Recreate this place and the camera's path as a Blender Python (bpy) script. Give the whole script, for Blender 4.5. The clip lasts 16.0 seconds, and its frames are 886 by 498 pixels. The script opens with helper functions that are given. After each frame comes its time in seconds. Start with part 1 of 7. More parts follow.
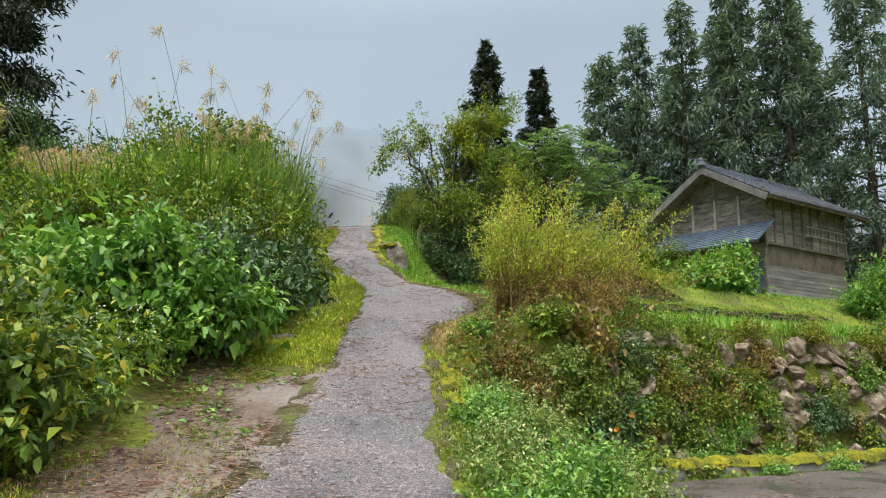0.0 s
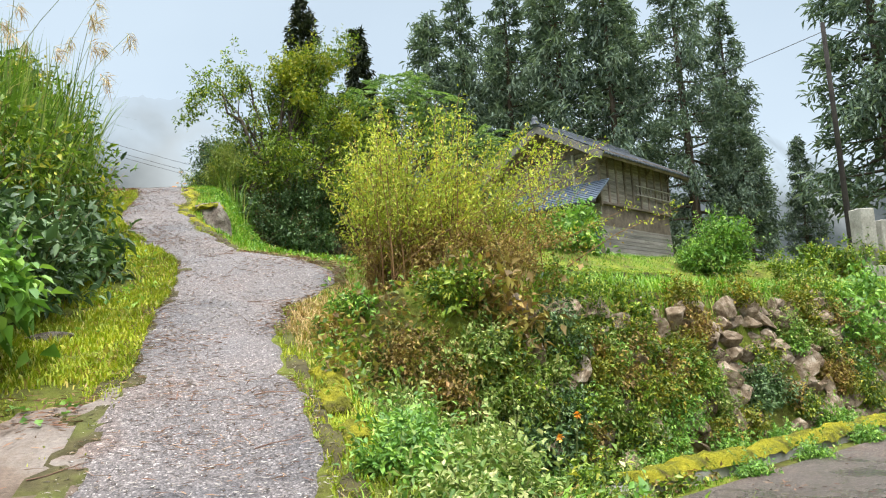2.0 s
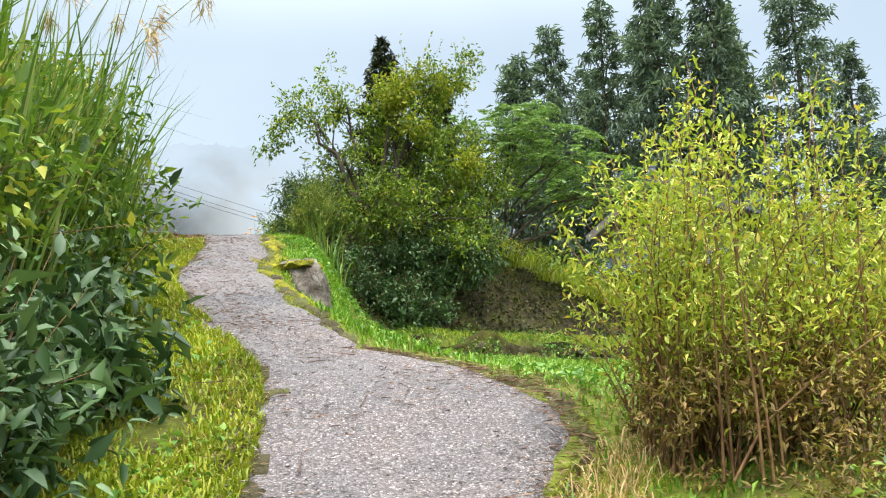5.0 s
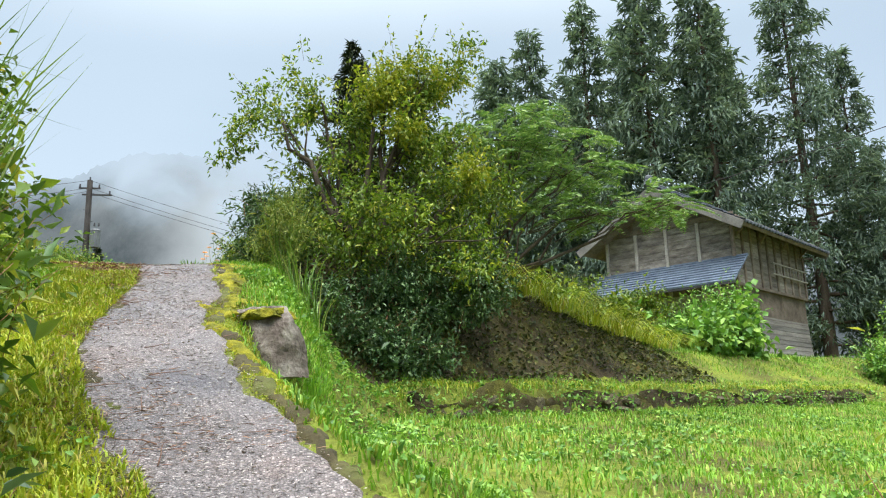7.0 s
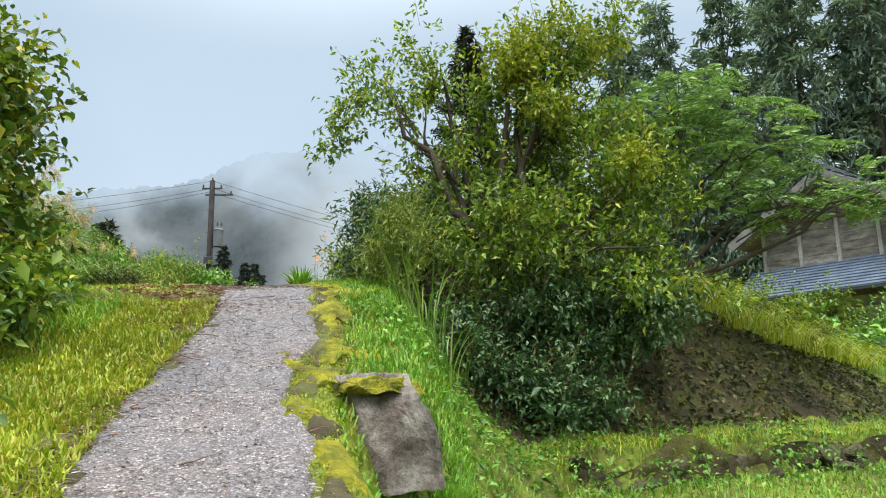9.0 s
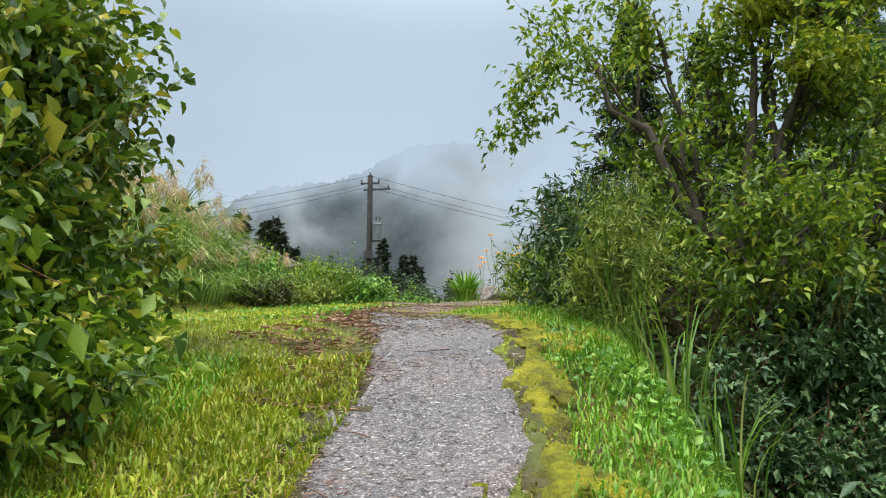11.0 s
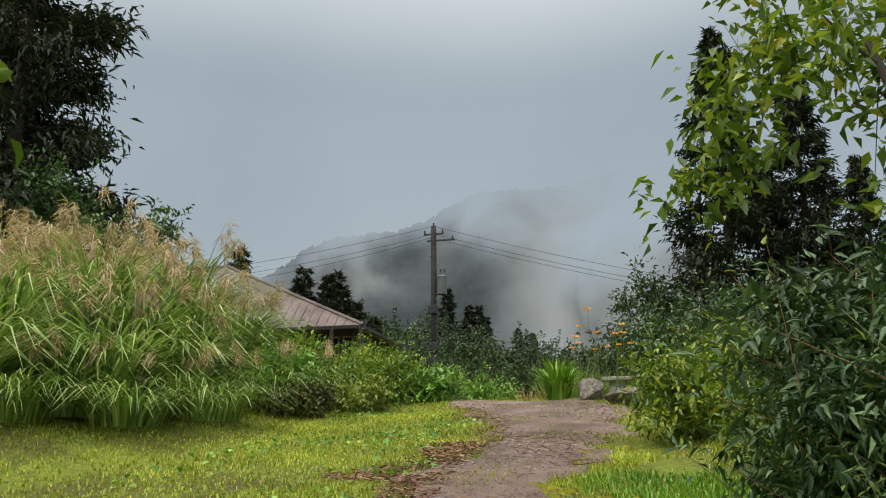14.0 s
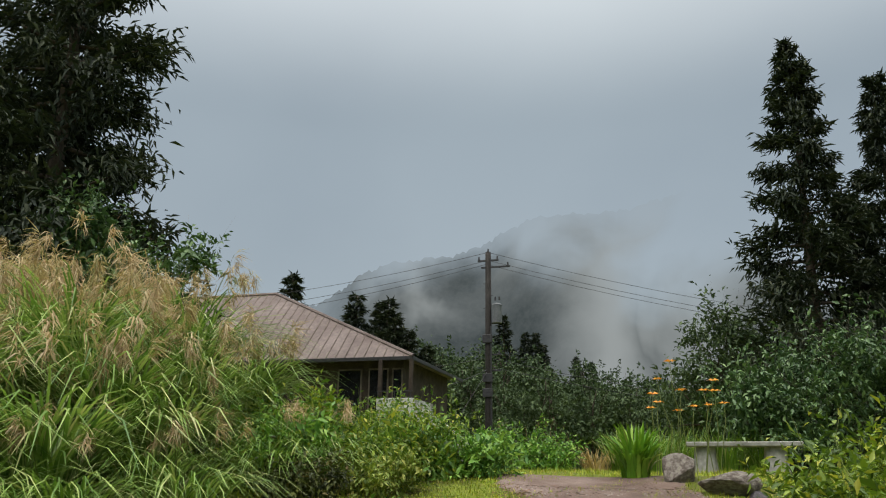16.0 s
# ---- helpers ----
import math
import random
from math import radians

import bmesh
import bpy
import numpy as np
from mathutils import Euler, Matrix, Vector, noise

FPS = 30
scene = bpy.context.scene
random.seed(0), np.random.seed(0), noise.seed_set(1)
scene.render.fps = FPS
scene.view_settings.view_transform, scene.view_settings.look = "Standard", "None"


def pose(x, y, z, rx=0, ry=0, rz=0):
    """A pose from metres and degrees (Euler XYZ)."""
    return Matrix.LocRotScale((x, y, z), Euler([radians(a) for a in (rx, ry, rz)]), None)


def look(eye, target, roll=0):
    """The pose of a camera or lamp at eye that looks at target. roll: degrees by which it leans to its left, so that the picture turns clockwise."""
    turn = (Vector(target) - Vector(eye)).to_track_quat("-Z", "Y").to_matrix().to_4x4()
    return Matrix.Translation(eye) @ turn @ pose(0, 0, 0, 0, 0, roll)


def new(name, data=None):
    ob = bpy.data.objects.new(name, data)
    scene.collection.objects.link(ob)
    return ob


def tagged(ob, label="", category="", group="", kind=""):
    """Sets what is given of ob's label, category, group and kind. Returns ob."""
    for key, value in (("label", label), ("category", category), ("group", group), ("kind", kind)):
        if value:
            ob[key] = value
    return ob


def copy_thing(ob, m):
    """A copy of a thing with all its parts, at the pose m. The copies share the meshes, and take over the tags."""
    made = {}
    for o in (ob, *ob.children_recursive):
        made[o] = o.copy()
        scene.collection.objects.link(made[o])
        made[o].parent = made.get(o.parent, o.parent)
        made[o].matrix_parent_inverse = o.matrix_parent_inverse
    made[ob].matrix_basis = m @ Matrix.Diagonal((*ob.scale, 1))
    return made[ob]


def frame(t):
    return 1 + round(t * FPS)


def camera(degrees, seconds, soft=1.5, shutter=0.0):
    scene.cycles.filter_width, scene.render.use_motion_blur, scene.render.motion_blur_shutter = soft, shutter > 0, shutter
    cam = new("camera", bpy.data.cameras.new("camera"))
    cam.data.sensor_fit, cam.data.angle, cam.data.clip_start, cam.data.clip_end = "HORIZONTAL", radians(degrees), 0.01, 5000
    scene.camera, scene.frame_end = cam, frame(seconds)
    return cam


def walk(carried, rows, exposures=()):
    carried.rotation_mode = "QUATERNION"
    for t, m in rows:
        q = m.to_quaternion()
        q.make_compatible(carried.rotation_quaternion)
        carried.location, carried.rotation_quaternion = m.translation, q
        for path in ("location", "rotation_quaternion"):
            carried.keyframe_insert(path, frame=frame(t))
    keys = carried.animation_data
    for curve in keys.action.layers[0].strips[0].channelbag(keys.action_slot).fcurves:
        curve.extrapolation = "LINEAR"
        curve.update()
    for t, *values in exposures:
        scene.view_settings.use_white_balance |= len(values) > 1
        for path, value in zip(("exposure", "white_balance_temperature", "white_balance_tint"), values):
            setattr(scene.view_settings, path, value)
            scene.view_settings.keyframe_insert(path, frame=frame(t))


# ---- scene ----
cam = camera(59.5, 16.0, soft=1.15)
METRES, EYE, TILT, LEAN, TURN = 20.0, 1.43, 0.0, 0.0, 0.0
ROWS = [
    (0.0, 0.0, 0.0, 0.0, -0.07, 9.83, -0.42),
    (0.5, -0.0039, 0.0354, 0.0016, -3.65, 8.75, 0.23),
    (1.0, -0.0114, 0.0717, 0.0032, -6.36, 7.18, 0.97),
    (1.5, -0.0144, 0.1078, 0.0073, -10.6, 6.7, 3.19),
    (2.0, -0.0173, 0.1416, 0.0121, -13.14, 7.49, 3.53),
    (2.5, -0.0226, 0.1775, 0.0193, -14.41, 8.04, 3.61),
    (3.0, -0.0283, 0.2144, 0.0286, -13.87, 7.79, 3.88),
    (3.5, -0.0373, 0.2477, 0.0374, -12.67, 8.45, 3.54),
    (4.0, -0.0409, 0.2812, 0.0448, -10.46, 8.7, 2.6),
    (4.5, -0.0426, 0.3136, 0.0514, -8.75, 10.73, 0.96),
    (7.0, -0.0465, 0.466, 0.0978, -11.36, 12.16, 1.7),
    (7.5, -0.0424, 0.4964, 0.1064, -11.25, 11.8, 1.64),
    (8.0, -0.0419, 0.5255, 0.115, -10.74, 11.74, 1.52),
    (8.5, -0.0445, 0.5533, 0.1262, -8.67, 11.91, 1.29),
    (9.0, -0.0471, 0.5817, 0.1348, -2.85, 11.66, 1.11),
    (9.5, -0.0527, 0.6099, 0.1423, 2.75, 11.08, 0.99),
    (10.0, -0.0572, 0.6371, 0.1505, 6.45, 10.43, 0.96),
    (12.5, -0.094, 0.7636, 0.1991, 9.69, 12.97, -0.18),
    (13.0, -0.1004, 0.7887, 0.2071, 10.58, 13.78, -0.59),
    (13.5, -0.1048, 0.813, 0.2179, 11.6, 14.22, -0.55),
    (14.0, -0.1079, 0.8413, 0.2281, 13.49, 14.37, 0.44),
    (14.5, -0.1124, 0.87, 0.236, 14.42, 14.35, 1.07),
    (15.0, -0.1134, 0.8965, 0.2437, 14.95, 14.38, 1.2),
    (15.5, -0.1189, 0.9218, 0.2519, 16.21, 15.46, 0.23),
    (16.0, -0.1265, 0.9457, 0.2637, 17.49, 16.21, -0.67),
]

# ---- world and light ----
EXPOSURES = [(0.0, -0.2, 6650, 10), (1.0, 0.15, 6700, 10), (2.0, 0.3, 6700, 10), (4.5, 0.38, 6650, 10), (8.0, 0.15, 6450, 9), (10.0, 0.08, 6450, 9), (12.5, -0.35, 6500, 8), (14.0, -0.6, 6950, 9), (16.0, -0.68, 6850, 9)]
walk(cam, [(t, pose(0, 0, EYE, TILT, LEAN, TURN) @ pose(METRES * x, METRES * y, METRES * z, 90 + pitch, roll, yaw)) for t, x, y, z, yaw, pitch, roll in ROWS], EXPOSURES)

SUN_EL, SUN_AZ = 58.0, 200.0
world = bpy.data.worlds.new("overcast_sky")
scene.world = world
world.use_nodes = True
wn, wl = world.node_tree.nodes, world.node_tree.links
wn.clear()


def node(nodes, kind, **inputs):
    n = nodes.new(kind)
    for k, v in inputs.items():
        n.inputs[k.replace("_", " ")].default_value = v
    return n


def ramp(nodes, stops, mode="LINEAR"):
    r = nodes.new("ShaderNodeValToRGB")
    r.color_ramp.interpolation = mode
    els = r.color_ramp.elements
    while len(els) < len(stops):
        els.new(0.5)
    for e, (p, c) in zip(els, stops):
        e.position, e.color = p, (*c, 1)
    return r


w_out = wn.new("ShaderNodeOutputWorld")
sky = wn.new("ShaderNodeTexSky")
sky.sky_type, sky.sun_disc = "NISHITA", False
sky.sun_elevation, sky.sun_rotation = radians(SUN_EL), radians(SUN_AZ)
bg_sky = node(wn, "ShaderNodeBackground", Strength=0.05)
wl.new(sky.outputs[0], bg_sky.inputs[0])
w_co = wn.new("ShaderNodeTexCoord")
w_sep = wn.new("ShaderNodeSeparateXYZ")
wl.new(w_co.outputs["Generated"], w_sep.inputs[0])
# overcast: dull at the horizon, far brighter overhead
w_grad = ramp(wn, [(0.0, (0.42, 0.475, 0.52)), (0.15, (0.44, 0.505, 0.55)), (0.42, (0.43, 0.51, 0.57)), (0.62, (0.98, 1.07, 1.14)), (1.0, (5.3, 5.35, 5.3))], "EASE")
wl.new(w_sep.outputs["Z"], w_grad.inputs[0])
w_map = node(wn, "ShaderNodeMapping", Scale=(1.0, 1.0, 1.5))
wl.new(w_co.outputs["Generated"], w_map.inputs[0])
w_noise = node(wn, "ShaderNodeTexNoise", Scale=1.9, Detail=4.0, Roughness=0.45)
wl.new(w_map.outputs[0], w_noise.inputs["Vector"])
w_cloud = ramp(wn, [(0.32, (0.90, 0.91, 0.92)), (0.68, (1.10, 1.10, 1.09))])
wl.new(w_noise.outputs[0], w_cloud.inputs[0])
w_mix = wn.new("ShaderNodeMix")
w_mix.data_type, w_mix.blend_type = "RGBA", "MULTIPLY"
w_mix.inputs[0].default_value = 1.0
wl.new(w_grad.outputs[0], w_mix.inputs[6])
wl.new(w_cloud.outputs[0], w_mix.inputs[7])
bg_cloud = node(wn, "ShaderNodeBackground", Strength=1.0)
wl.new(w_mix.outputs[2], bg_cloud.inputs[0])
w_add = wn.new("ShaderNodeAddShader")
wl.new(bg_sky.outputs[0], w_add.inputs[0])
wl.new(bg_cloud.outputs[0], w_add.inputs[1])
wl.new(w_add.outputs[0], w_out.inputs[0])

sun = new("sun", bpy.data.lights.new("sun", "SUN"))
sun.data.energy, sun.data.angle, sun.data.color = 2.2, radians(40), (1.0, 0.97, 0.92)
sa, se = radians(SUN_AZ), radians(SUN_EL)
sun.matrix_world = look((0, 0, 60), (-60 * math.sin(sa) * math.cos(se), -60 * math.cos(sa) * math.cos(se), 60 - 60 * math.sin(se)))

# ---- materials ----


def material(name, rough=0.8, spec=0.3):
    m = bpy.data.materials.new(name)
    m.use_nodes = True
    p = m.node_tree.nodes["Principled BSDF"]
    p.inputs["Roughness"].default_value = rough
    p.inputs["Specular IOR Level"].default_value = spec
    return m, m.node_tree.nodes, m.node_tree.links, p


def coords(n, l, scale=(1, 1, 1), kind="Object"):
    c = n.new("ShaderNodeTexCoord")
    mp = node(n, "ShaderNodeMapping", Scale=scale)
    l.new(c.outputs[kind], mp.inputs[0])
    return mp.outputs[0]


def mixed(n, l, fac, a, b, mode="MIX"):
    x = n.new("ShaderNodeMix")
    x.data_type, x.blend_type = "RGBA", mode
    for sock, v in ((0, fac), (6, a), (7, b)):
        if isinstance(v, (int, float)):
            x.inputs[sock].default_value = v
        elif isinstance(v, tuple):
            x.inputs[sock].default_value = (*v, 1)
        else:
            l.new(v, x.inputs[sock])
    return x.outputs[2]


def bumped(n, l, p, height, strength, distance):
    b = node(n, "ShaderNodeBump", Strength=strength, Distance=distance)
    l.new(height, b.inputs["Height"])
    l.new(b.outputs[0], p.inputs["Normal"])


def leaf_mat(name, stops, trans=0.35, rough=0.45, patch=0.6, spec=0.35, patch_scale=1.3):
    """Leaves: every leaf its own tone, with lighter and darker patches over the plant."""
    m, n, l, p = material(name, rough, spec)
    geo = n.new("ShaderNodeNewGeometry")
    r = ramp(n, stops)
    l.new(geo.outputs["Random Per Island"], r.inputs[0])
    nz = node(n, "ShaderNodeTexNoise", Scale=patch_scale, Detail=3.0)
    l.new(coords(n, l), nz.inputs["Vector"])
    pr = ramp(n, [(0.35, (0.5, 0.55, 0.5)), (0.65, (1.35, 1.3, 1.2))])
    l.new(nz.outputs[0], pr.inputs[0])
    col = mixed(n, l, patch, r.outputs[0], pr.outputs[0], "MULTIPLY")
    l.new(col, p.inputs["Base Color"])
    tr = n.new("ShaderNodeBsdfTranslucent")
    l.new(mixed(n, l, 1.0, col, (1.15, 1.2, 0.7), "MULTIPLY"), tr.inputs[0])
    mx = n.new("ShaderNodeMixShader")
    mx.inputs[0].default_value = 0.6 * trans
    l.new(p.outputs[0], mx.inputs[1])
    l.new(tr.outputs[0], mx.inputs[2])
    l.new(mx.outputs[0], n["Material Output"].inputs[0])
    return m


def noise_mat(name, scale, stops, rough=0.85, bump=0.4, dist=0.01, stretch=(1, 1, 1), fine=None, spec=0.25, per_piece=0.0):
    m, n, l, p = material(name, rough, spec)
    co = coords(n, l, stretch)
    a = node(n, "ShaderNodeTexNoise", Scale=scale, Detail=6.0, Roughness=0.62)
    b = node(n, "ShaderNodeTexNoise", Scale=fine or scale * 9, Detail=5.0, Roughness=0.7)
    l.new(co, a.inputs["Vector"])
    l.new(co, b.inputs["Vector"])
    r = ramp(n, stops)
    l.new(a.outputs[0], r.inputs[0])
    r2 = ramp(n, [(0.3, (0.6, 0.6, 0.6)), (0.7, (1.25, 1.25, 1.25))])
    l.new(b.outputs[0], r2.inputs[0])
    col = mixed(n, l, 0.8, r.outputs[0], r2.outputs[0], "MULTIPLY")
    if per_piece:
        oi = n.new("ShaderNodeObjectInfo")
        r3 = ramp(n, [(0.0, (1 - per_piece,) * 3), (0.5, (1.0, 0.97, 0.93)), (1.0, (1 + per_piece,) * 3)])
        l.new(oi.outputs["Random"], r3.inputs[0])
        col = mixed(n, l, 1.0, col, r3.outputs[0], "MULTIPLY")
    l.new(col, p.inputs["Base Color"])
    bumped(n, l, p, b.outputs[0], bump, dist)
    return m


M = {}
M["grass"] = leaf_mat("lawn_grass", [(0.0, (0.09, 0.22, 0.02)), (0.5, (0.16, 0.34, 0.03)), (0.88, (0.26, 0.42, 0.05)), (1.0, (0.42, 0.38, 0.12))], 0.4, 0.5, 0.6)
M["verge"] = leaf_mat("verge_grass", [(0.0, (0.18, 0.27, 0.015)), (0.5, (0.31, 0.38, 0.03)), (0.85, (0.44, 0.44, 0.05)), (1.0, (0.42, 0.30, 0.11))], 0.4, 0.5, 0.7)
M["blade"] = leaf_mat("long_grass_blades", [(0.0, (0.06, 0.13, 0.015)), (0.5, (0.13, 0.24, 0.03)), (0.85, (0.22, 0.33, 0.06)), (1.0, (0.40, 0.38, 0.16))], 0.35, 0.42, 0.5)
M["dry"] = leaf_mat("dry_grass", [(0.0, (0.33, 0.22, 0.09)), (0.6, (0.5, 0.36, 0.17)), (1.0, (0.62, 0.48, 0.27))], 0.4, 0.7, 0.4)
M["plume"] = leaf_mat("grass_plumes", [(0.0, (0.32, 0.22, 0.13)), (0.6, (0.48, 0.35, 0.21)), (1.0, (0.62, 0.52, 0.37))], 0.5, 0.8, 0.3)
M["hedge"] = leaf_mat("hedge_leaves", [(0.0, (0.045, 0.10, 0.018)), (0.5, (0.14, 0.25, 0.03)), (0.85, (0.29, 0.38, 0.05)), (1.0, (0.48, 0.45, 0.07))], 0.42, 0.45, 0.6)
M["bright"] = leaf_mat("bright_green_leaves", [(0.0, (0.06, 0.16, 0.03)), (0.6, (0.165, 0.34, 0.058)), (1.0, (0.33, 0.50, 0.10))], 0.4, 0.4, 0.45)
M["dark"] = leaf_mat("dark_glossy_leaves", [(0.0, (0.03, 0.07, 0.027)), (0.6, (0.078, 0.15, 0.055)), (1.0, (0.19, 0.29, 0.12))], 0.18, 0.42, 0.5, 0.35)
M["yellow"] = leaf_mat("yellow_green_leaves", [(0.0, (0.08, 0.11, 0.015)), (0.55, (0.19, 0.22, 0.03)), (0.88, (0.34, 0.32, 0.04)), (1.0, (0.36, 0.20, 0.05))], 0.4, 0.5, 0.4)
M["willow"] = leaf_mat("willow_leaves", [(0.0, (0.24, 0.33, 0.04)), (0.55, (0.42, 0.50, 0.07)), (0.9, (0.60, 0.60, 0.10)), (1.0, (0.62, 0.42, 0.09))], 0.5, 0.5, 0.4)
M["weed"] = leaf_mat("weed_leaves", [(0.0, (0.10, 0.16, 0.03)), (0.6, (0.22, 0.29, 0.05)), (1.0, (0.38, 0.38, 0.1))], 0.4, 0.5, 0.4)
M["silver"] = leaf_mat("silver_grass_blades", [(0.0, (0.07, 0.15, 0.03)), (0.45, (0.20, 0.33, 0.07)), (0.85, (0.38, 0.48, 0.17)), (1.0, (0.52, 0.5, 0.28))], 0.4, 0.4, 0.5)
M["rust"] = leaf_mat("rust_brown_leaves", [(0.0, (0.11, 0.07, 0.03)), (0.5, (0.25, 0.175, 0.055)), (0.8, (0.33, 0.29, 0.07)), (1.0, (0.40, 0.22, 0.10))], 0.4, 0.6, 0.5)
M["tree"] = leaf_mat("broad_leaves", [(0.0, (0.045, 0.09, 0.016)), (0.5, (0.135, 0.225, 0.027)), (0.85, (0.27, 0.36, 0.045)), (1.0, (0.45, 0.43, 0.065))], 0.46, 0.4, 0.6)
M["yellowtree"] = leaf_mat("yellowing_tree_leaves", [(0.0, (0.14, 0.20, 0.02)), (0.5, (0.27, 0.32, 0.03)), (1.0, (0.44, 0.42, 0.05))], 0.5, 0.45, 0.3)
M["vine"] = leaf_mat("vine_leaves", [(0.0, (0.035, 0.08, 0.016)), (0.55, (0.125, 0.205, 0.028)), (0.85, (0.26, 0.32, 0.04)), (1.0, (0.52, 0.42, 0.05))], 0.35, 0.45, 0.5)
M["pinnate"] = leaf_mat("feathery_leaves", [(0.0, (0.08, 0.165, 0.05)), (0.6, (0.16, 0.275, 0.085)), (1.0, (0.30, 0.40, 0.15))], 0.42, 0.45, 0.45)
M["varieg"] = leaf_mat("cream_edged_leaves", [(0.0, (0.07, 0.16, 0.025)), (0.5, (0.18, 0.27, 0.05)), (0.85, (0.32, 0.38, 0.12)), (1.0, (0.56, 0.55, 0.26))], 0.3, 0.45, 0.4)
# Needles paled towards blue-grey: the haze of the air is put into their colour.
M["cedar"] = leaf_mat("cedar_needles", [(0.0, (0.08, 0.125, 0.105)), (0.6, (0.155, 0.22, 0.178)), (1.0, (0.25, 0.325, 0.25))], 0.42, 0.6, 0.6, 0.2, 0.35)
# Shaded copy of the cedar needles, the shade put into a near-black colour.
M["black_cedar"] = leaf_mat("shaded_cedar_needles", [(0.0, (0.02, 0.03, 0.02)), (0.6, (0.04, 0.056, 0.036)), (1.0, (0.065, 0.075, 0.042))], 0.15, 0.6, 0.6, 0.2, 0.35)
# Greyed greens: distance haze is put into the far and valley leaf colours.
M["far"] = leaf_mat("far_wood", [(0.0, (0.06, 0.09, 0.055)), (0.6, (0.105, 0.145, 0.08)), (1.0, (0.15, 0.20, 0.105))], 0.1, 0.8, 0.6, 0.1, 0.05)
M["valley"] = leaf_mat("valley_leaves", [(0.0, (0.05, 0.08, 0.045)), (0.6, (0.095, 0.14, 0.07)), (1.0, (0.15, 0.205, 0.10))], 0.2, 0.7, 0.6, 0.15, 0.12)
M["orange"] = leaf_mat("orange_petals", [(0.0, (0.75, 0.22, 0.03)), (1.0, (0.9, 0.42, 0.06))], 0.4, 0.5, 0.1)
M["white"] = leaf_mat("white_petals", [(0.0, (0.7, 0.72, 0.68)), (1.0, (0.85, 0.85, 0.8))], 0.3, 0.6, 0.1)
M["moss"] = noise_mat("moss", 5.0, [(0.33, (0.10, 0.085, 0.02)), (0.43, (0.18, 0.185, 0.018)), (0.55, (0.33, 0.31, 0.02)), (0.72, (0.45, 0.39, 0.03))], 0.95, 1.0, 0.05, fine=38)
M["bark"] = noise_mat("bark", 3.0, [(0.3, (0.04, 0.03, 0.022)), (0.7, (0.13, 0.105, 0.08))], 0.9, 0.8, 0.02, (1, 1, 0.25))
M["stem"] = noise_mat("reddish_stems", 6.0, [(0.3, (0.13, 0.06, 0.03)), (0.7, (0.3, 0.18, 0.08))], 0.7, 0.3, 0.005)
M["stalk"] = noise_mat("green_stalks", 6.0, [(0.3, (0.08, 0.12, 0.03)), (0.7, (0.2, 0.22, 0.07))], 0.7, 0.3, 0.005)
M["stone"] = noise_mat("wall_stone", 2.2, [(0.25, (0.07, 0.05, 0.032)), (0.42, (0.19, 0.14, 0.095)), (0.56, (0.33, 0.265, 0.20)), (0.68, (0.44, 0.39, 0.33)), (0.82, (0.15, 0.145, 0.04))], 0.85, 0.7, 0.02, per_piece=0.4)
M["darkstone"] = noise_mat("dark_mossy_stone", 4.0, [(0.3, (0.04, 0.035, 0.022)), (0.5, (0.10, 0.085, 0.055)), (0.7, (0.12, 0.13, 0.035))], 0.9, 0.8, 0.02, per_piece=0.35)
M["rock"] = noise_mat("boulder_rock", 5.0, [(0.3, (0.07, 0.055, 0.045)), (0.46, (0.16, 0.13, 0.11)), (0.6, (0.31, 0.275, 0.24)), (0.78, (0.15, 0.15, 0.05))], 0.8, 0.8, 0.02)
M["darkrock"] = noise_mat("dark_rock", 3.0, [(0.3, (0.05, 0.045, 0.055)), (0.7, (0.15, 0.13, 0.14))], 0.6, 0.6, 0.01)
M["soil"] = noise_mat("mossy_soil", 1.6, [(0.3, (0.035, 0.028, 0.017)), (0.5, (0.075, 0.065, 0.028)), (0.7, (0.10, 0.12, 0.025))], 0.95, 0.8, 0.03)
M["concrete"] = noise_mat("stained_concrete", 1.5, [(0.3, (0.20, 0.19, 0.17)), (0.7, (0.42, 0.41, 0.38))], 0.85, 0.3, 0.004)
M["white_wall"] = noise_mat("stained_white_plaster", 0.7, [(0.35, (0.25, 0.24, 0.22)), (0.5, (0.6, 0.6, 0.57)), (0.8, (0.72, 0.72, 0.7))], 0.8, 0.15, 0.004)
M["wood"] = noise_mat("weathered_grey_boards", 2.2, [(0.3, (0.085, 0.075, 0.068)), (0.5, (0.19, 0.172, 0.155)), (0.75, (0.34, 0.32, 0.30))], 0.8, 0.5, 0.004, (0.25, 1, 3.5), 14, per_piece=0.28)
M["timber"] = noise_mat("weathered_timber", 2.0, [(0.3, (0.09, 0.07, 0.055)), (0.7, (0.25, 0.21, 0.18))], 0.8, 0.5, 0.004, per_piece=0.2)
M["dark_timber"] = noise_mat("dark_brown_house_timber", 1.5, [(0.3, (0.03, 0.022, 0.017)), (0.7, (0.085, 0.065, 0.052))], 0.8, 0.3, 0.004)
M["pale_timber"] = noise_mat("pale_grey_timber", 2.0, [(0.3, (0.24, 0.22, 0.20)), (0.7, (0.42, 0.40, 0.37))], 0.8, 0.4, 0.004)
M["barge"] = noise_mat("grey_weathered_bargeboard", 2.0, [(0.3, (0.11, 0.105, 0.10)), (0.7, (0.23, 0.22, 0.21))], 0.8, 0.4, 0.004)
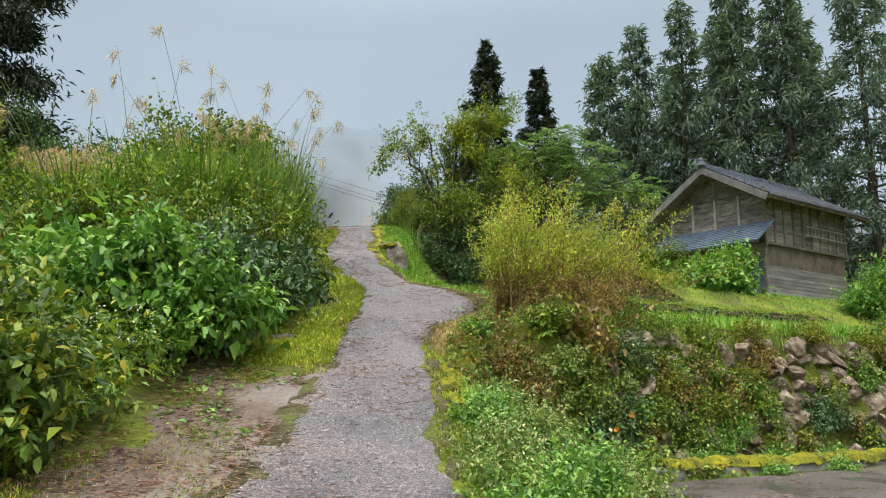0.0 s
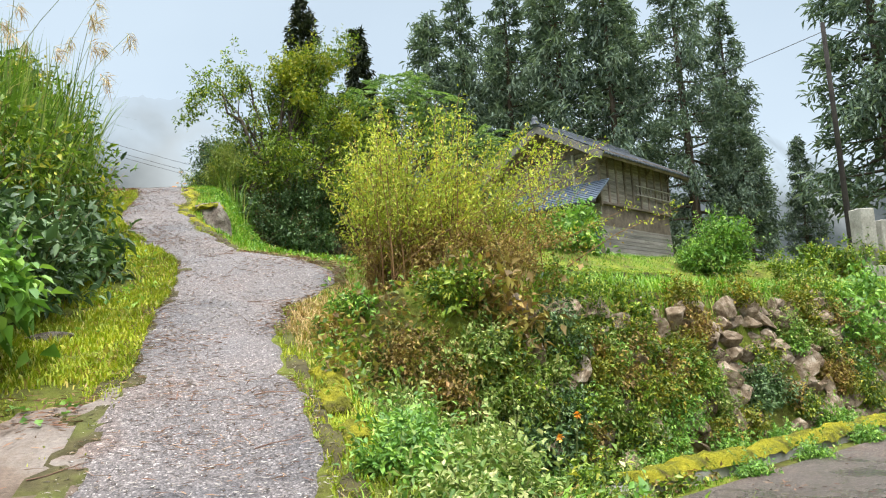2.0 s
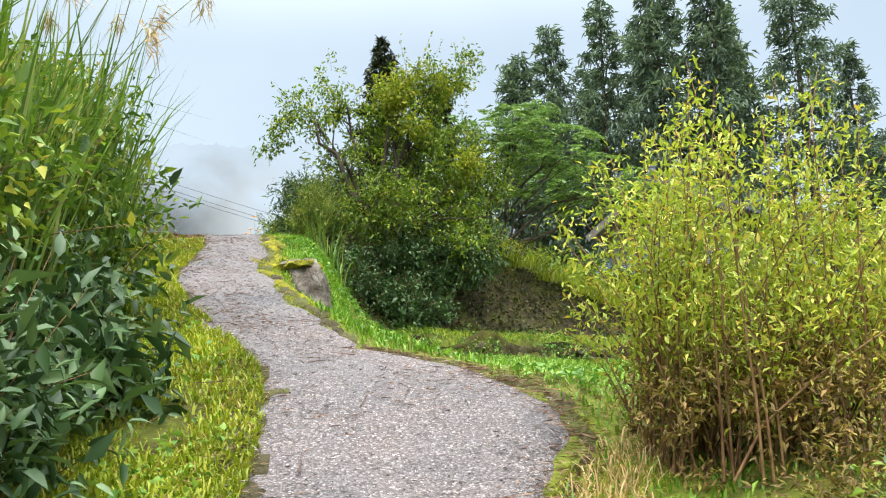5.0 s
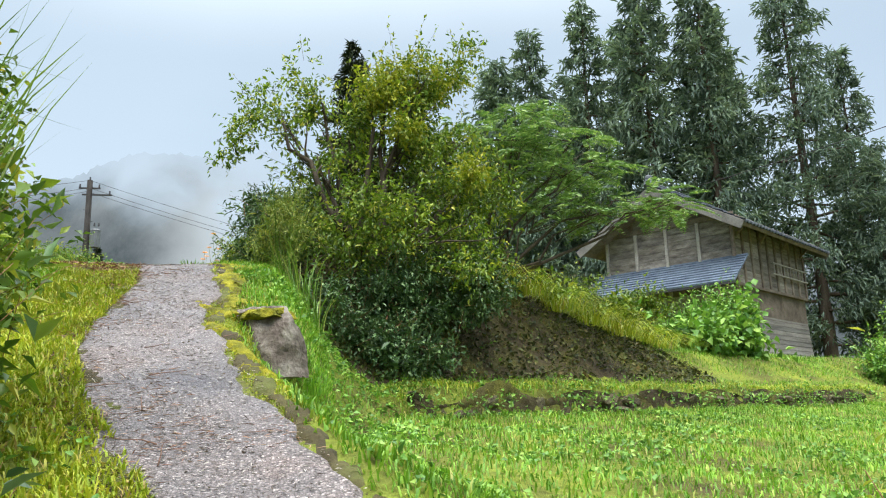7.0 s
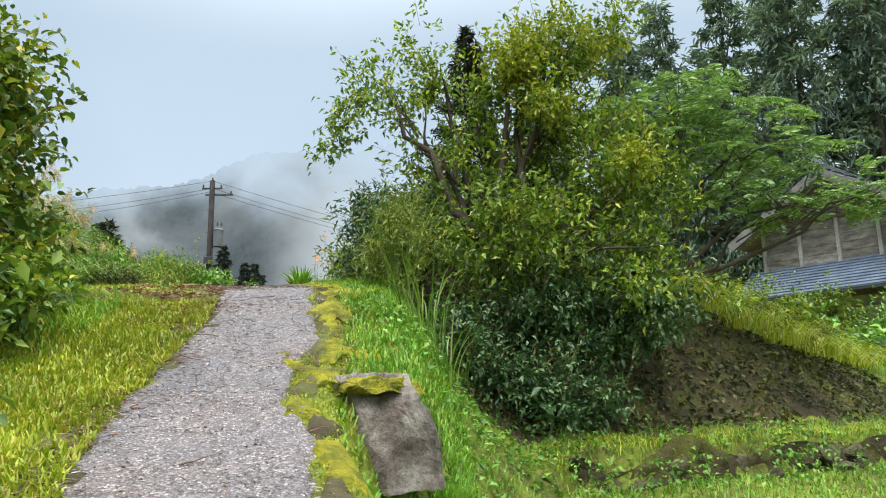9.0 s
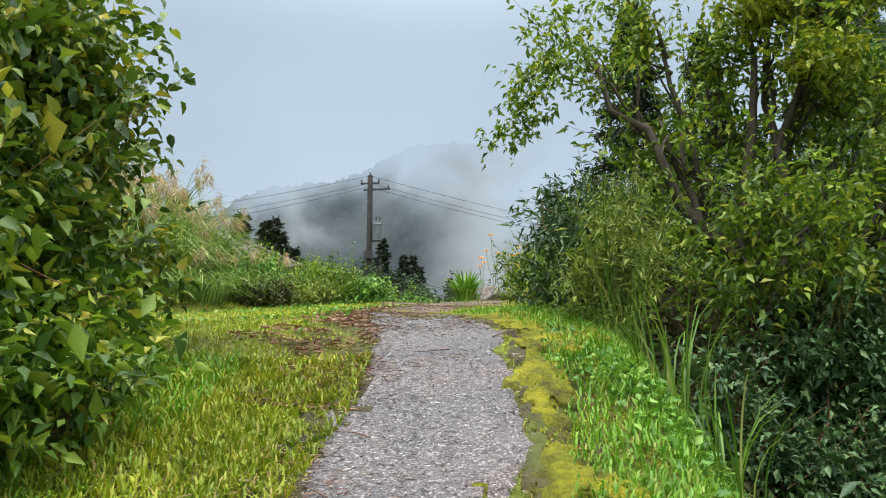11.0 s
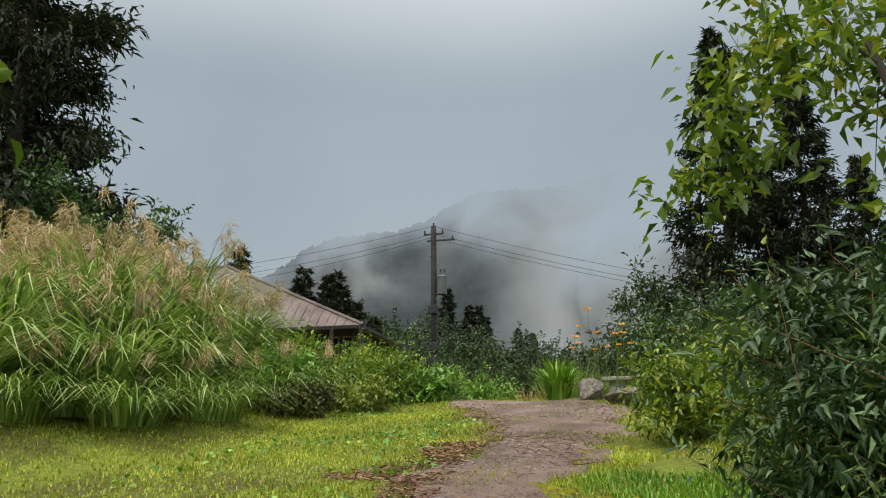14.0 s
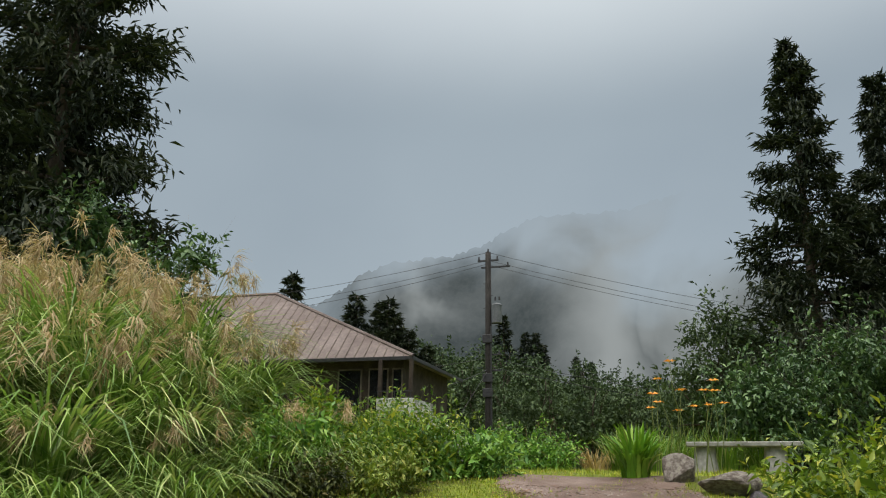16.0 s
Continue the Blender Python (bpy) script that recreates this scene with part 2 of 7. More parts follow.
M["siding"] = noise_mat("pale_grey_weatherboards", 2.2, [(0.3, (0.13, 0.125, 0.12)), (0.5, (0.24, 0.23, 0.22)), (0.75, (0.36, 0.35, 0.34))], 0.8, 0.5, 0.004, (0.25, 1, 3.5), 14, per_piece=0.25)
M["tile"] = noise_mat("grey_roof_tile", 3.0, [(0.3, (0.055, 0.065, 0.085)), (0.7, (0.13, 0.15, 0.185))], 0.55, 0.3, 0.004, per_piece=0.15)
M["sheet"] = noise_mat("blue_grey_sheet_metal", 1.6, [(0.3, (0.075, 0.10, 0.145)), (0.7, (0.16, 0.20, 0.26))], 0.8, 0.15, 0.003, spec=0.15)
M["brown_roof"] = noise_mat("faded_brown_sheet_roof", 0.5, [(0.3, (0.13, 0.095, 0.085)), (0.7, (0.24, 0.19, 0.175))], 0.65, 0.15, 0.003)
M["dark_metal"] = noise_mat("dark_metal", 4.0, [(0.3, (0.03, 0.03, 0.032)), (0.7, (0.06, 0.06, 0.065))], 0.5, 0.1, 0.002)
M["pole"] = noise_mat("dark_stained_pole", 2.0, [(0.3, (0.015, 0.013, 0.012)), (0.7, (0.04, 0.035, 0.032))], 0.8, 0.3, 0.003)
M["grey_metal"] = noise_mat("grey_paint", 2.0, [(0.3, (0.10, 0.11, 0.12)), (0.7, (0.17, 0.18, 0.19))], 0.5, 0.1, 0.002)
M["glass"] = noise_mat("dark_window", 2.0, [(0.3, (0.012, 0.013, 0.014)), (0.7, (0.02, 0.021, 0.023))], 0.12, 0.02, 0.001, spec=0.6)
M["twig"] = noise_mat("dead_twigs", 5.0, [(0.3, (0.09, 0.05, 0.035)), (0.7, (0.24, 0.14, 0.10))], 0.8, 0.3, 0.003)
M["bank"] = noise_mat("bare_mossy_bank", 1.3, [(0.3, (0.03, 0.022, 0.013)), (0.48, (0.06, 0.048, 0.022)), (0.62, (0.10, 0.095, 0.022)), (0.78, (0.17, 0.17, 0.028))], 0.95, 1.0, 0.04, fine=18)
M["dirt"] = noise_mat("pinkish_dirt_track", 1.6, [(0.3, (0.10, 0.065, 0.05)), (0.5, (0.19, 0.13, 0.105)), (0.7, (0.28, 0.21, 0.18))], 0.9, 0.9, 0.02, fine=55)
M["paving"] = noise_mat("broken_muddy_paving", 1.1, [(0.3, (0.085, 0.062, 0.043)), (0.5, (0.165, 0.125, 0.10)), (0.64, (0.23, 0.20, 0.18)), (0.8, (0.18, 0.11, 0.08))], 0.8, 0.7, 0.015, fine=40)
M["bankleaf"] = leaf_mat("bank_creeper_leaves", [(0.0, (0.03, 0.04, 0.015)), (0.5, (0.07, 0.085, 0.025)), (0.85, (0.13, 0.15, 0.035)), (1.0, (0.2, 0.14, 0.06))], 0.2, 0.6, 0.6)
M["shred"] = leaf_mat("pale_shreds", [(0.0, (0.10, 0.085, 0.08)), (0.5, (0.25, 0.215, 0.20)), (0.85, (0.42, 0.385, 0.36)), (1.0, (0.62, 0.59, 0.54))], 0.05, 0.8, 0.3)
M["litter"] = leaf_mat("cedar_litter", [(0.0, (0.13, 0.06, 0.04)), (0.6, (0.27, 0.14, 0.09)), (1.0, (0.40, 0.27, 0.18))], 0.1, 0.8, 0.3)


def ground_mat():
    m, n, l, p = material("ground_soil_and_moss", 0.95, 0.2)
    co = coords(n, l)
    a = node(n, "ShaderNodeTexNoise", Scale=0.9, Detail=6.0, Roughness=0.65)
    b = node(n, "ShaderNodeTexNoise", Scale=14.0, Detail=6.0, Roughness=0.7)
    l.new(co, a.inputs["Vector"])
    l.new(co, b.inputs["Vector"])
    r = ramp(n, [(0.3, (0.08, 0.06, 0.03)), (0.44, (0.11, 0.12, 0.025)), (0.56, (0.16, 0.20, 0.028)), (0.75, (0.23, 0.26, 0.03))])
    l.new(a.outputs[0], r.inputs[0])
    r2 = ramp(n, [(0.3, (0.5, 0.48, 0.45)), (0.7, (1.3, 1.3, 1.2))])
    l.new(b.outputs[0], r2.inputs[0])
    l.new(mixed(n, l, 0.9, r.outputs[0], r2.outputs[0], "MULTIPLY"), p.inputs["Base Color"])
    bumped(n, l, p, b.outputs[0], 0.9, 0.04)
    return m


def path_mat(name, tint, wet):
    """Old asphalt worn down to its pale chippings."""
    m, n, l, p = material(name, 0.7, 0.35)
    co = coords(n, l)
    v = node(n, "ShaderNodeTexVoronoi", Scale=85.0, Randomness=1.0)
    l.new(co, v.inputs["Vector"])
    sep = n.new("ShaderNodeSeparateColor")
    l.new(v.outputs["Color"], sep.inputs[0])
    chips = ramp(n, [(0.0, (0.16, 0.15, 0.15)), (0.45, (0.24, 0.225, 0.22)), (0.8, (0.33, 0.31, 0.30)), (0.95, (0.50, 0.48, 0.46)), (1.0, (0.68, 0.66, 0.63))])
    l.new(sep.outputs[0], chips.inputs[0])
    edge = ramp(n, [(0.0, (1.15, 1.15, 1.15)), (0.4, (0.9, 0.9, 0.9)), (0.8, (0.5, 0.5, 0.51))])
    l.new(v.outputs["Distance"], edge.inputs[0])
    chip = mixed(n, l, 1.0, chips.outputs[0], edge.outputs[0], "MULTIPLY")
    a = node(n, "ShaderNodeTexNoise", Scale=1.1, Detail=7.0, Roughness=0.65)
    l.new(co, a.inputs["Vector"])
    stains = ramp(n, [(0.3, (0.45, 0.46, 0.52)), (0.44, (0.85, 0.84, 0.86)), (0.58, (1.10, 1.06, 1.05)), (0.74, (1.1, 0.90, 0.80))])
    l.new(a.outputs[0], stains.inputs[0])
    col = mixed(n, l, 1.0, chip, stains.outputs[0], "MULTIPLY")
    col = mixed(n, l, 1.0, col, tint, "MULTIPLY")
    l.new(col, p.inputs["Base Color"])
    rr = ramp(n, [(0.35, (wet, wet, wet)), (0.6, (0.8, 0.8, 0.8))])
    l.new(a.outputs[0], rr.inputs[0])
    l.new(rr.outputs[0], p.inputs["Roughness"])
    inv = n.new("ShaderNodeInvert")
    l.new(v.outputs["Distance"], inv.inputs["Color"])
    bumped(n, l, p, inv.outputs[0], 0.7, 0.012)
    return m


M["ground"] = ground_mat()
M["path"] = path_mat("worn_chipping_asphalt", (0.70, 0.675, 0.69), 0.4)
M["lower"] = path_mat("wet_lower_road", (0.42, 0.37, 0.33), 0.08)


def mountain_mat():
    """Wooded slope, mist painted into its colour; its top thins out into the cloud."""
    m, n, l, p = material("wooded_slope_painted_mist", 1.0, 0.0)
    co = coords(n, l)
    st = coords(n, l, (1.0, 1.0, 0.75))
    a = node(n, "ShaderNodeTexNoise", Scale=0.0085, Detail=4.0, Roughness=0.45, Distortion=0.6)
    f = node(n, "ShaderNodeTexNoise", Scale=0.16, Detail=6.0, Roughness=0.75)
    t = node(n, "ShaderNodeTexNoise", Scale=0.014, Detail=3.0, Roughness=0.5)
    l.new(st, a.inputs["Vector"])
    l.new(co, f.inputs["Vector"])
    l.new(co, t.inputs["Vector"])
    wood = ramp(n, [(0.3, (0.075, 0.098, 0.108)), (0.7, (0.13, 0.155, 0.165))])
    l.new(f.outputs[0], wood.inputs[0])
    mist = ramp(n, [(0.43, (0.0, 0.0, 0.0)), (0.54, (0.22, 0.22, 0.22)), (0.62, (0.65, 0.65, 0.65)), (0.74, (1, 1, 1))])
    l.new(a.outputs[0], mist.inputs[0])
    sp = n.new("ShaderNodeSeparateXYZ")
    l.new(co, sp.inputs[0])

    def calc(kind, a, b, c=0.0):
        q = n.new("ShaderNodeMath")
        q.operation = kind
        for k, v in enumerate((a, b, c)):
            if isinstance(v, float):
                q.inputs[k].default_value = v
            else:
                l.new(v, q.inputs[k])
        return q.outputs[0]

    def scaled(v, a, b, c, d):
        q = n.new("ShaderNodeMapRange")
        q.interpolation_type = "SMOOTHSTEP"
        for k, w in enumerate((a, b, c, d)):
            q.inputs[k + 1].default_value = w
        l.new(v, q.inputs[0])
        return q.outputs[0]

    # a painted mist plume that leans to the east as it climbs, with a ragged edge
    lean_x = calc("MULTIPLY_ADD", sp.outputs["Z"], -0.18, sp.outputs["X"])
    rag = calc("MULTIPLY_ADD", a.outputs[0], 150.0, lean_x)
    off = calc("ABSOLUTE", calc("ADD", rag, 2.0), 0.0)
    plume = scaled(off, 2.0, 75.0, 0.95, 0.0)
    painted_fog = calc("MAXIMUM", mist.outputs[0], plume)
    # Emission only: slope and mist give off their own light, unlit by the sky.
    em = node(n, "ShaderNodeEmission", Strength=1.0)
    l.new(mixed(n, l, painted_fog, wood.outputs[0], (0.50, 0.555, 0.585)), em.inputs[0])
    tr = n.new("ShaderNodeBsdfTransparent")
    wavy = calc("MULTIPLY_ADD", t.outputs[0], 120.0, sp.outputs["Z"])
    summit = scaled(wavy, 190.0, 262.0, 0.0, 0.85)
    east = calc("MULTIPLY", scaled(rag, -40.0, 30.0, 0.0, 1.0), scaled(wavy, 150.0, 225.0, 0.0, 1.0))
    west = calc("MULTIPLY", scaled(sp.outputs["X"], -330.0, -210.0, 0.55, 0.0), scaled(wavy, 110.0, 190.0, 0.3, 1.0))
    thin = calc("MAXIMUM", calc("MAXIMUM", summit, east), west)
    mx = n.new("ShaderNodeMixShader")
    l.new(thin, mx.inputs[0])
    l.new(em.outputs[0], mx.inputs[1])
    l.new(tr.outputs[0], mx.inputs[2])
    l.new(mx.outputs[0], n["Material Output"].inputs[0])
    return m


M["mountain"] = mountain_mat()

# ---- building helpers ----
rng = np.random.default_rng(7)


def mesh(name, verts, faces, mat):
    """A mesh from an array of points and an array of triangles or quads."""
    verts, faces = np.asarray(verts, dtype=np.float32), np.asarray(faces, dtype=np.int32)
    me = bpy.data.meshes.new(name)
    k = faces.shape[1]
    me.vertices.add(len(verts))
    me.vertices.foreach_set("co", verts.ravel())
    me.loops.add(faces.size)
    me.loops.foreach_set("vertex_index", faces.ravel())
    me.polygons.add(len(faces))
    me.polygons.foreach_set("loop_start", np.arange(0, faces.size, k, dtype=np.int32))
    me.update(calc_edges=True)
    me.validate()
    me.materials.append(M[mat])
    return me


def thing(name, at, label, category, group="", kind=""):
    ob = new(name)
    ob.location = at
    return tagged(ob, label, category, group, kind)


def put(name, me, parent=None, label="", at=None):
    ob = new(name, me)
    if parent is not None:
        ob.parent = parent
    if at is not None:
        ob.location = at
    return tagged(ob, label)


def part(name, bm, mat, parent, label="", at=None):
    me = bpy.data.meshes.new(name)
    bm.to_mesh(me)
    bm.free()
    me.materials.append(M[mat])
    return put(name, me, parent, label, at)


def smooth(me):
    me.polygons.foreach_set("use_smooth", np.ones(len(me.polygons), dtype=bool))
    return me


def box_bm(boxes, bevel=0.0):
    """Boxes as (x0, y0, z0, x1, y1, z1) in one bmesh, with bevelled edges."""
    bm = bmesh.new()
    for x0, y0, z0, x1, y1, z1 in boxes:
        g = bmesh.ops.create_cube(bm, size=1.0)["verts"]
        bmesh.ops.scale(bm, vec=(x1 - x0, y1 - y0, z1 - z0), verts=g)
        bmesh.ops.translate(bm, vec=((x0 + x1) / 2, (y0 + y1) / 2, (z0 + z1) / 2), verts=g)
    if bevel:
        bmesh.ops.bevel(bm, geom=bm.edges[:], offset=bevel, segments=1, affect="EDGES")
    return bm


def norm(v):
    return v / np.maximum(np.linalg.norm(v, axis=-1, keepdims=True), 1e-9)


def leaf_arrays(pos, way, length, width, fold=0.25, droop=0.15, fine=False, card=False):
    """Leaves at pos that point along way: pointed, folded along the midrib, each an island of its own."""
    n = len(pos)
    way = norm(way)
    length = np.broadcast_to(length, n)[:, None]
    width = np.broadcast_to(width, n)[:, None]
    side = norm(np.cross(way, np.array([0, 0, 1.0]) + rng.normal(0, 0.45, (n, 3))))
    up = np.cross(side, way)
    tip = pos + way * length - up * length * droop
    lift = up * width * fold
    if fine:
        q1, q2, mid = pos + way * length * 0.2, pos + way * length * 0.58 - up * length * droop * 0.3, pos + way * length * 0.5
        pts = [pos, q1 + side * width * 0.42 + lift, q2 + side * width * 0.4 + lift, tip, q2 - side * width * 0.4 + lift, q1 - side * width * 0.42 + lift, mid]
        f = np.array([[0, 1, 6], [1, 2, 6], [2, 3, 6], [3, 4, 6], [4, 5, 6], [5, 0, 6]])
    elif card:
        mid = pos + way * length * 0.4
        pts = [pos, mid + side * width * 0.5 + lift, tip, mid - side * width * 0.5 + lift]
        f = np.array([[0, 1, 2], [0, 2, 3]])
    else:
        mid = pos + way * length * 0.42 + up * length * 0.05
        pts = [pos, mid + side * width * 0.5 + lift, tip, mid - side * width * 0.5 + lift, mid]
        f = np.array([[0, 1, 4], [1, 2, 4], [2, 3, 4], [3, 0, 4]])
    v = np.stack(pts, axis=1).reshape(-1, 3)
    return v, (f[None] + len(pts) * np.arange(n)[:, None, None]).reshape(-1, 3)


def blade_arrays(root, lean, height, width, bend, steps=3):
    """Grass blades: tapered strips that rise from root and arch over towards lean."""
    n = len(root)
    height, width, bend = [np.broadcast_to(q, n)[:, None] for q in (height, width, bend)]
    lean = norm(np.concatenate([lean, np.zeros((n, 1))], axis=1))
    side = np.stack([-lean[:, 1], lean[:, 0], 0 * lean[:, 0]], axis=1)
    rows = []
    for i in range(steps):
        s = i / steps
        c = root + lean * height * bend * 0.75 * s ** 1.7 + np.array([0, 0, 1.0]) * height * (s - 0.6 * bend * s ** 3)
        w = width * (1 - 0.75 * s * s) * 0.5
        rows += [c - side * w, c + side * w]
    tip = root + lean * height * bend * 0.75 + np.array([0, 0, 1.0]) * height * (1 - 0.6 * bend)
    k = 2 * steps + 1
    v = np.stack(rows + [tip], axis=1).reshape(-1, 3)
    f = []
    for i in range(steps - 1):
        a = 2 * i
        f += [[a, a + 1, a + 3], [a, a + 3, a + 2]]
    f.append([2 * steps - 2, 2 * steps - 1, 2 * steps])
    f = np.array(f)
    return v, (f[None] + k * np.arange(n)[:, None, None]).reshape(-1, 3)


def join(*arrays):
    vs, fs, k = [], [], 0
    for v, f in arrays:
        vs.append(v)
        fs.append(f + k)
        k += len(v)
    return np.concatenate(vs), np.concatenate(fs)


def tube_arrays(lines, sides=5):
    """Tapered tubes along lines of (points, first radius, last radius)."""
    out = []
    ang = np.linspace(0, 2 * np.pi, sides, endpoint=False)
    for pts, r0, r1 in lines:
        p = np.asarray(pts, dtype=float)
        d = norm(np.gradient(p, axis=0))
        ref = np.where(np.abs(d[:, 2:]) > 0.9, np.array([1.0, 0, 0]), np.array([0, 0, 1.0]))
        u = norm(np.cross(d, ref))
        w = np.cross(d, u)
        r = np.linspace(r0, r1, len(p))[:, None, None]
        ring = p[:, None] + r * (np.cos(ang)[None, :, None] * u[:, None] + np.sin(ang)[None, :, None] * w[:, None])
        f = []
        for i in range(len(p) - 1):
            for j in range(sides):
                a, b = i * sides + j, i * sides + (j + 1) % sides
                f += [[a, b, b + sides], [a, b + sides, a + sides]]
        for j in range(1, sides - 1):
            f.append([(len(p) - 1) * sides, (len(p) - 1) * sides + j, (len(p) - 1) * sides + j + 1])
        out.append((ring.reshape(-1, 3), np.array(f)))
    return join(*out)


def bent(a, b, sag=0.1, k=5):
    """A slightly crooked line from a to b."""
    a, b = np.asarray(a, float), np.asarray(b, float)
    s = np.linspace(0, 1, k)[:, None]
    p = a + (b - a) * s
    wob = rng.normal(0, sag * np.linalg.norm(b - a) * 0.35, (k, 3)) * (s * (1 - s) * 4)
    p = p + wob
    p[:, 2] += (s * (1 - s))[:, 0] * sag * np.linalg.norm(b - a)
    return p


def lobes_points(lobes, n, shell=0.45):
    """Points near the skins of the lobes (x, y, z, rx, ry, rz), uneven and with gaps, and the ways out of them."""
    lobes = np.asarray(lobes, float)
    area = (lobes[:, 3] * lobes[:, 4] + lobes[:, 3] * lobes[:, 5] + lobes[:, 4] * lobes[:, 5])
    pick = rng.choice(len(lobes), n, p=area / area.sum())
    d = norm(rng.normal(0, 1, (n, 3)))
    ph = lobes[pick, 0] * 3.1 + lobes[pick, 1] * 1.7
    ripple = 1 + 0.13 * np.sin(5.1 * d[:, 0] + ph) * np.sin(4.3 * d[:, 1] + 2 * ph) + 0.12 * np.sin(7.7 * d[:, 2] + ph) + 0.07 * np.sin(13 * d[:, 0] + 11 * d[:, 2] + ph)
    r = (1 - shell * rng.random(n) ** 1.6) * ripple
    p = lobes[pick, :3] + d * r[:, None] * lobes[pick, 3:]
    return p, norm(d / lobes[pick, 3:])


def broken(lobes, m=8):
    """Breaks each smooth lobe up into smaller bunches of uneven size over its skin."""
    out = []
    for lb in lobes:
        c, r = np.array(lb[:3], float), np.array(lb[3:], float)
        for _ in range(m):
            d = norm(rng.normal(0, 1, 3))
            k = rng.uniform(0.24, 0.5)
            out.append((*(c + d * r * rng.uniform(0.5, 0.85)), *(r * k + 0.03)))
    return out


def crown(lobes, n, length, ratio=0.45, droop=0.35, shell=0.6, spread=0.7, twigs=10, fine=False, shoots=0.14, bunches=8, twig_lines=None):
    """Leaves in sprays: each spray sits on a bunch and carries some leaves along a short twig; some shoots stand out of the outline."""
    k = max(1, n // twigs)
    c, out = lobes_points(broken(lobes, bunches), k, shell)
    axis = norm(out + rng.normal(0, 0.5, (k, 3)) + np.array([0, 0, 0.15]))
    long = rng.random((k, 1)) < shoots
    axis = np.where(long, norm(axis + np.array([0, 0, 0.9])), axis)
    reach = length * (3.0 + 2.5 * rng.random((k, 1))) * np.where(long, 1.4, 1.0)
    c = c + np.where(long, axis * reach * 0.45, 0)
    s = rng.random((k, twigs, 1))
    pos = (c[:, None] + axis[:, None] * (s - 0.5) * reach[:, None] + rng.normal(0, length * 0.3, (k, twigs, 3))).reshape(-1, 3)
    way = (axis[:, None] * 0.8 + rng.normal(0, spread, (k, twigs, 3))).reshape(-1, 3)
    way[:, 2] -= droop
    ln = length * rng.uniform(0.6, 1.25, len(pos))
    if twig_lines is not None:
        for q in np.flatnonzero(long[:, 0]):
            twig_lines.append((np.stack([c[q] - axis[q] * reach[q] * 0.7, c[q], c[q] + axis[q] * reach[q] * 0.45]), 0.003, 0.0012))
    return leaf_arrays(pos, way, ln, ln * ratio, fine=fine, card=not fine)


def limbs_to(base, lobes, r0, fork=0.35, twigs=4):
    """Stems from base up to the lobes with finer twigs in them."""
    lines = []
    base = np.asarray(base, float)
    for lb in lobes:
        lb = np.asarray(lb, float)
        end = lb[:3] + np.array([0, 0, 0.2 * lb[5]])
        start = base + rng.normal(0, r0, 3) * np.array([1, 1, 0])
        lines.append((bent(start, end, 0.12, 6), r0 * rng.uniform(0.5, 0.9), r0 * 0.18))
        mid = start + (end - start) * 0.55
        for _ in range(twigs):
            d = norm(rng.normal(0, 1, 3) + np.array([0, 0, 0.4]))
            lines.append((bent(mid + (end - mid) * rng.random(), lb[:3] + d * lb[3:] * 0.9, 0.08, 4), r0 * 0.22, r0 * 0.05))
    return lines


# ---- the lie of the land ----
ROAD_Y = [-60, -20, 0, 2.83, 5.62, 6.27, 9.32, 10.5, 11.6, 12.7, 15.27, 16.75, 18.0, 19.0, 20.0, 20.9, 22.2, 26.6, 28.9, 31, 36, 45, 70, 120]
ROAD_Z = [-1.5, -0.6, 0, 0.24, 0.85, 1.03, 1.96, 2.3, 2.7, 3.05, 3.95, 4.43, 4.92, 5.24, 5.46, 5.56, 5.76, 6.36, 6.68, 6.75, 6.75, 6.5, 5.0, 2.0]
EDGE_Y = [-6, 3, 5, 6, 8, 9.2, 10, 10.8, 11.5, 12.1, 12.6, 13.2, 14, 15, 16, 17.6, 19.1, 20.1, 22.2, 24.7, 27.2, 29]
EDGE_L = [-1.6, -1.5, -1.4, -1.3, -1.25, -1.3, -1.3, -1.27, -1.28, -1.36, -1.5, -1.7, -2.1, -2.42, -2.55, -2.55, -2.75, -3.1, -3.6, -3.5, -4.2, -5.0]
EDGE_R = [1.0, 0.35, 0.1, 0.03, -0.08, -0.18, -0.02, 0.5, 0.5, 0.2, -0.5, -0.75, -1.0, -1.25, -1.52, -1.55, -1.75, -2.1, -2.7, -2.3, -2.35, -2.9]


def ease(v, a, b):
    s = np.clip((np.asarray(v, float) - a) / (b - a), 0, 1)
    return s * s * (3 - 2 * s)


def road_z(y):
    return np.interp(y, ROAD_Y, ROAD_Z)


def wall_off(x, y):
    return ((y - 9.36) - 0.456 * (x - 2.76)) * 0.91


def bank_off(x, y):
    return ((y - 18.7) - 0.566 * (x - 0.7)) * 0.87


def bank_along(x, y):
    return (x - 0.7) * 0.87 + (y - 18.7) * 0.49


def lawn_z(x, y):
    return 2.5 + 0.12 * (np.clip(y, 0, 30) - 11) - 0.07 * np.clip(x, 0, 14)


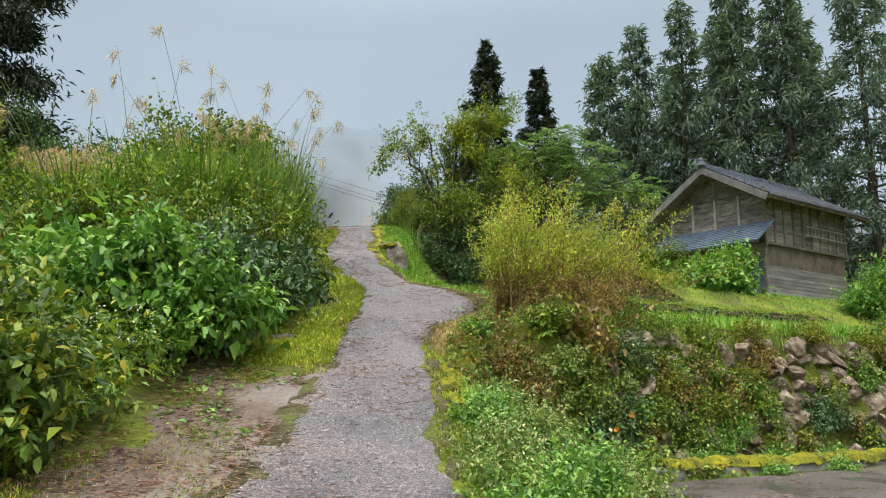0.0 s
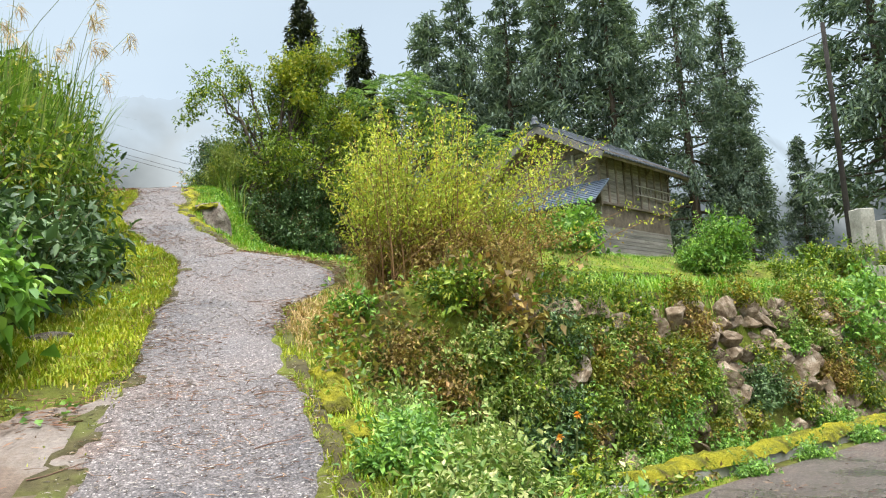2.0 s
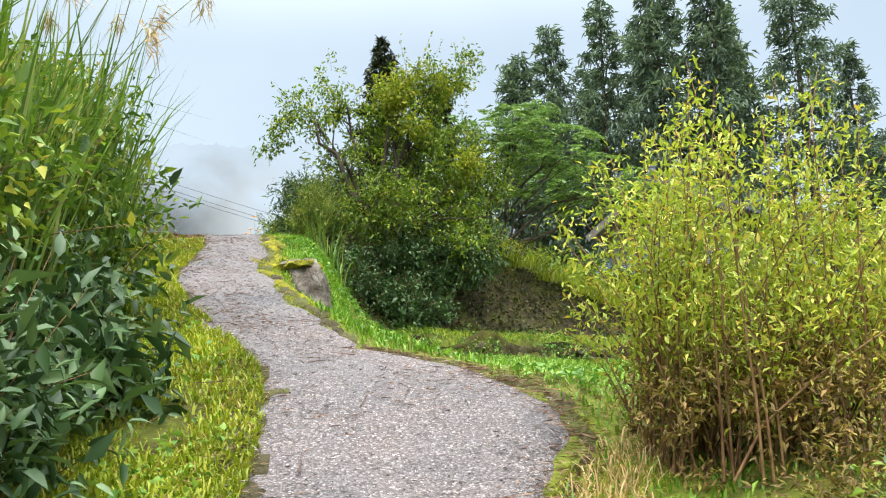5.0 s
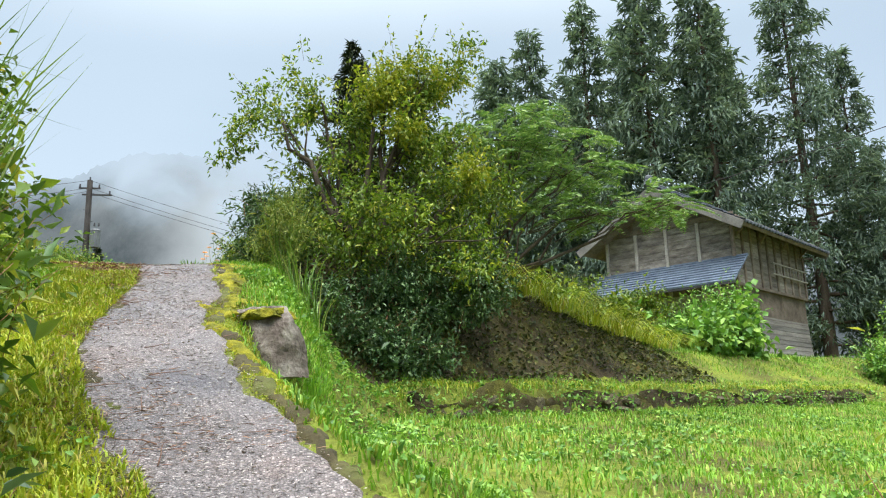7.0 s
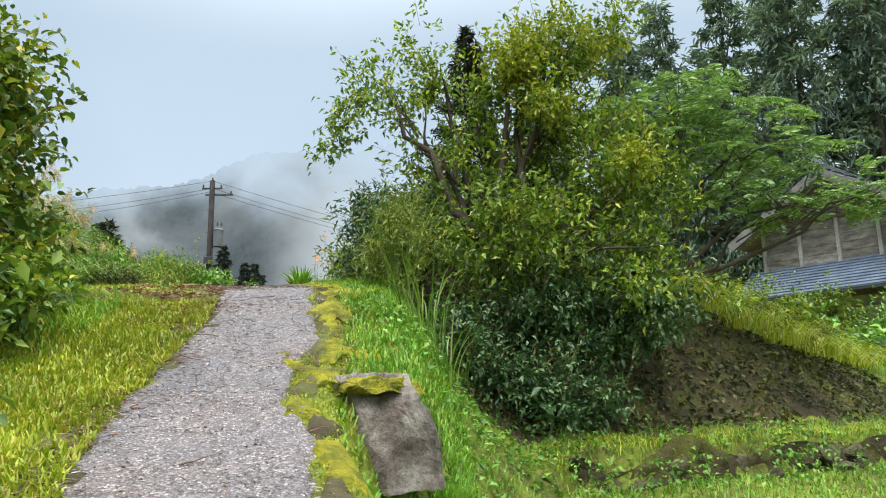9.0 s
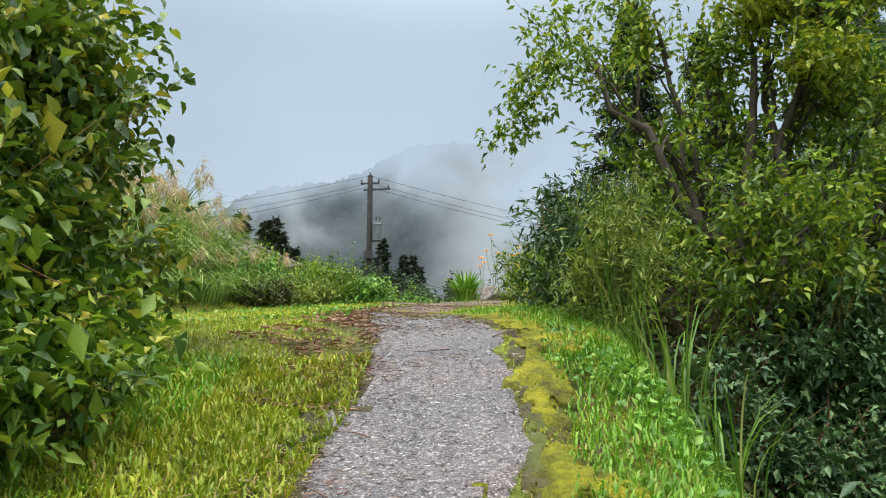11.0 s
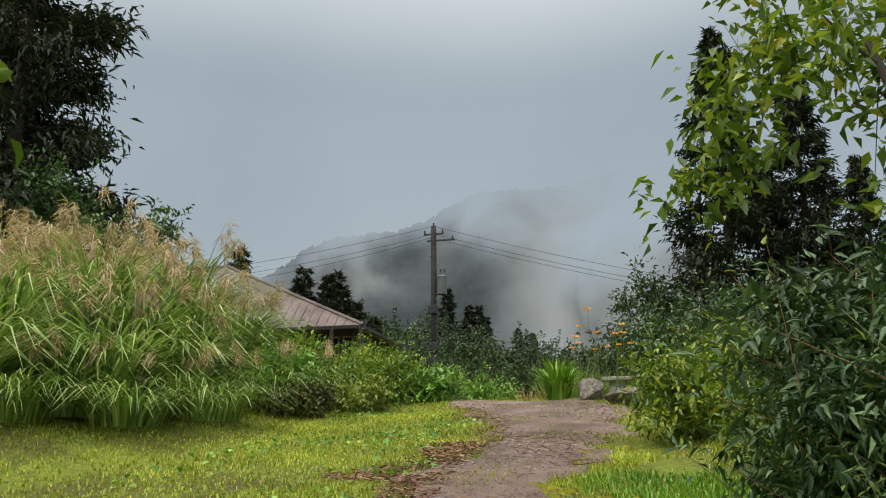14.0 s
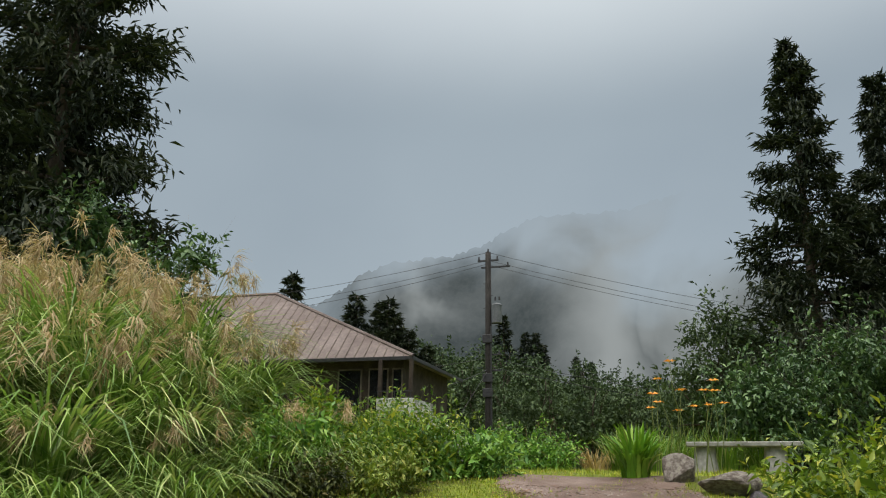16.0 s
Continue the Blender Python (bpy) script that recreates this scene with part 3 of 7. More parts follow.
def ground_z(x, y):
    x, y = np.asarray(x, float), np.asarray(y, float)
    road = road_z(y)
    low = 0.44 + 0.03 * (np.clip(y, -10, 12) - 9)
    z = low + (lawn_z(x, y) - low) * np.clip(wall_off(x, y) / 0.6, 0, 1)
    c, s = bank_off(x, y), bank_along(x, y)
    z = z + 0.34 * np.clip(c / 0.14, 0, 1) * ease(s, -1.2, 0.2) + 0.15 * ease(c, 0.2, 1.1)
    rise = np.interp(s, [-3, 0, 2.6, 4.5, 6.5, 9, 14, 30], [1.5, 1.75, 1.75, 1.35, 0.75, 0.45, 0.45, 0.45])
    z = z + rise * ease(c, 0.6, 2.4) + 0.02 * np.clip(c - 2.6, 0, 12)
    e = np.interp(y, EDGE_Y, EDGE_R) + np.interp(y, [9.0, 9.8, 12.4, 13.5, 15.5, 16.2, 18.5], [0.12, 0.5, 0.5, 0.1, 0.06, 0.4, 0.5])
    wide = np.interp(y, [0, 5, 8, 9.5, 12.5, 15, 15.6, 17.5, 22], [3.0, 1.6, 1.1, 0.9, 0.7, 0.6, 0.6, 1.2, 2.5])
    k = ease((x - e) / wide, 0, 1)
    top = road + np.interp(y, [10, 12, 30], [0, 0, 0.0])
    z = top * (1 - k) + z * k
    # beyond the crest all is one gentle plateau
    p = ease(y, 23.5, 28) * (1 - ease(x, 2, 6))
    z = z * (1 - p) + road * p
    left = np.interp(y, EDGE_Y, EDGE_L) - np.interp(y, [8, 12, 17, 22, 27], [0.6, 0.7, 0.9, 3.0, 2.6])
    z = z + 0.16 * np.clip(left - x, 0, 3.2) * (1 - ease(y, 40, 60))
    z = z + 0.95 * np.exp(-(((x + 10.2) / 2.2) ** 2 + ((y - 28.5) / 4.0) ** 2))
    z = z + 0.4 * np.exp(-(((x + 7.5) / 1.3) ** 2 + ((y - 29.2) / 1.3) ** 2))
    z = z + 0.03 * np.sin(2.1 * x + 1.3 * y) * np.sin(1.7 * y - 0.8 * x)
    return z


def on_ground(xy):
    return np.concatenate([xy, ground_z(xy[:, 0], xy[:, 1])[:, None]], axis=1)


def gz(x, y):
    return float(ground_z(x, y))


def sheet_mesh(name, xs, ys, height, mat):
    gx, gy = np.meshgrid(xs, ys)
    v = np.stack([gx, gy, height(gx, gy)], axis=-1).reshape(-1, 3)
    nx = len(xs)
    i = np.arange(len(ys) - 1)[:, None] * nx + np.arange(nx - 1)[None]
    i = i.ravel()
    return smooth(mesh(name, v, np.stack([i, i + 1, i + 1 + nx, i + nx], axis=1), mat))


far = [45, 60, 90, 140, 220, 400, 800, 1600, 3000]
gxs = np.concatenate([[-q for q in far[::-1]], np.arange(-40, -13, 1.5), np.arange(-13, 12, 0.18), np.arange(12, 40, 1.0), far])
gys = np.concatenate([[-q for q in far[::-1]], np.arange(-40, -3, 2.0), np.arange(-3, 33, 0.18), np.arange(33.2, 60, 1.5), [70, 90, 140, 220, 400, 800, 1600, 3000]])
tagged(new("ground", sheet_mesh("ground", gxs, gys, ground_z, "ground")), "uneven mossy soil under grass and weeds", "ground", kind="structure")

# the path: a worn sheet of asphalt with ragged edges and a real thickness
ys = np.arange(-5, 21.6, 0.07)
cross = np.linspace(0, 1, 13)
wob = lambda y, ph: 0.05 * np.sin(3.1 * y + ph) + 0.035 * np.sin(7.3 * y + 2 * ph) + 0.025 * np.sin(17 * y + ph)
el, er = np.interp(ys, EDGE_Y, EDGE_L) + wob(ys, 1.0), np.interp(ys, EDGE_Y, EDGE_R) + wob(ys, 4.0)
px = el[:, None] + (er - el)[:, None] * cross[None]
py = np.repeat(ys[:, None], 13, axis=1)
edge_drop = np.where((cross == 0) | (cross == 1), -0.06, 0.0)[None]
pz = np.maximum(ground_z(px, py), road_z(py) - 0.05) + 0.022 + edge_drop + 0.006 * np.sin(9 * px + 5 * py)
nx = 13
i = (np.arange(len(ys) - 1)[:, None] * nx + np.arange(nx - 1)[None]).ravel()
path_me = smooth(mesh("path", np.stack([px, py, pz], -1).reshape(-1, 3), np.stack([i, i + 1, i + 1 + nx, i + nx], 1), "path"))
tagged(new("path", path_me), "steep footpath of worn grey chipping asphalt with mossy edges", "path", kind="structure")

def overlay(name, xs, ys, keep, lift, mat, label, category):
    """A thin skin on the ground where keep holds."""
    gx, gy = np.meshgrid(xs, ys)
    ok = keep(gx, gy)
    z = ground_z(gx, gy) + np.where(ok, lift, -0.03)
    me = sheet_mesh(name, xs, ys, lambda x, y: z, mat)
    v = ok.ravel()
    bm = bmesh.new()
    bm.from_mesh(me)
    bm.faces.ensure_lookup_table()
    gone = [f for f in bm.faces if not any(v[q.index] for q in f.verts)]
    bmesh.ops.delete(bm, geom=gone, context="FACES")
    bm.to_mesh(me)
    bm.free()
    return tagged(new(name, me), label, category, kind="structure")


def ragged(x, y, k=1.0):
    return k * (0.12 * np.sin(3.1 * x + 1.7 * y) + 0.1 * np.sin(5.3 * y - 2.2 * x) + 0.06 * np.sin(11 * x + 7 * y))


overlay("bank", np.arange(-1.4, 9, 0.13), np.arange(16.5, 27, 0.13), lambda x, y: (bank_off(x, y) + ragged(x, y) > 0.6) & (bank_off(x, y) + ragged(x, y) < 2.75) & (bank_along(x, y) < 7.5) & (bank_along(x, y) > -1.3) & (x > np.interp(y, EDGE_Y, EDGE_R) + 0.75), 0.016, "bank", "steep bare earth bank with moss under the trees", "bank")
overlay("broken_paving", np.arange(-3.0, -0.9, 0.07), np.arange(2.0, 8.6, 0.07), lambda x, y: (x + ragged(x, y) > -2.35) & (x < np.interp(y, EDGE_Y, EDGE_L) + 0.15) & (y + 2 * ragged(x, y) < 7.9), 0.014, "paving", "broken muddy paving strewn with litter beside the path", "pavement")
overlay("path_edge", np.arange(-3.2, 0.9, 0.05), np.arange(4.5, 21.3, 0.05), lambda x, y: ((np.abs(x - np.interp(y, EDGE_Y, EDGE_L) - 0.03) < 0.07 + 0.6 * np.abs(ragged(2 * x, 2 * y))) | (np.abs(x - np.interp(y, EDGE_Y, EDGE_R) - 0.02) < 0.02 + 0.35 * np.abs(ragged(2 * x, 2 * y)))) & (ragged(3 * y, 2 * x) > -0.1), 0.026, "soil", "dark soil and crumbled asphalt along the path edges", "soil")
overlay("moss_strip", np.arange(-2.9, -0.5, 0.05), np.arange(13.6, 24, 0.05), lambda x, y: (x > np.interp(y, EDGE_Y, EDGE_R) - 0.06 + 0.6 * ragged(x, y)) & (x < np.interp(y, EDGE_Y, EDGE_R) + 0.2 + 1.6 * ragged(y, x)) & (ragged(2.3 * x, 2.1 * y) + ragged(y * 1.3, x) > 0.0), 0.03, "moss", "patchy yellow-green moss along the path edge", "moss")
overlay("dirt_track", np.arange(-5.4, -1.8, 0.08), np.arange(20.0, 29.5, 0.08), lambda x, y: (x + ragged(x, y) > np.interp(y, EDGE_Y, EDGE_L)) & (x + ragged(y, x) < np.interp(y, EDGE_Y, EDGE_R) + 0.05) & (y + 2 * ragged(x, y) > 20.9) & (y < 29.2), 0.022, "dirt", "pinkish dirt and gravel track at the top of the path", "track")



def bare_verge(x, y):
    """Where the verge of the upper path is worn down to dirt."""
    return (x > np.interp(y, EDGE_Y, EDGE_L) - 0.42 - 2.2 * ragged(1.3 * y, x)) & (x < np.interp(y, EDGE_Y, EDGE_L) + 0.12) & (y > 17.6) & (y < 24) & (ragged(2.1 * x, 1.9 * y) > -0.13)


lxs = np.arange(1.2, 30, 0.4)
ly = np.linspace(0, 1, 30)
gx, gt = np.meshgrid(lxs, ly)
gy2 = -12 + gt * ((9.36 + 0.456 * (gx - 2.76) - 0.95) + 12)
v = np.stack([gx, gy2, 0.44 + 0.03 * (np.clip(gy2, -10, 12) - 9) + 0.03], -1).reshape(-1, 3)
nx = len(lxs)
i = (np.arange(29)[:, None] * nx + np.arange(nx - 1)[None]).ravel()
lower = mesh("lower_road", v, np.stack([i, i + 1, i + 1 + nx, i + nx], 1), "lower")
tagged(new("road", lower), "wet grey lower road below the stone wall", "road", kind="structure")

# ---- stones ----


def rock_mesh(name, seed, mat, flat=0.75, facets=9):
    """A rough block: a ball cut by random planes."""
    r = random.Random(seed)
    bm = bmesh.new()
    bmesh.ops.create_icosphere(bm, subdivisions=3, radius=1.0)
    cuts = []
    for _ in range(facets):
        d = Vector((r.gauss(0, 1), r.gauss(0, 1), r.gauss(0, 0.8))).normalized()
        cuts.append((d, r.uniform(0.5, 0.8)))
    for v in bm.verts:
        for d, h in cuts:
            over = v.co.dot(d) - h
            if over > 0:
                v.co -= d * over * 0.95
        v.co *= 1 + 0.05 * noise.noise(v.co * 3 + Vector((seed, 0, 0)))
        v.co.z *= flat
    me = bpy.data.meshes.new(name)
    bm.to_mesh(me)
    bm.free()
    me.materials.append(M[mat])
    return me


def small_rock(name, seed, mat):
    """A wall stone with few faces."""
    r = random.Random(seed)
    bm = bmesh.new()
    bmesh.ops.create_icosphere(bm, subdivisions=2, radius=1.0)
    cuts = [(Vector((r.gauss(0, 1), r.gauss(0, 1), r.gauss(0, 1))).normalized(), r.uniform(0.34, 0.66)) for _ in range(9)]
    for v in bm.verts:
        for d, h in cuts:
            over = v.co.dot(d) - h
            if over > 0:
                v.co -= d * over
    bmesh.ops.dissolve_limit(bm, angle_limit=radians(6), verts=bm.verts[:], edges=bm.edges[:])
    me = bpy.data.meshes.new(name)
    bm.to_mesh(me)
    bm.free()
    me.materials.append(M[mat])
    return me


# ---- tall cedars ----


def cedar_meshes(height, radius, seed, bare=0.12, density=1.0, mat="cedar", needle=1.0, taper=0.72):
    """Trunk and needle crown of a cedar: drooping branches in tiers with upturned sprays."""
    r = np.random.default_rng(seed)
    lines = [(np.stack([0.12 * np.sin(np.linspace(0, 3, 9) + seed), 0.1 * np.cos(np.linspace(0, 4, 9) + seed), np.linspace(-0.5, height * 0.98, 9)], 1), height * 0.018, 0.03)]
    pos, way = [], []
    z = height * bare
    turn = r.random() * 6
    while z < height * 0.985:
        f = (z - height * bare) / (height * (1 - bare))
        reach = radius * (1 - f) ** taper * (0.55 + 0.45 * min(1, f * 5 + 0.35)) * r.uniform(0.62, 1.12) + 0.15
        turn += 2.4 + r.normal(0, 0.3)
        d = np.array([math.cos(turn), math.sin(turn), 0])
        tip_z = reach * r.uniform(-0.28, 0.12) + f * 0.25 * reach
        pts = np.stack([np.array([0, 0, z]), np.array([0, 0, z - 0.02 * reach]) + d * reach * 0.5 + np.array([0, 0, tip_z * 0.35]), np.array([0, 0, z]) + d * reach + np.array([0, 0, tip_z])])
        lines.append((pts, 0.035 + 0.02 * reach, 0.01))
        k = int((46 + 58 * reach) * density)
        s = np.sqrt(r.random(k))[:, None] * 0.95 + 0.08
        base = np.array([0, 0, z]) + d * reach * s + np.array([0, 0, tip_z]) * s ** 2
        clump = r.normal(0, 1, (k, 3)) * np.array([0.3, 0.3, 0.26]) * (0.5 + 0.28 * reach) * (1.15 - 0.6 * f if taper > 0.9 else 1.0)
        pos.append(base + clump)
        way.append(d * 0.7 + r.normal(0, 0.55, (k, 3)) + np.array([0, 0, 0.25 if r.random() < 0.45 else -0.45]))
        z += height * 0.0125 * r.uniform(0.6, 1.4) / density ** 0.3
    pos, way = np.concatenate(pos), np.concatenate(way)
    ln = r.uniform(0.26, 0.6, len(pos)) * needle
    crown_me = mesh("crown", *leaf_arrays(pos, way, ln, ln * 0.24, 0.3, 0.25, card=True), mat)
    trunk_me = mesh("trunk", *tube_arrays(lines, 5), "bark")
    return trunk_me, crown_me


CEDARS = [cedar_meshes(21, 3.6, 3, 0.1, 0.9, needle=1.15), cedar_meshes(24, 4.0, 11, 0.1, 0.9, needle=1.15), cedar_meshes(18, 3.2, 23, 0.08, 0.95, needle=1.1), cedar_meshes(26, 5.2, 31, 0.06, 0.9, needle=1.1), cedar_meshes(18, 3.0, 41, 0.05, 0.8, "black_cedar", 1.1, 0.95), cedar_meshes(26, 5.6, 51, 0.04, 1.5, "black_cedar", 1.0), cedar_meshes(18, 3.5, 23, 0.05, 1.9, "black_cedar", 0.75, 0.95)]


def cedar(i, x, y, z, scale, turn, label, group="", stretch=1.0):
    ob = thing("cedar_tree", (x, y, z), label, "tree", group)
    ob.rotation_euler.z, ob.scale = radians(turn), (scale * stretch, scale * stretch, scale)
    put("trunk", CEDARS[i][0], ob, "brown cedar trunk")
    put("crown", CEDARS[i][1], ob)


GROVE = [
    (2, 10.5, 48.5, 1.03), (1, 15.2, 46.9, 0.9), (0, 17.5, 44.4, 1.05), (0, 19.6, 42.3, 0.99), (3, 22.6, 39.6, 0.8), (1, 26.0, 40.6, 0.68),
    (1, 13.2, 50.5, 0.9), (1, 18.6, 49.5, 0.9), (0, 22.4, 46.0, 0.95), (2, 12.4, 47.0, 0.86), (0, 16.4, 52.0, 0.9), (1, 31.5, 31.5, 0.92), (3, 34.5, 34.5, 0.8), (2, 28.6, 38.6, 0.42), (2, 24.6, 37.8, 0.55),
]
for n_, (i, x, y, s) in enumerate(GROVE):
    cedar(i, x, y, 4.7, s, 53 * n_, "tall dark cedar in the grove behind the storehouse", "cedar grove", 0.86)
cedar(1, 28.3, 32.0, 4.7, 0.92, 80, "tall dark cedar behind the leaning utility pole", "cedar grove", 1.1)
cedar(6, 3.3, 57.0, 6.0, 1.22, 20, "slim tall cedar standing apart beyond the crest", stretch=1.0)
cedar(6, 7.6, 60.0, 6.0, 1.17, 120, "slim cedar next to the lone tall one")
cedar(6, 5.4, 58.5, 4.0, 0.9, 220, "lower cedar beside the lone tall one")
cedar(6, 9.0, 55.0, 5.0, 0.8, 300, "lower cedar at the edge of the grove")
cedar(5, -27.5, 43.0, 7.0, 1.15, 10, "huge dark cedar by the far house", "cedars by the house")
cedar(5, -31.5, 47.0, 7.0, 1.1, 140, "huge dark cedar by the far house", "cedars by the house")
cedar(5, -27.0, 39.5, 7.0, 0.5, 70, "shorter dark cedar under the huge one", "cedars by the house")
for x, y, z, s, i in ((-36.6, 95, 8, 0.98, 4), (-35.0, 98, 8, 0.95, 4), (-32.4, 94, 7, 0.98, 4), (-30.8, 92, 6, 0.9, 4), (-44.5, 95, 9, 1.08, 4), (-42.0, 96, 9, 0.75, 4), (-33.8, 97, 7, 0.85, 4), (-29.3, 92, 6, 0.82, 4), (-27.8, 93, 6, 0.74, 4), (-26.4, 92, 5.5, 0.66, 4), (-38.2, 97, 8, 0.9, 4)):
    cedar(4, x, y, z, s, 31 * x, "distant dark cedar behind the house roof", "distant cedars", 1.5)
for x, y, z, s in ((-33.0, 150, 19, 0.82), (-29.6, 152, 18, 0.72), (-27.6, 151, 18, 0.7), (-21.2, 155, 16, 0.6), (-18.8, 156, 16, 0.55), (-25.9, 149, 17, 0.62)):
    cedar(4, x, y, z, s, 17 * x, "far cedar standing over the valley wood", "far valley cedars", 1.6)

# ---- broad-leaved trees and shrubs ----


def shrub(name, x, y, lobes, n, length, mat, label, category="shrub", stem="stem", r0=0.03, ratio=0.45, droop=0.3, shell=0.5, spread=0.7, group="", twigs=4, base_z=None, spray=10, extra=(), fine=False, shoots=0.14):
    """A shrub or tree at (x, y): lobes are given relative to its foot."""
    z = gz(x, y) if base_z is None else base_z
    ob = thing(name, (x, y, z), label, category, group)
    lines = limbs_to((0, 0, -0.1), lobes, r0, twigs=twigs)
    leaves = crown(lobes, n, length, ratio, droop, shell, spread, spray, fine, shoots, twig_lines=lines)
    if n >= 3000 and category != "tree":
        heart = [(*lb[:3], *(0.72 * q for q in lb[3:])) for lb in lobes]
        leaves = join(leaves, crown(heart, n // 7, length * 1.8, ratio, droop, 0.8, 0.9, spray, False, 0.0, bunches=5))
    put("crown" if category == "tree" else "foliage", mesh("foliage", *leaves, mat), ob)
    for nm, lb, n2, l2, mt, lab in extra:
        put(nm, mesh(nm, *crown(lb, n2, l2, ratio, droop, shell, spread, spray, fine, 0.12, twig_lines=lines), mt), ob, lab)
    put("trunk" if category == "tree" else "stem", mesh("stem", *tube_arrays(lines, 4), stem), ob)
    return ob


# the large tree over the bank
shrub("broadleaf_tree", 0.3, 20.6, [
    (-0.1, 0.0, 1.1, 0.8, 0.9, 0.75), (0.75, 0.1, 1.2, 0.9, 1.0, 0.8), (-0.8, -0.3, 1.6, 0.5, 0.5, 0.45), (-0.3, 0.2, 2.1, 0.6, 0.6, 0.4), (0.5, -0.1, 2.0, 0.65, 0.7, 0.45), (0.0, -0.1, 2.7, 0.5, 0.5, 0.3),
    (0.75, -0.2, 2.85, 0.55, 0.5, 0.35), (1.15, 0.3, 3.25, 0.4, 0.4, 0.3), (1.4, 0.1, 2.1, 0.55, 0.6, 0.35), (1.9, 0.2, 1.5, 0.55, 0.6, 0.45), (-1.3, -0.2, 2.25, 0.4, 0.4, 0.25), (-0.7, 0.1, 2.65, 0.35, 0.35, 0.25),
    (-0.1, -0.8, 0.4, 0.8, 0.7, 0.8), (0.8, -0.9, 0.2, 1.1, 0.8, 0.9), (1.6, 0.2, 0.8, 0.7, 0.8, 0.7), (0.35, 0.1, 3.25, 0.3, 0.3, 0.25)],
    21000, 0.09, "tree", "dense broad-leaved tree with yellowing top leaning over the bank", "tree", "bark", 0.09, 0.45, 0.25,
    extra=[("yellowing_crown", [(0.75, -0.2, 3.0, 0.6, 0.5, 0.3), (0.0, -0.4, 2.75, 0.5, 0.4, 0.25), (1.2, 0.2, 3.3, 0.4, 0.4, 0.3), (0.5, -0.6, 2.1, 0.4, 0.3, 0.2), (1.4, -0.5, 1.5, 0.4, 0.3, 0.25)], 4200, 0.085, "yellowtree", "yellowing upper leaves"), ("open_sprays", [(1.35, -0.2, 3.3, 0.35, 0.3, 0.6), (1.6, -0.2, 3.5, 0.25, 0.2, 0.4), (0.75, -0.2, 3.4, 0.3, 0.25, 0.5), (-1.4, -0.3, 2.5, 0.4, 0.3, 0.6), (-1.75, -0.4, 2.1, 0.35, 0.3, 0.5), (-0.9, -0.2, 2.9, 0.35, 0.3, 0.4), (-1.95, -0.3, 1.7, 0.2, 0.2, 0.2)], 2000, 0.085, "tree", "open leafy sprays")])
shrub("dark_shrub", 0.1, 19.3, [(-0.5, -0.1, 0.3, 0.5, 0.5, 0.8), (0.5, 0.5, 0.9, 0.9, 0.6, 0.7), (1.5, 1.0, 1.2, 0.9, 0.6, 0.6), (-0.6, -0.2, -0.3, 0.35, 0.35, 0.5), (0.1, 0.0, 0.1, 0.5, 0.35, 0.5), (0.7, 0.3, 0.2, 0.5, 0.35, 0.45)], 16000, 0.075, "dark", "dark glossy shrub hanging over the mossy bank", r0=0.03)
shrub("bushy_shrub", -1.35, 20.9, [(0, 0, 0.45, 0.55, 0.6, 0.55), (0.1, 0.2, 0.9, 0.45, 0.5, 0.45), (0.35, -0.6, 0.4, 0.5, 0.6, 0.5), (0.5, 0.6, 0.8, 0.6, 0.6, 0.8)], 9000, 0.085, "dark", "dark green willow-leaved bush beside the path", r0=0.02, ratio=0.28, shoots=0.06)
shrub("bushy_shrub", -1.0, 21.9, [(0, 0, 0.4, 0.6, 0.6, 0.45), (0.2, 0.1, 0.7, 0.5, 0.5, 0.4), (0.8, 0.3, 0.7, 0.6, 0.6, 0.5), (0.1, 0.9, 0.4, 0.6, 0.7, 0.45)], 8000, 0.08, "tree", "bushy green shrub beside the path", r0=0.02, ratio=0.3, shoots=0.05)
shrub("weedy_shrub", -1.0, 19.3, [(0.0, 0, 0.5, 0.45, 0.45, 0.5), (0.25, 0.3, 0.8, 0.4, 0.4, 0.4), (-0.1, 0.5, 0.45, 0.35, 0.35, 0.4)], 4200, 0.06, "weed", "tall weedy shrub with thin pale stems", stem="stalk", r0=0.012, ratio=0.22, twigs=8)
shrub("sapling", -0.95, 22.8, [(0, 0, 0.5, 0.25, 0.25, 0.3), (0.1, 0, 0.9, 0.25, 0.25, 0.25)], 360, 0.085, "vine", "young sapling with pointed green leaves by the path", ratio=0.38, r0=0.01, shoots=0.15, spray=6, fine=True, twigs=1)
shrub("undergrowth", -1.75, 24.2, [(0, 0, 0.35, 0.5, 0.6, 0.4), (0.5, 0.8, 0.5, 0.6, 0.6, 0.5), (1.0, 0, 0.6, 0.7, 0.7, 0.6)], 6500, 0.085, "tree", "leafy undergrowth on the right of the upper path", ratio=0.35, r0=0.012, stem="stalk", shoots=0.06)
# feathery tree on the bank
fx, fy = 2.5, 22.6
feathery = thing("feathery_tree", (fx, fy, gz(fx, fy)), "slender tree with flat feathery leaf sprays over the bank", "tree")
LAYERS = [(0.9, -0.2, 2.6, 1.1, 0.9, 0.3), (1.6, -0.5, 1.9, 1.0, 0.9, 0.25), (0.3, 0, 2.2, 0.9, 0.9, 0.3), (2.5, -0.7, 1.4, 0.9, 0.8, 0.22), (3.2, -0.9, 1.15, 0.7, 0.6, 0.18), (1.0, 0, 3.15, 0.7, 0.6, 0.25), (1.8, -0.2, 2.6, 0.7, 0.6, 0.22), (-0.3, 0.2, 1.6, 0.8, 0.8, 0.4), (2.0, -0.8, 1.0, 0.8, 0.6, 0.22), (-0.2, 0.1, 2.7, 0.7, 0.6, 0.25), (1.2, -0.6, 1.2, 0.8, 0.6, 0.25)]
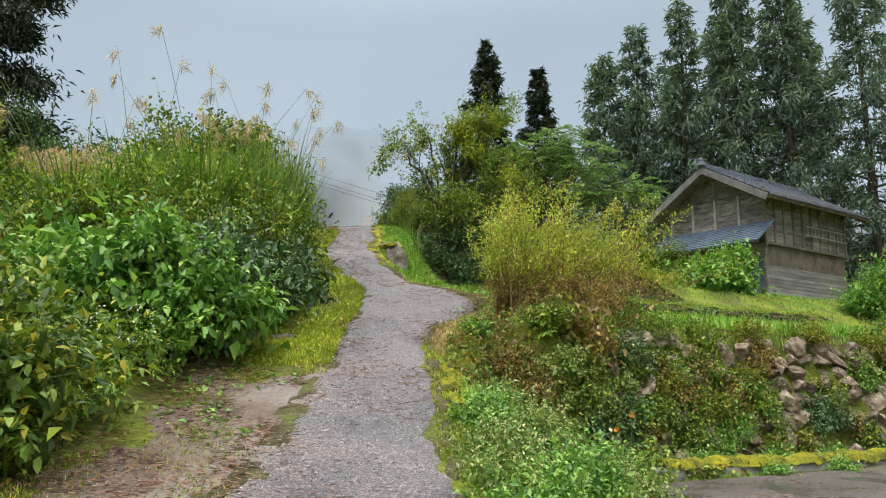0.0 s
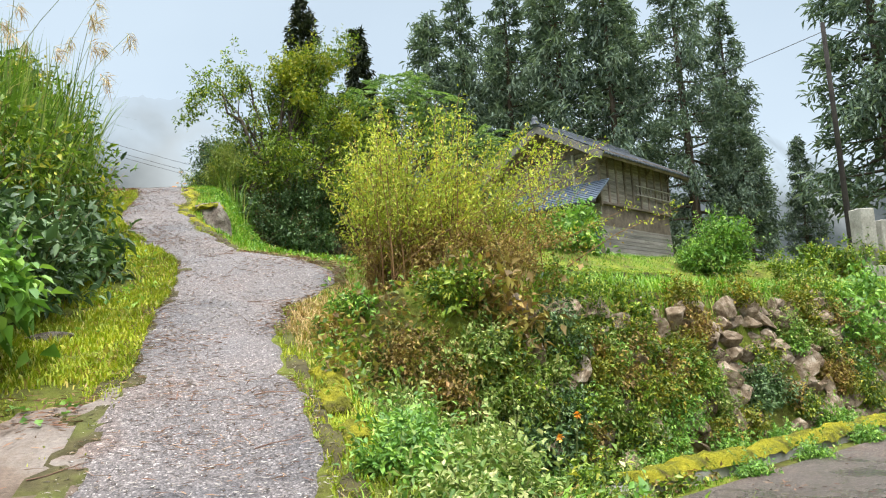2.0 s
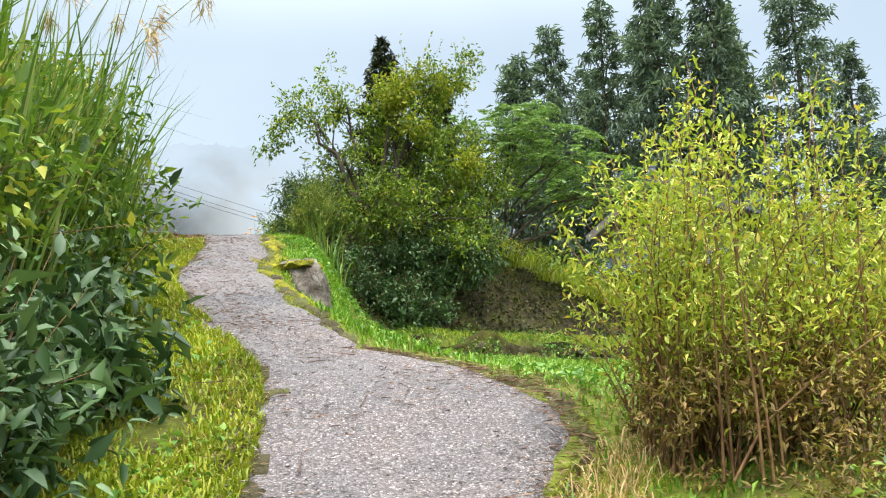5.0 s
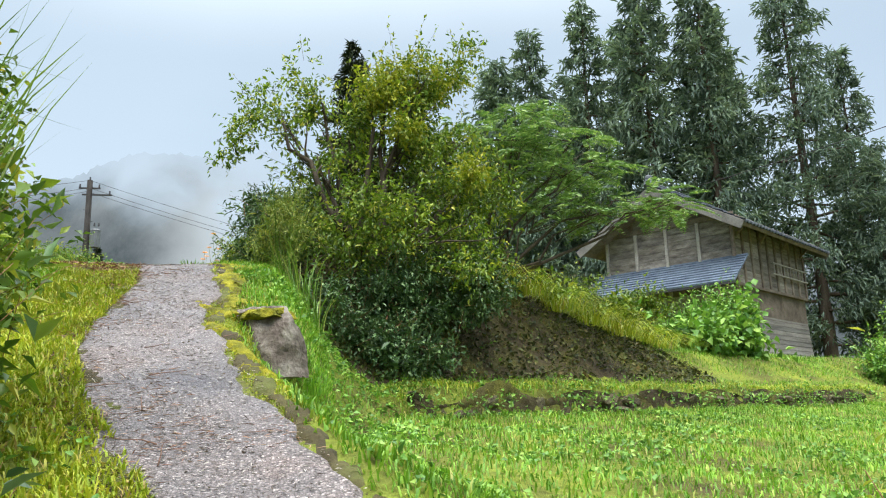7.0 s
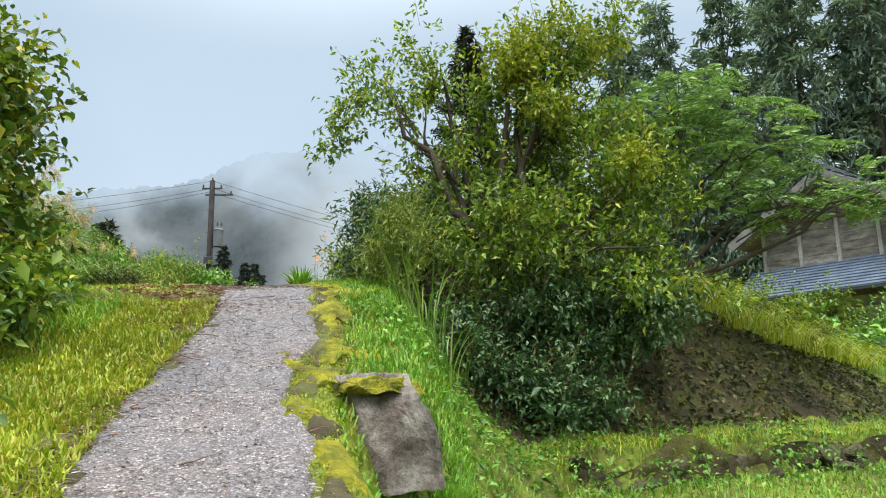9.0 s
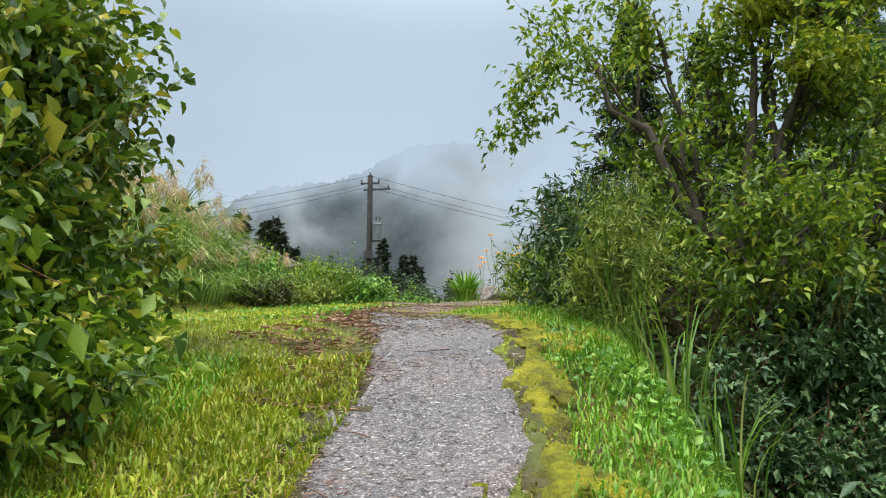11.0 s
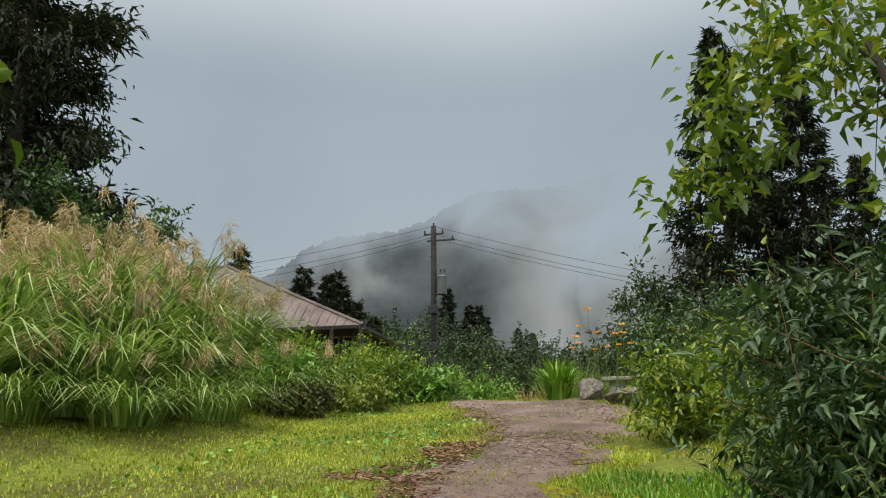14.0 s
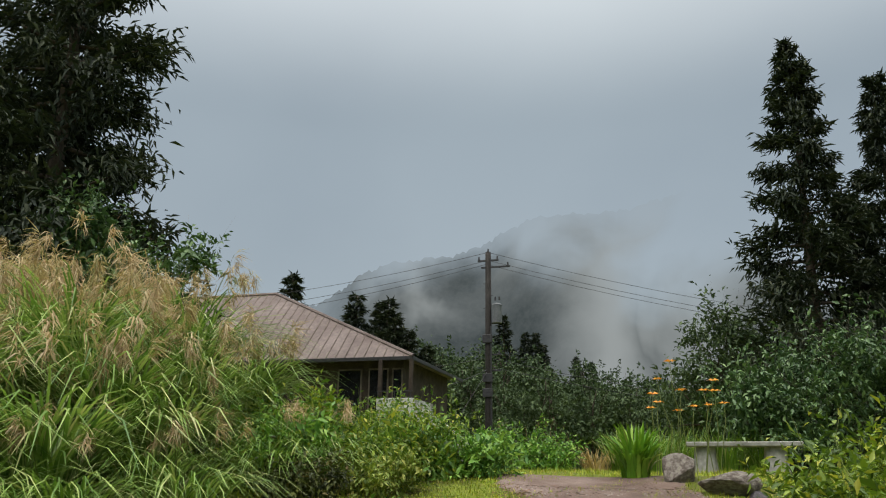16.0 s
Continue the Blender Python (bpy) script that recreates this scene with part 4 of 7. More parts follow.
lines = limbs_to((0, 0, -0.2), LAYERS, 0.06, twigs=6)
k, pairs = 560, 12
base_, out_ = lobes_points(LAYERS, k, 0.75)
rib = norm(np.stack([out_[:, 0] + rng.normal(0, 0.6, k), out_[:, 1] + rng.normal(0, 0.6, k), rng.normal(0.05, 0.15, k)], 1))
span = rng.uniform(0.4, 0.62, k)
cross_ = norm(np.cross(rib, np.array([0, 0, 1.0])))
u = np.linspace(0.15, 1.0, pairs)
spine = base_[:, None] + rib[:, None] * (span[:, None] * u)[..., None] - np.array([0, 0, 1.0]) * (0.35 * span[:, None] * u ** 2)[..., None]
taper = np.sin(np.pi * np.clip(u * 0.85 + 0.1, 0, 1))[None, :, None]
pos = np.concatenate([spine.reshape(-1, 3)] * 2)
way = np.concatenate([np.broadcast_to(cross_[:, None], spine.shape).reshape(-1, 3), -np.broadcast_to(cross_[:, None], spine.shape).reshape(-1, 3)]) + np.concatenate([np.broadcast_to(rib[:, None], spine.shape).reshape(-1, 3)] * 2) * 0.35
way[:, 2] -= 0.15
ln = np.concatenate([(0.13 * np.broadcast_to(taper, (k, pairs, 1))).ravel()] * 2)
put("crown", mesh("crown", *leaf_arrays(pos, way, ln, 0.044, 0.1, 0.1, card=True), "pinnate"), feathery)
put("trunk", mesh("trunk", *tube_arrays(lines, 5), "bark"), feathery)
# yellowing willow-like bush beside the path
wx, wy = 1.05, 10.55
willow = thing("willow_bush", (wx, wy, gz(wx, wy)), "yellow-green bush with many thin upright red-brown stems", "shrub")
tips = []
for k in range(210):
    a, q = rng.random() * 6.283, rng.random() ** 0.6
    foot = np.array([-0.3 + abs(1.15 * rng.normal(0, 0.6)), 0.45 * rng.normal(0, 0.5), -0.05])
    out = np.array([math.cos(a) * 1.0, math.sin(a) * 0.8, 0]) * q
    out[0] *= 0.62 if out[0] < 0 else 1.7
    out[1] *= 1.0 if out[1] < 0 else 0.6
    h = (1.85 - 0.6 * q) * rng.uniform(0.5, 1.18)
    s = np.linspace(0, 1, 6)[:, None]
    p = foot + out * s ** 1.4 + np.array([0, 0, h]) * s ** 0.9 + rng.normal(0, 0.025, (6, 3)) * s
    tips.append(p)
    put("stem", mesh("stem", *tube_arrays([(p, 0.008, 0.0015)], 4), "stem"), willow)
tips = np.stack(tips)
k = 25000
pick, s = rng.integers(0, len(tips), k), 0.1 + 0.9 * rng.random(k) ** 0.75
f = np.clip(s * 5, 0, 4.999)
i0 = f.astype(int)
pos = tips[pick, i0] * (1 - (f - i0))[:, None] + tips[pick, i0 + 1] * (f - i0)[:, None] + rng.normal(0, 0.045, (k, 3))
low_part = (pos[:, 2] < 0.42 + 0.2 * rng.normal(0, 1, k))
way = rng.normal(0, 0.6, (k, 3)) + np.array([0, 0, 0.5])
for nm, sel, mt in (("foliage", ~low_part, "willow"), ("low_foliage", low_part, "rust")):
    ln = rng.uniform(0.03, 0.06, sel.sum())
    put(nm, mesh(nm, *leaf_arrays(pos[sel], way[sel], ln, ln * 0.34, card=True), mt), willow, "browned lower leaves" if mt == "rust" else "")
skirt = crown([(-0.2, -0.35, 0.2, 0.45, 0.3, 0.35), (0.3, -0.55, 0.2, 0.5, 0.3, 0.4), (0.85, -0.6, 0.25, 0.5, 0.35, 0.4), (1.35, -0.45, 0.3, 0.5, 0.35, 0.4), (0.4, -0.85, -0.15, 0.6, 0.35, 0.35), (1.3, -0.6, 0.0, 0.6, 0.4, 0.4)], 10000, 0.045, 0.3, shoots=0.0)
put("skirt", mesh("skirt", *skirt, "rust"), willow, "brown drooping skirt of old twigs")

# the overgrown hedge along the path
shrub("hedge_shrub", -3.3, 12.2, [(0.45, 0.8, 0.8, 0.75, 1.0, 1.0), (0.2, 0, 1.05, 0.9, 1.1, 0.7), (0.5, -1.2, 0.6, 0.85, 0.9, 0.8), (-0.4, -0.9, 0.9, 1.0, 0.9, 0.65), (-1.3, -0.5, 0.9, 1.1, 1.0, 0.75), (-1.2, 0.8, 1.0, 1.0, 1.0, 0.9), (0.55, 1.3, 1.5, 0.6, 0.6, 0.8)],
      24000, 0.085, "hedge", "dense overgrown hedge of mixed green leaves along the path", "hedge")
shrub("hedge_shrub", -4.2, 9.6, [(0, 0, 0.8, 1.2, 1.1, 1.0), (0.9, 0.3, 0.7, 0.9, 0.9, 0.9), (-1.3, 0.2, 0.85, 1.2, 1.1, 0.8), (-0.3, 0.4, 0.9, 1.1, 1.0, 0.65), (-2.4, -0.3, 1.1, 1.2, 1.2, 1.1), (-1.5, -1.0, 0.8, 1.1, 0.9, 0.9)],
      22000, 0.08, "hedge", "overgrown hedge with vines and yellowing leaves", "hedge")
shrub("hedge_shrub", -6.3, 8.2, [(0, 0, 1.2, 1.3, 1.2, 1.2), (-1.2, -0.4, 1.5, 1.3, 1.2, 1.3), (-0.4, 0.6, 2.0, 1.2, 1.0, 0.9), (0.7, -0.7, 0.8, 0.9, 0.9, 0.8), (0.3, 0.9, 2.2, 0.8, 0.8, 0.6)],
      15000, 0.09, "tree", "overgrown hedge of yellowing leaves", "hedge")
shrub("dark_shrub", -2.45, 9.6, [(0, 0, 0.5, 0.6, 0.8, 0.6), (0.1, 0.9, 0.6, 0.55, 0.7, 0.65), (-0.1, -0.9, 0.45, 0.55, 0.6, 0.55), (0.15, 1.9, 0.7, 0.5, 0.7, 0.7)], 9500, 0.105, "dark", "dark leafy undergrowth at the foot of the hedge", ratio=0.4, r0=0.02, fine=True)
shrub("nettle_bush", -3.15, 7.75, [(0, 0, 0.75, 0.75, 0.7, 0.5), (0.6, 0.1, 0.6, 0.55, 0.6, 0.45), (-0.8, 0.1, 0.8, 0.7, 0.6, 0.5), (0.2, -0.4, 0.4, 0.6, 0.4, 0.4), (-0.5, -0.4, 0.5, 0.6, 0.4, 0.45), (0.9, 0.5, 0.5, 0.5, 0.5, 0.4)], 10500, 0.105, "bright", "fresh green nettle-like bush with broad leaves", ratio=0.55, droop=0.4, stem="stalk", r0=0.012, spray=8, fine=True)
shrub("vine_bush", -3.0, 5.15, [(0, 0, 0.5, 0.6, 0.5, 0.55), (-0.5, 0.3, 0.9, 0.6, 0.6, 0.5), (-0.2, 0.6, 0.6, 0.6, 0.6, 0.5), (-0.9, 0.5, 1.05, 0.6, 0.6, 0.45), (0.1, -0.2, 0.15, 0.4, 0.4, 0.3)], 6000, 0.09, "vine", "vine-covered bush with yellowing leaves at the path side", ratio=0.55, stem="stalk", r0=0.012, spray=8, fine=True)
shrub("undergrowth", -2.85, 6.2, [(0, 0, 0.2, 0.45, 0.6, 0.35), (-0.4, 0.5, 0.4, 0.5, 0.6, 0.4), (-0.3, -0.4, 0.3, 0.5, 0.5, 0.4)], 3200, 0.085, "hedge", "low weedy undergrowth at the path side", ratio=0.4, stem="stalk", r0=0.01)
# tall bush by the crest
shrub("vine_bush", -4.95, 18.0, [(0.2, 0, 0.8, 0.95, 0.9, 0.9), (-0.1, 0.2, 1.7, 0.9, 0.9, 0.8), (0.3, -0.3, 1.5, 0.7, 0.7, 0.7), (-0.6, -0.5, 1.0, 0.9, 0.9, 1.0), (-0.4, 0.3, 2.3, 0.7, 0.7, 0.5), (-1.3, -1.0, 1.3, 1.0, 1.0, 1.2), (0.3, 0.4, 2.1, 0.45, 0.45, 0.45), (0.75, -0.8, 0.4, 0.75, 0.7, 0.65), (0.65, -1.7, 0.3, 0.7, 0.7, 0.5), (0.3, -1.0, 1.2, 0.75, 0.7, 0.8), (-0.3, -2.3, 0.6, 0.9, 0.8, 0.9)], 19000, 0.1, "vine", "tall bush hung with broad-leaved vines by the crest", ratio=0.62, droop=0.5, r0=0.03, spray=7, fine=True, shoots=0.05)
shrub("undergrowth", -4.1, 15.6, [(0, 0, 0.35, 0.8, 0.8, 0.45), (0.1, -1.4, 0.3, 0.8, 0.8, 0.45), (-0.9, -2.0, 0.6, 0.9, 0.9, 0.7), (-0.6, -0.9, 0.5, 0.7, 0.8, 0.6), (-0.8, 0.3, 0.7, 0.7, 0.7, 0.7)], 9000, 0.085, "hedge", "low undergrowth beneath the vine bush", ratio=0.4, r0=0.012, stem="stalk")
shrub("undergrowth", -3.75, 14.3, [(0, 0, 0.3, 0.6, 0.7, 0.4), (-0.3, 0.9, 0.4, 0.6, 0.7, 0.5), (-0.7, -0.5, 0.6, 0.8, 0.8, 0.7), (-1.0, 0.8, 0.9, 0.9, 0.9, 0.8)], 8000, 0.08, "hedge", "weedy undergrowth behind the grass verge", ratio=0.4, r0=0.012, stem="stalk", shoots=0.06)
shrub("undergrowth", -3.8, 17.0, [(0, 0, 0.25, 0.5, 0.6, 0.4), (-0.2, 0.8, 0.35, 0.5, 0.6, 0.5), (-0.2, -0.8, 0.3, 0.5, 0.6, 0.4), (-0.5, 0.2, 0.8, 0.6, 0.8, 0.6)], 7000, 0.09, "hedge", "leafy undergrowth at the foot of the vine bush", ratio=0.5, r0=0.012, stem="stalk", shoots=0.06)
# right of the storehouse and in front of it
shrub("garden_shrub", 9.7, 27.6, [(0, 0, 0.6, 0.8, 0.8, 0.6), (0.7, 0.2, 0.9, 0.75, 0.7, 0.6), (1.3, 0.1, 1.15, 0.5, 0.5, 0.35), (-0.7, 0, 0.4, 0.6, 0.6, 0.4)], 6500, 0.12, "bright", "light green shrub growing in front of the storehouse", r0=0.02)
shrub("broadleaf_clump", 9.2, 26.6, [(0, 0, 0.3, 0.9, 0.6, 0.4), (1.0, 0.2, 0.35, 0.7, 0.6, 0.4)], 1600, 0.22, "bright", "clump of large dark green leaves by the storehouse", ratio=0.75, r0=0.012, stem="stalk")
shrub("garden_shrub", 15.7, 27.2, [(0, 0, 1.0, 1.2, 1.1, 0.9), (0.3, 0, 1.7, 0.9, 0.9, 0.7), (-0.8, 0.2, 0.8, 0.8, 0.8, 0.7)], 8500, 0.13, "bright", "rounded light green shrub beside the storehouse", r0=0.03)
shrub("hedge_shrub", 19.5, 26.0, [(0, 0, 0.6, 1.5, 1.0, 0.8), (1.8, 0, 0.7, 1.5, 1.0, 0.8), (-1.5, 0.4, 0.4, 1.2, 0.9, 0.7)], 8000, 0.12, "hedge", "low rounded hedge beside the utility pole", "hedge")
shrub("bushy_shrub", 7.0, 28.0, [(0, 0, 0.8, 1.2, 1.0, 0.9), (-1.8, -1.0, 0.9, 1.2, 1.0, 0.9), (1.6, 0.6, 0.8, 1.0, 0.9, 0.8), (-3.2, -1.5, 0.8, 1.0, 0.9, 0.8)], 12000, 0.1, "tree", "yellow-green bushes behind the mossy bank")
# foliage beyond the crest
shrub("dark_tree", -0.4, 35.4, [(0, 0, 1.4, 1.7, 1.4, 1.0), (-1.1, -0.3, 1.1, 0.9, 0.9, 0.7), (0.6, 0, 2.2, 1.0, 1.0, 0.7), (1.6, 0.2, 1.4, 1.2, 1.0, 0.9), (0.1, -0.4, 0.6, 1.5, 0.9, 0.6)], 12500, 0.14, "dark", "dark spreading tree behind the stone bench", "tree", "bark", 0.07, 0.42, 0.4)
shrub("broadleaf_tree", -1.0, 60.0, [(0, 0, 6.0, 2.6, 2.4, 1.8), (-1.5, 0, 4.5, 2.2, 2.0, 1.6), (1.6, 0, 4.5, 2.2, 2.0, 1.8), (0.4, 0, 8.0, 1.8, 1.6, 1.4), (2.4, 0, 7.0, 1.8, 1.6, 1.4)], 13000, 0.3, "valley", "hazy spreading tree below the lone cedar", "tree", "bark", 0.2, 0.45, 0.2, base_z=5.5)
shrub("garden_shrub", -5.5, 33.2, [(0, 0, 0.35, 0.8, 0.5, 0.4), (-0.6, 0, 0.3, 0.5, 0.5, 0.35), (0.5, 0, 0.3, 0.5, 0.5, 0.32)], 3400, 0.085, "bright", "low rounded dark green shrub on the plateau", r0=0.015)
shrub("undergrowth", -6.3, 28.0, [(0, 0, 0.3, 0.8, 0.8, 0.4), (-0.9, 0.3, 0.5, 0.8, 0.8, 0.5), (0.7, 0.6, 0.3, 0.6, 0.6, 0.4), (-1.2, -1.0, 0.3, 0.8, 0.8, 0.4), (0.2, 1.2, 0.5, 0.7, 0.7, 0.5)], 9000, 0.075, "hedge", "weedy bank of mixed low shrubs", ratio=0.4, r0=0.01, stem="stalk")
for x, y, s, mt, lab in ((-7.5, 28.2, 0.7, "hedge", "weedy green undergrowth on the low bank"), (-6.9, 29.6, 0.5, "hedge", "weedy green undergrowth on the low bank"), (-7.2, 27.0, 0.75, "bright", "fresh green weeds at the foot of the silver grass"), (-6.0, 27.4, 0.5, "weed", "browned weeds on the low bank"), (-6.5, 26.5, 0.45, "bankleaf", "browned weeds on the low bank"), (-5.4, 28.6, 0.6, "bright", "leafy green weeds at the end of the low bank")):
    shrub("undergrowth", x, y, [(0, 0, 0.3 * s, s, s, 0.5 * s), (0.5 * s, 0.2 * s, 0.5 * s, 0.6 * s, 0.6 * s, 0.5 * s), (-0.5 * s, -0.2 * s, 0.45 * s, 0.6 * s, 0.6 * s, 0.45 * s)], int(5200 * s), 0.075, mt, lab, ratio=0.42, r0=0.01, stem="stalk", shoots=0.06)
shrub("leafy_shrub", -24.0, 41.0, [(0, 0, 5.0, 3.2, 2.4, 2.6), (3.0, 0.3, 5.6, 2.0, 1.6, 1.2), (-3.5, 0, 5.5, 3.0, 2.4, 3.0), (1.0, 0, 2.5, 3.2, 2.2, 2.0), (4.8, 0.6, 6.2, 1.5, 1.2, 0.5), (0.5, 0, 7.5, 2.2, 1.8, 1.6), (-4.0, 0, 2.0, 3.0, 2.0, 2.0)], 15000, 0.26, "dark", "dark leafy thicket below the huge cedars", r0=0.1, base_z=7.5)

# ---- the storehouse ----
BARN_TURN = math.degrees(math.atan2(4.7, 6.65))
# front gable corner of the walls; local x runs along the long side, local y across the gable
BX, BY, BZ = 13.45, 31.75, 4.86
LONG, DEEP, EAVE, RIDGE = 6.4, 4.7, 4.7, 6.07
barn = thing("storehouse", (BX, BY, BZ), "two-storey weathered grey timber storehouse with a tiled gable roof", "house")
barn.rotation_euler.z = radians(BARN_TURN)


def barn_part(name, boxes, mat, label="", bevel=0.008, parent=None):
    return part(name, box_bm(boxes, bevel), mat, parent or barn, label)


# wall cores
barn_part("wall", [(0.06, 0.06, -0.3, LONG - 0.06, DEEP - 0.06, EAVE)], "timber", "dark timber wall core", 0)
for x0 in (0.06, LONG - 0.16):
    gable = bmesh.new()
    a = [gable.verts.new((x0 + dx, yy, zz)) for dx in (0, 0.1) for yy, zz in ((0.06, EAVE), (DEEP - 0.06, EAVE), (DEEP / 2, RIDGE - 0.2))]
    for q in ((0, 1, 2), (3, 5, 4), (0, 3, 4, 1), (1, 4, 5, 2), (2, 5, 3, 0)):
        gable.faces.new([a[j] for j in q])
    part("gable_wall", gable, "timber", barn)
# lower siding: overlapping weatherboards on the long side and the gable end
for row in range(16):
    z = -0.2 + row * 0.165
    ob = barn_part("weatherboard", [(0, -0.02, z, LONG, 0.05, z + 0.155)], "siding", "", 0.006)
    ob.rotation_euler.x = radians(-3)
for row in range(15):
    z = -0.2 + row * 0.165
    for y0, y1 in ((1.05, DEEP),):
        barn_part("weatherboard", [(-0.02, y0, z, 0.05, y1, z + 0.155)], "siding", "", 0.006)
# upper boards between posts, on the long side
for k in range(9):
    x0 = LONG * k / 9
    for r_ in range(4):
        z = 2.5 + r_ * 0.5
        barn_part("board", [(x0 + 0.07, 0.01, z, x0 + LONG / 9 - 0.01, 0.055, z + 0.485)], "wood", "", 0.006)
for k in range(10):
    x0 = LONG * k / 9
    barn_part("post", [(x0 - 0.06, -0.05, 2.44, x0 + 0.06, 0.05, EAVE)], "timber", "", 0.01)
barn_part("rail", [(-0.03, -0.06, 2.4, LONG, 0.05, 2.5)], "timber", "pale ledge board along the wall")
# upper boards on the gable
for k in range(4):
    y0 = DEEP * k / 4
    for r_ in range(6):
        z = 3.1 + r_ * 0.27
        barn_part("board", [(0.01, y0 + 0.09, z, 0.055, y0 + DEEP / 4 - 0.01, z + 0.262)], "wood", "", 0.006)
for k in range(5):
    y0 = DEEP * k / 4
    barn_part("post", [(-0.05, y0 - 0.06, 2.3, 0.05, y0 + 0.06, EAVE + 0.1)], "pale_timber" if k else "timber", "", 0.01)
barn_part("beam", [(-0.07, -0.1, EAVE - 0.02, 0.05, DEEP + 0.1, EAVE + 0.16)], "timber", "heavy gable beam")
for r_ in range(5):
    z = EAVE + 0.18 + r_ * 0.3
    half = (RIDGE - 0.25 - z - 0.28) / (RIDGE - EAVE) * DEEP / 2 + 0.1
    if half > 0.15:
        barn_part("board", [(0.0, DEEP / 2 - half, z, 0.055, DEEP / 2 + half, z + 0.29)], "wood", "", 0.006)
barn_part("king_post", [(-0.05, DEEP / 2 - 0.07, EAVE + 0.16, 0.05, DEEP / 2 + 0.07, RIDGE - 0.3)], "timber")
# roof: two slopes with overhang, rows of tiles
OV, GO = 0.75, 0.85
slope = math.atan2(RIDGE - EAVE, DEEP / 2)
run = (DEEP / 2 + OV) / math.cos(slope)
roof = new("roof")
roof.parent = barn
for sgn in (1, -1):
    side = "roof_slope"
    bm = box_bm([(-GO, -run, -0.14, LONG + GO, 0, -0.02)], 0.01)
    sl = part(side, bm, "timber", roof)
    sl.location = (0, DEEP / 2, RIDGE)
    sl.rotation_euler = (slope, 0, 0) if sgn == 1 else (slope, 0, math.pi)
    if sgn == -1:
        sl.location.x = LONG
    # ribbed tiles: pan and roll courses in one mesh a course
    n_roll, rows_ = 31, 9
    prof = []
    width = LONG + 2 * GO
    for q in range(n_roll * 6 + 1):
        u = q / 6
        prof.append((-GO + width * u / n_roll, 0.045 * max(0.0, math.cos(2 * math.pi * u)) ** 1.0 - 0.02 * math.sin(2 * math.pi * u)))
    for r_ in range(rows_):
        y0, y1 = -run * (r_ + 1) / rows_ - 0.04, -run * r_ / rows_
        pts, fc = [], []
        for x_, h in prof:
            pts += [(x_, y0, h + 0.05), (x_, y1, h + 0.01), (x_, y0, h - 0.02)]
        for q in range(len(prof) - 1):
            a = 3 * q
            fc += [(a, a + 3, a + 4, a + 1), (a + 2, a + 5, a + 3, a)]
        tl = put("tile_course", mesh("tile_course", pts, fc, "tile"), roof)
        tl.location, tl.rotation_euler = sl.location, sl.rotation_euler
    for gx_ in (-GO - 0.03, LONG + GO - 0.03):
        vb = barn_part("bargeboard", [(gx_, -run - 0.03, -0.26, gx_ + 0.06, 0.0, 0.03)], "barge", "weathered grey bargeboard")
        vb.location, vb.rotation_euler = (0, DEEP / 2, RIDGE), (slope, 0, 0)
        if sgn == -1:
            vb.rotation_euler, vb.location = (slope, 0, math.pi), (LONG, DEEP / 2, RIDGE)
part("ridge", box_bm([(-GO - 0.05, DEEP / 2 - 0.13, RIDGE - 0.05, LONG + GO + 0.05, DEEP / 2 + 0.13, RIDGE + 0.12), (-GO - 0.08, DEEP / 2 - 0.09, RIDGE + 0.12, LONG + GO + 0.08, DEEP / 2 + 0.09, RIDGE + 0.2)], 0.03), "tile", roof, "grey ridge tiles")
fin = bmesh.new()
bmesh.ops.create_cone(fin, cap_ends=True, segments=10, radius1=0.2, radius2=0.13, depth=0.2)
bmesh.ops.create_uvsphere(fin, u_segments=10, v_segments=6, radius=0.14, matrix=Matrix.Translation((0, 0, 0.13)))
part("ridge_end", fin, "tile", roof, "round grey ridge-end tile", (-GO - 0.02, DEEP / 2, RIDGE + 0.17))
for x_ in (0.25, 2.2, 4.2, LONG - 0.2):
    br = barn_part("brace", [(x_ - 0.04, -0.62, -0.04, x_ + 0.04, 0.02, 0.04)], "timber", "", 0.006)
    br.location, br.rotation_euler = (0, 0.0, EAVE - 0.62), (radians(-44), 0, 0)
barn_part("purlin", [(-0.8, -0.5, EAVE - 0.27, LONG + 0.8, -0.4, EAVE - 0.16)], "timber")
# lean-to roof over the gable-end door
LT = 1.7
lt = part("lean_to_roof", box_bm([(-LT, -0.45, -0.06, 0.02, DEEP + 0.5, 0.0)], 0.004), "sheet", barn, "blue-grey sheet metal lean-to roof", (0, 0, 3.38))
lt.rotation_euler = (0, radians(-37), 0)
for k in range(10):
    part("seam", box_bm([(-LT + 0.02 + k * 0.17, -0.45, 0.002, -LT + 0.05 + k * 0.17, DEEP + 0.5, 0.03)], 0.004), "sheet", lt)
barn_part("lean_to_fascia", [(-LT * 0.79, -0.49, 2.26, -LT * 0.79 + 0.05, DEEP + 0.52, 2.36)], "dark_metal")
for y0 in (0.1, DEEP - 0.1):
    barn_part("lean_to_post", [(-1.25, y0 - 0.05, -0.3, -1.15, y0 + 0.05, 2.42)], "timber")
for row in range(3):
    barn_part("weatherboard", [(-0.02, 0.02, 1.95 + row * 0.165, 0.05, 1.05, 2.1 + row * 0.165)], "siding", "", 0.006)
dr = barn_part("door", [(-0.03, 0.15, -0.1, 0.04, 0.95, 1.85)], "sheet", "blue-grey sliding door", 0.01)
barn_part("door_frame", [(-0.06, 0.05, -0.2, 0.06, 0.15, 1.92), (-0.06, 0.95, -0.2, 0.06, 1.04, 1.92), (-0.06, 0.15, 1.85, 0.06, 0.95, 1.94)], "timber", "", 0.006, dr)

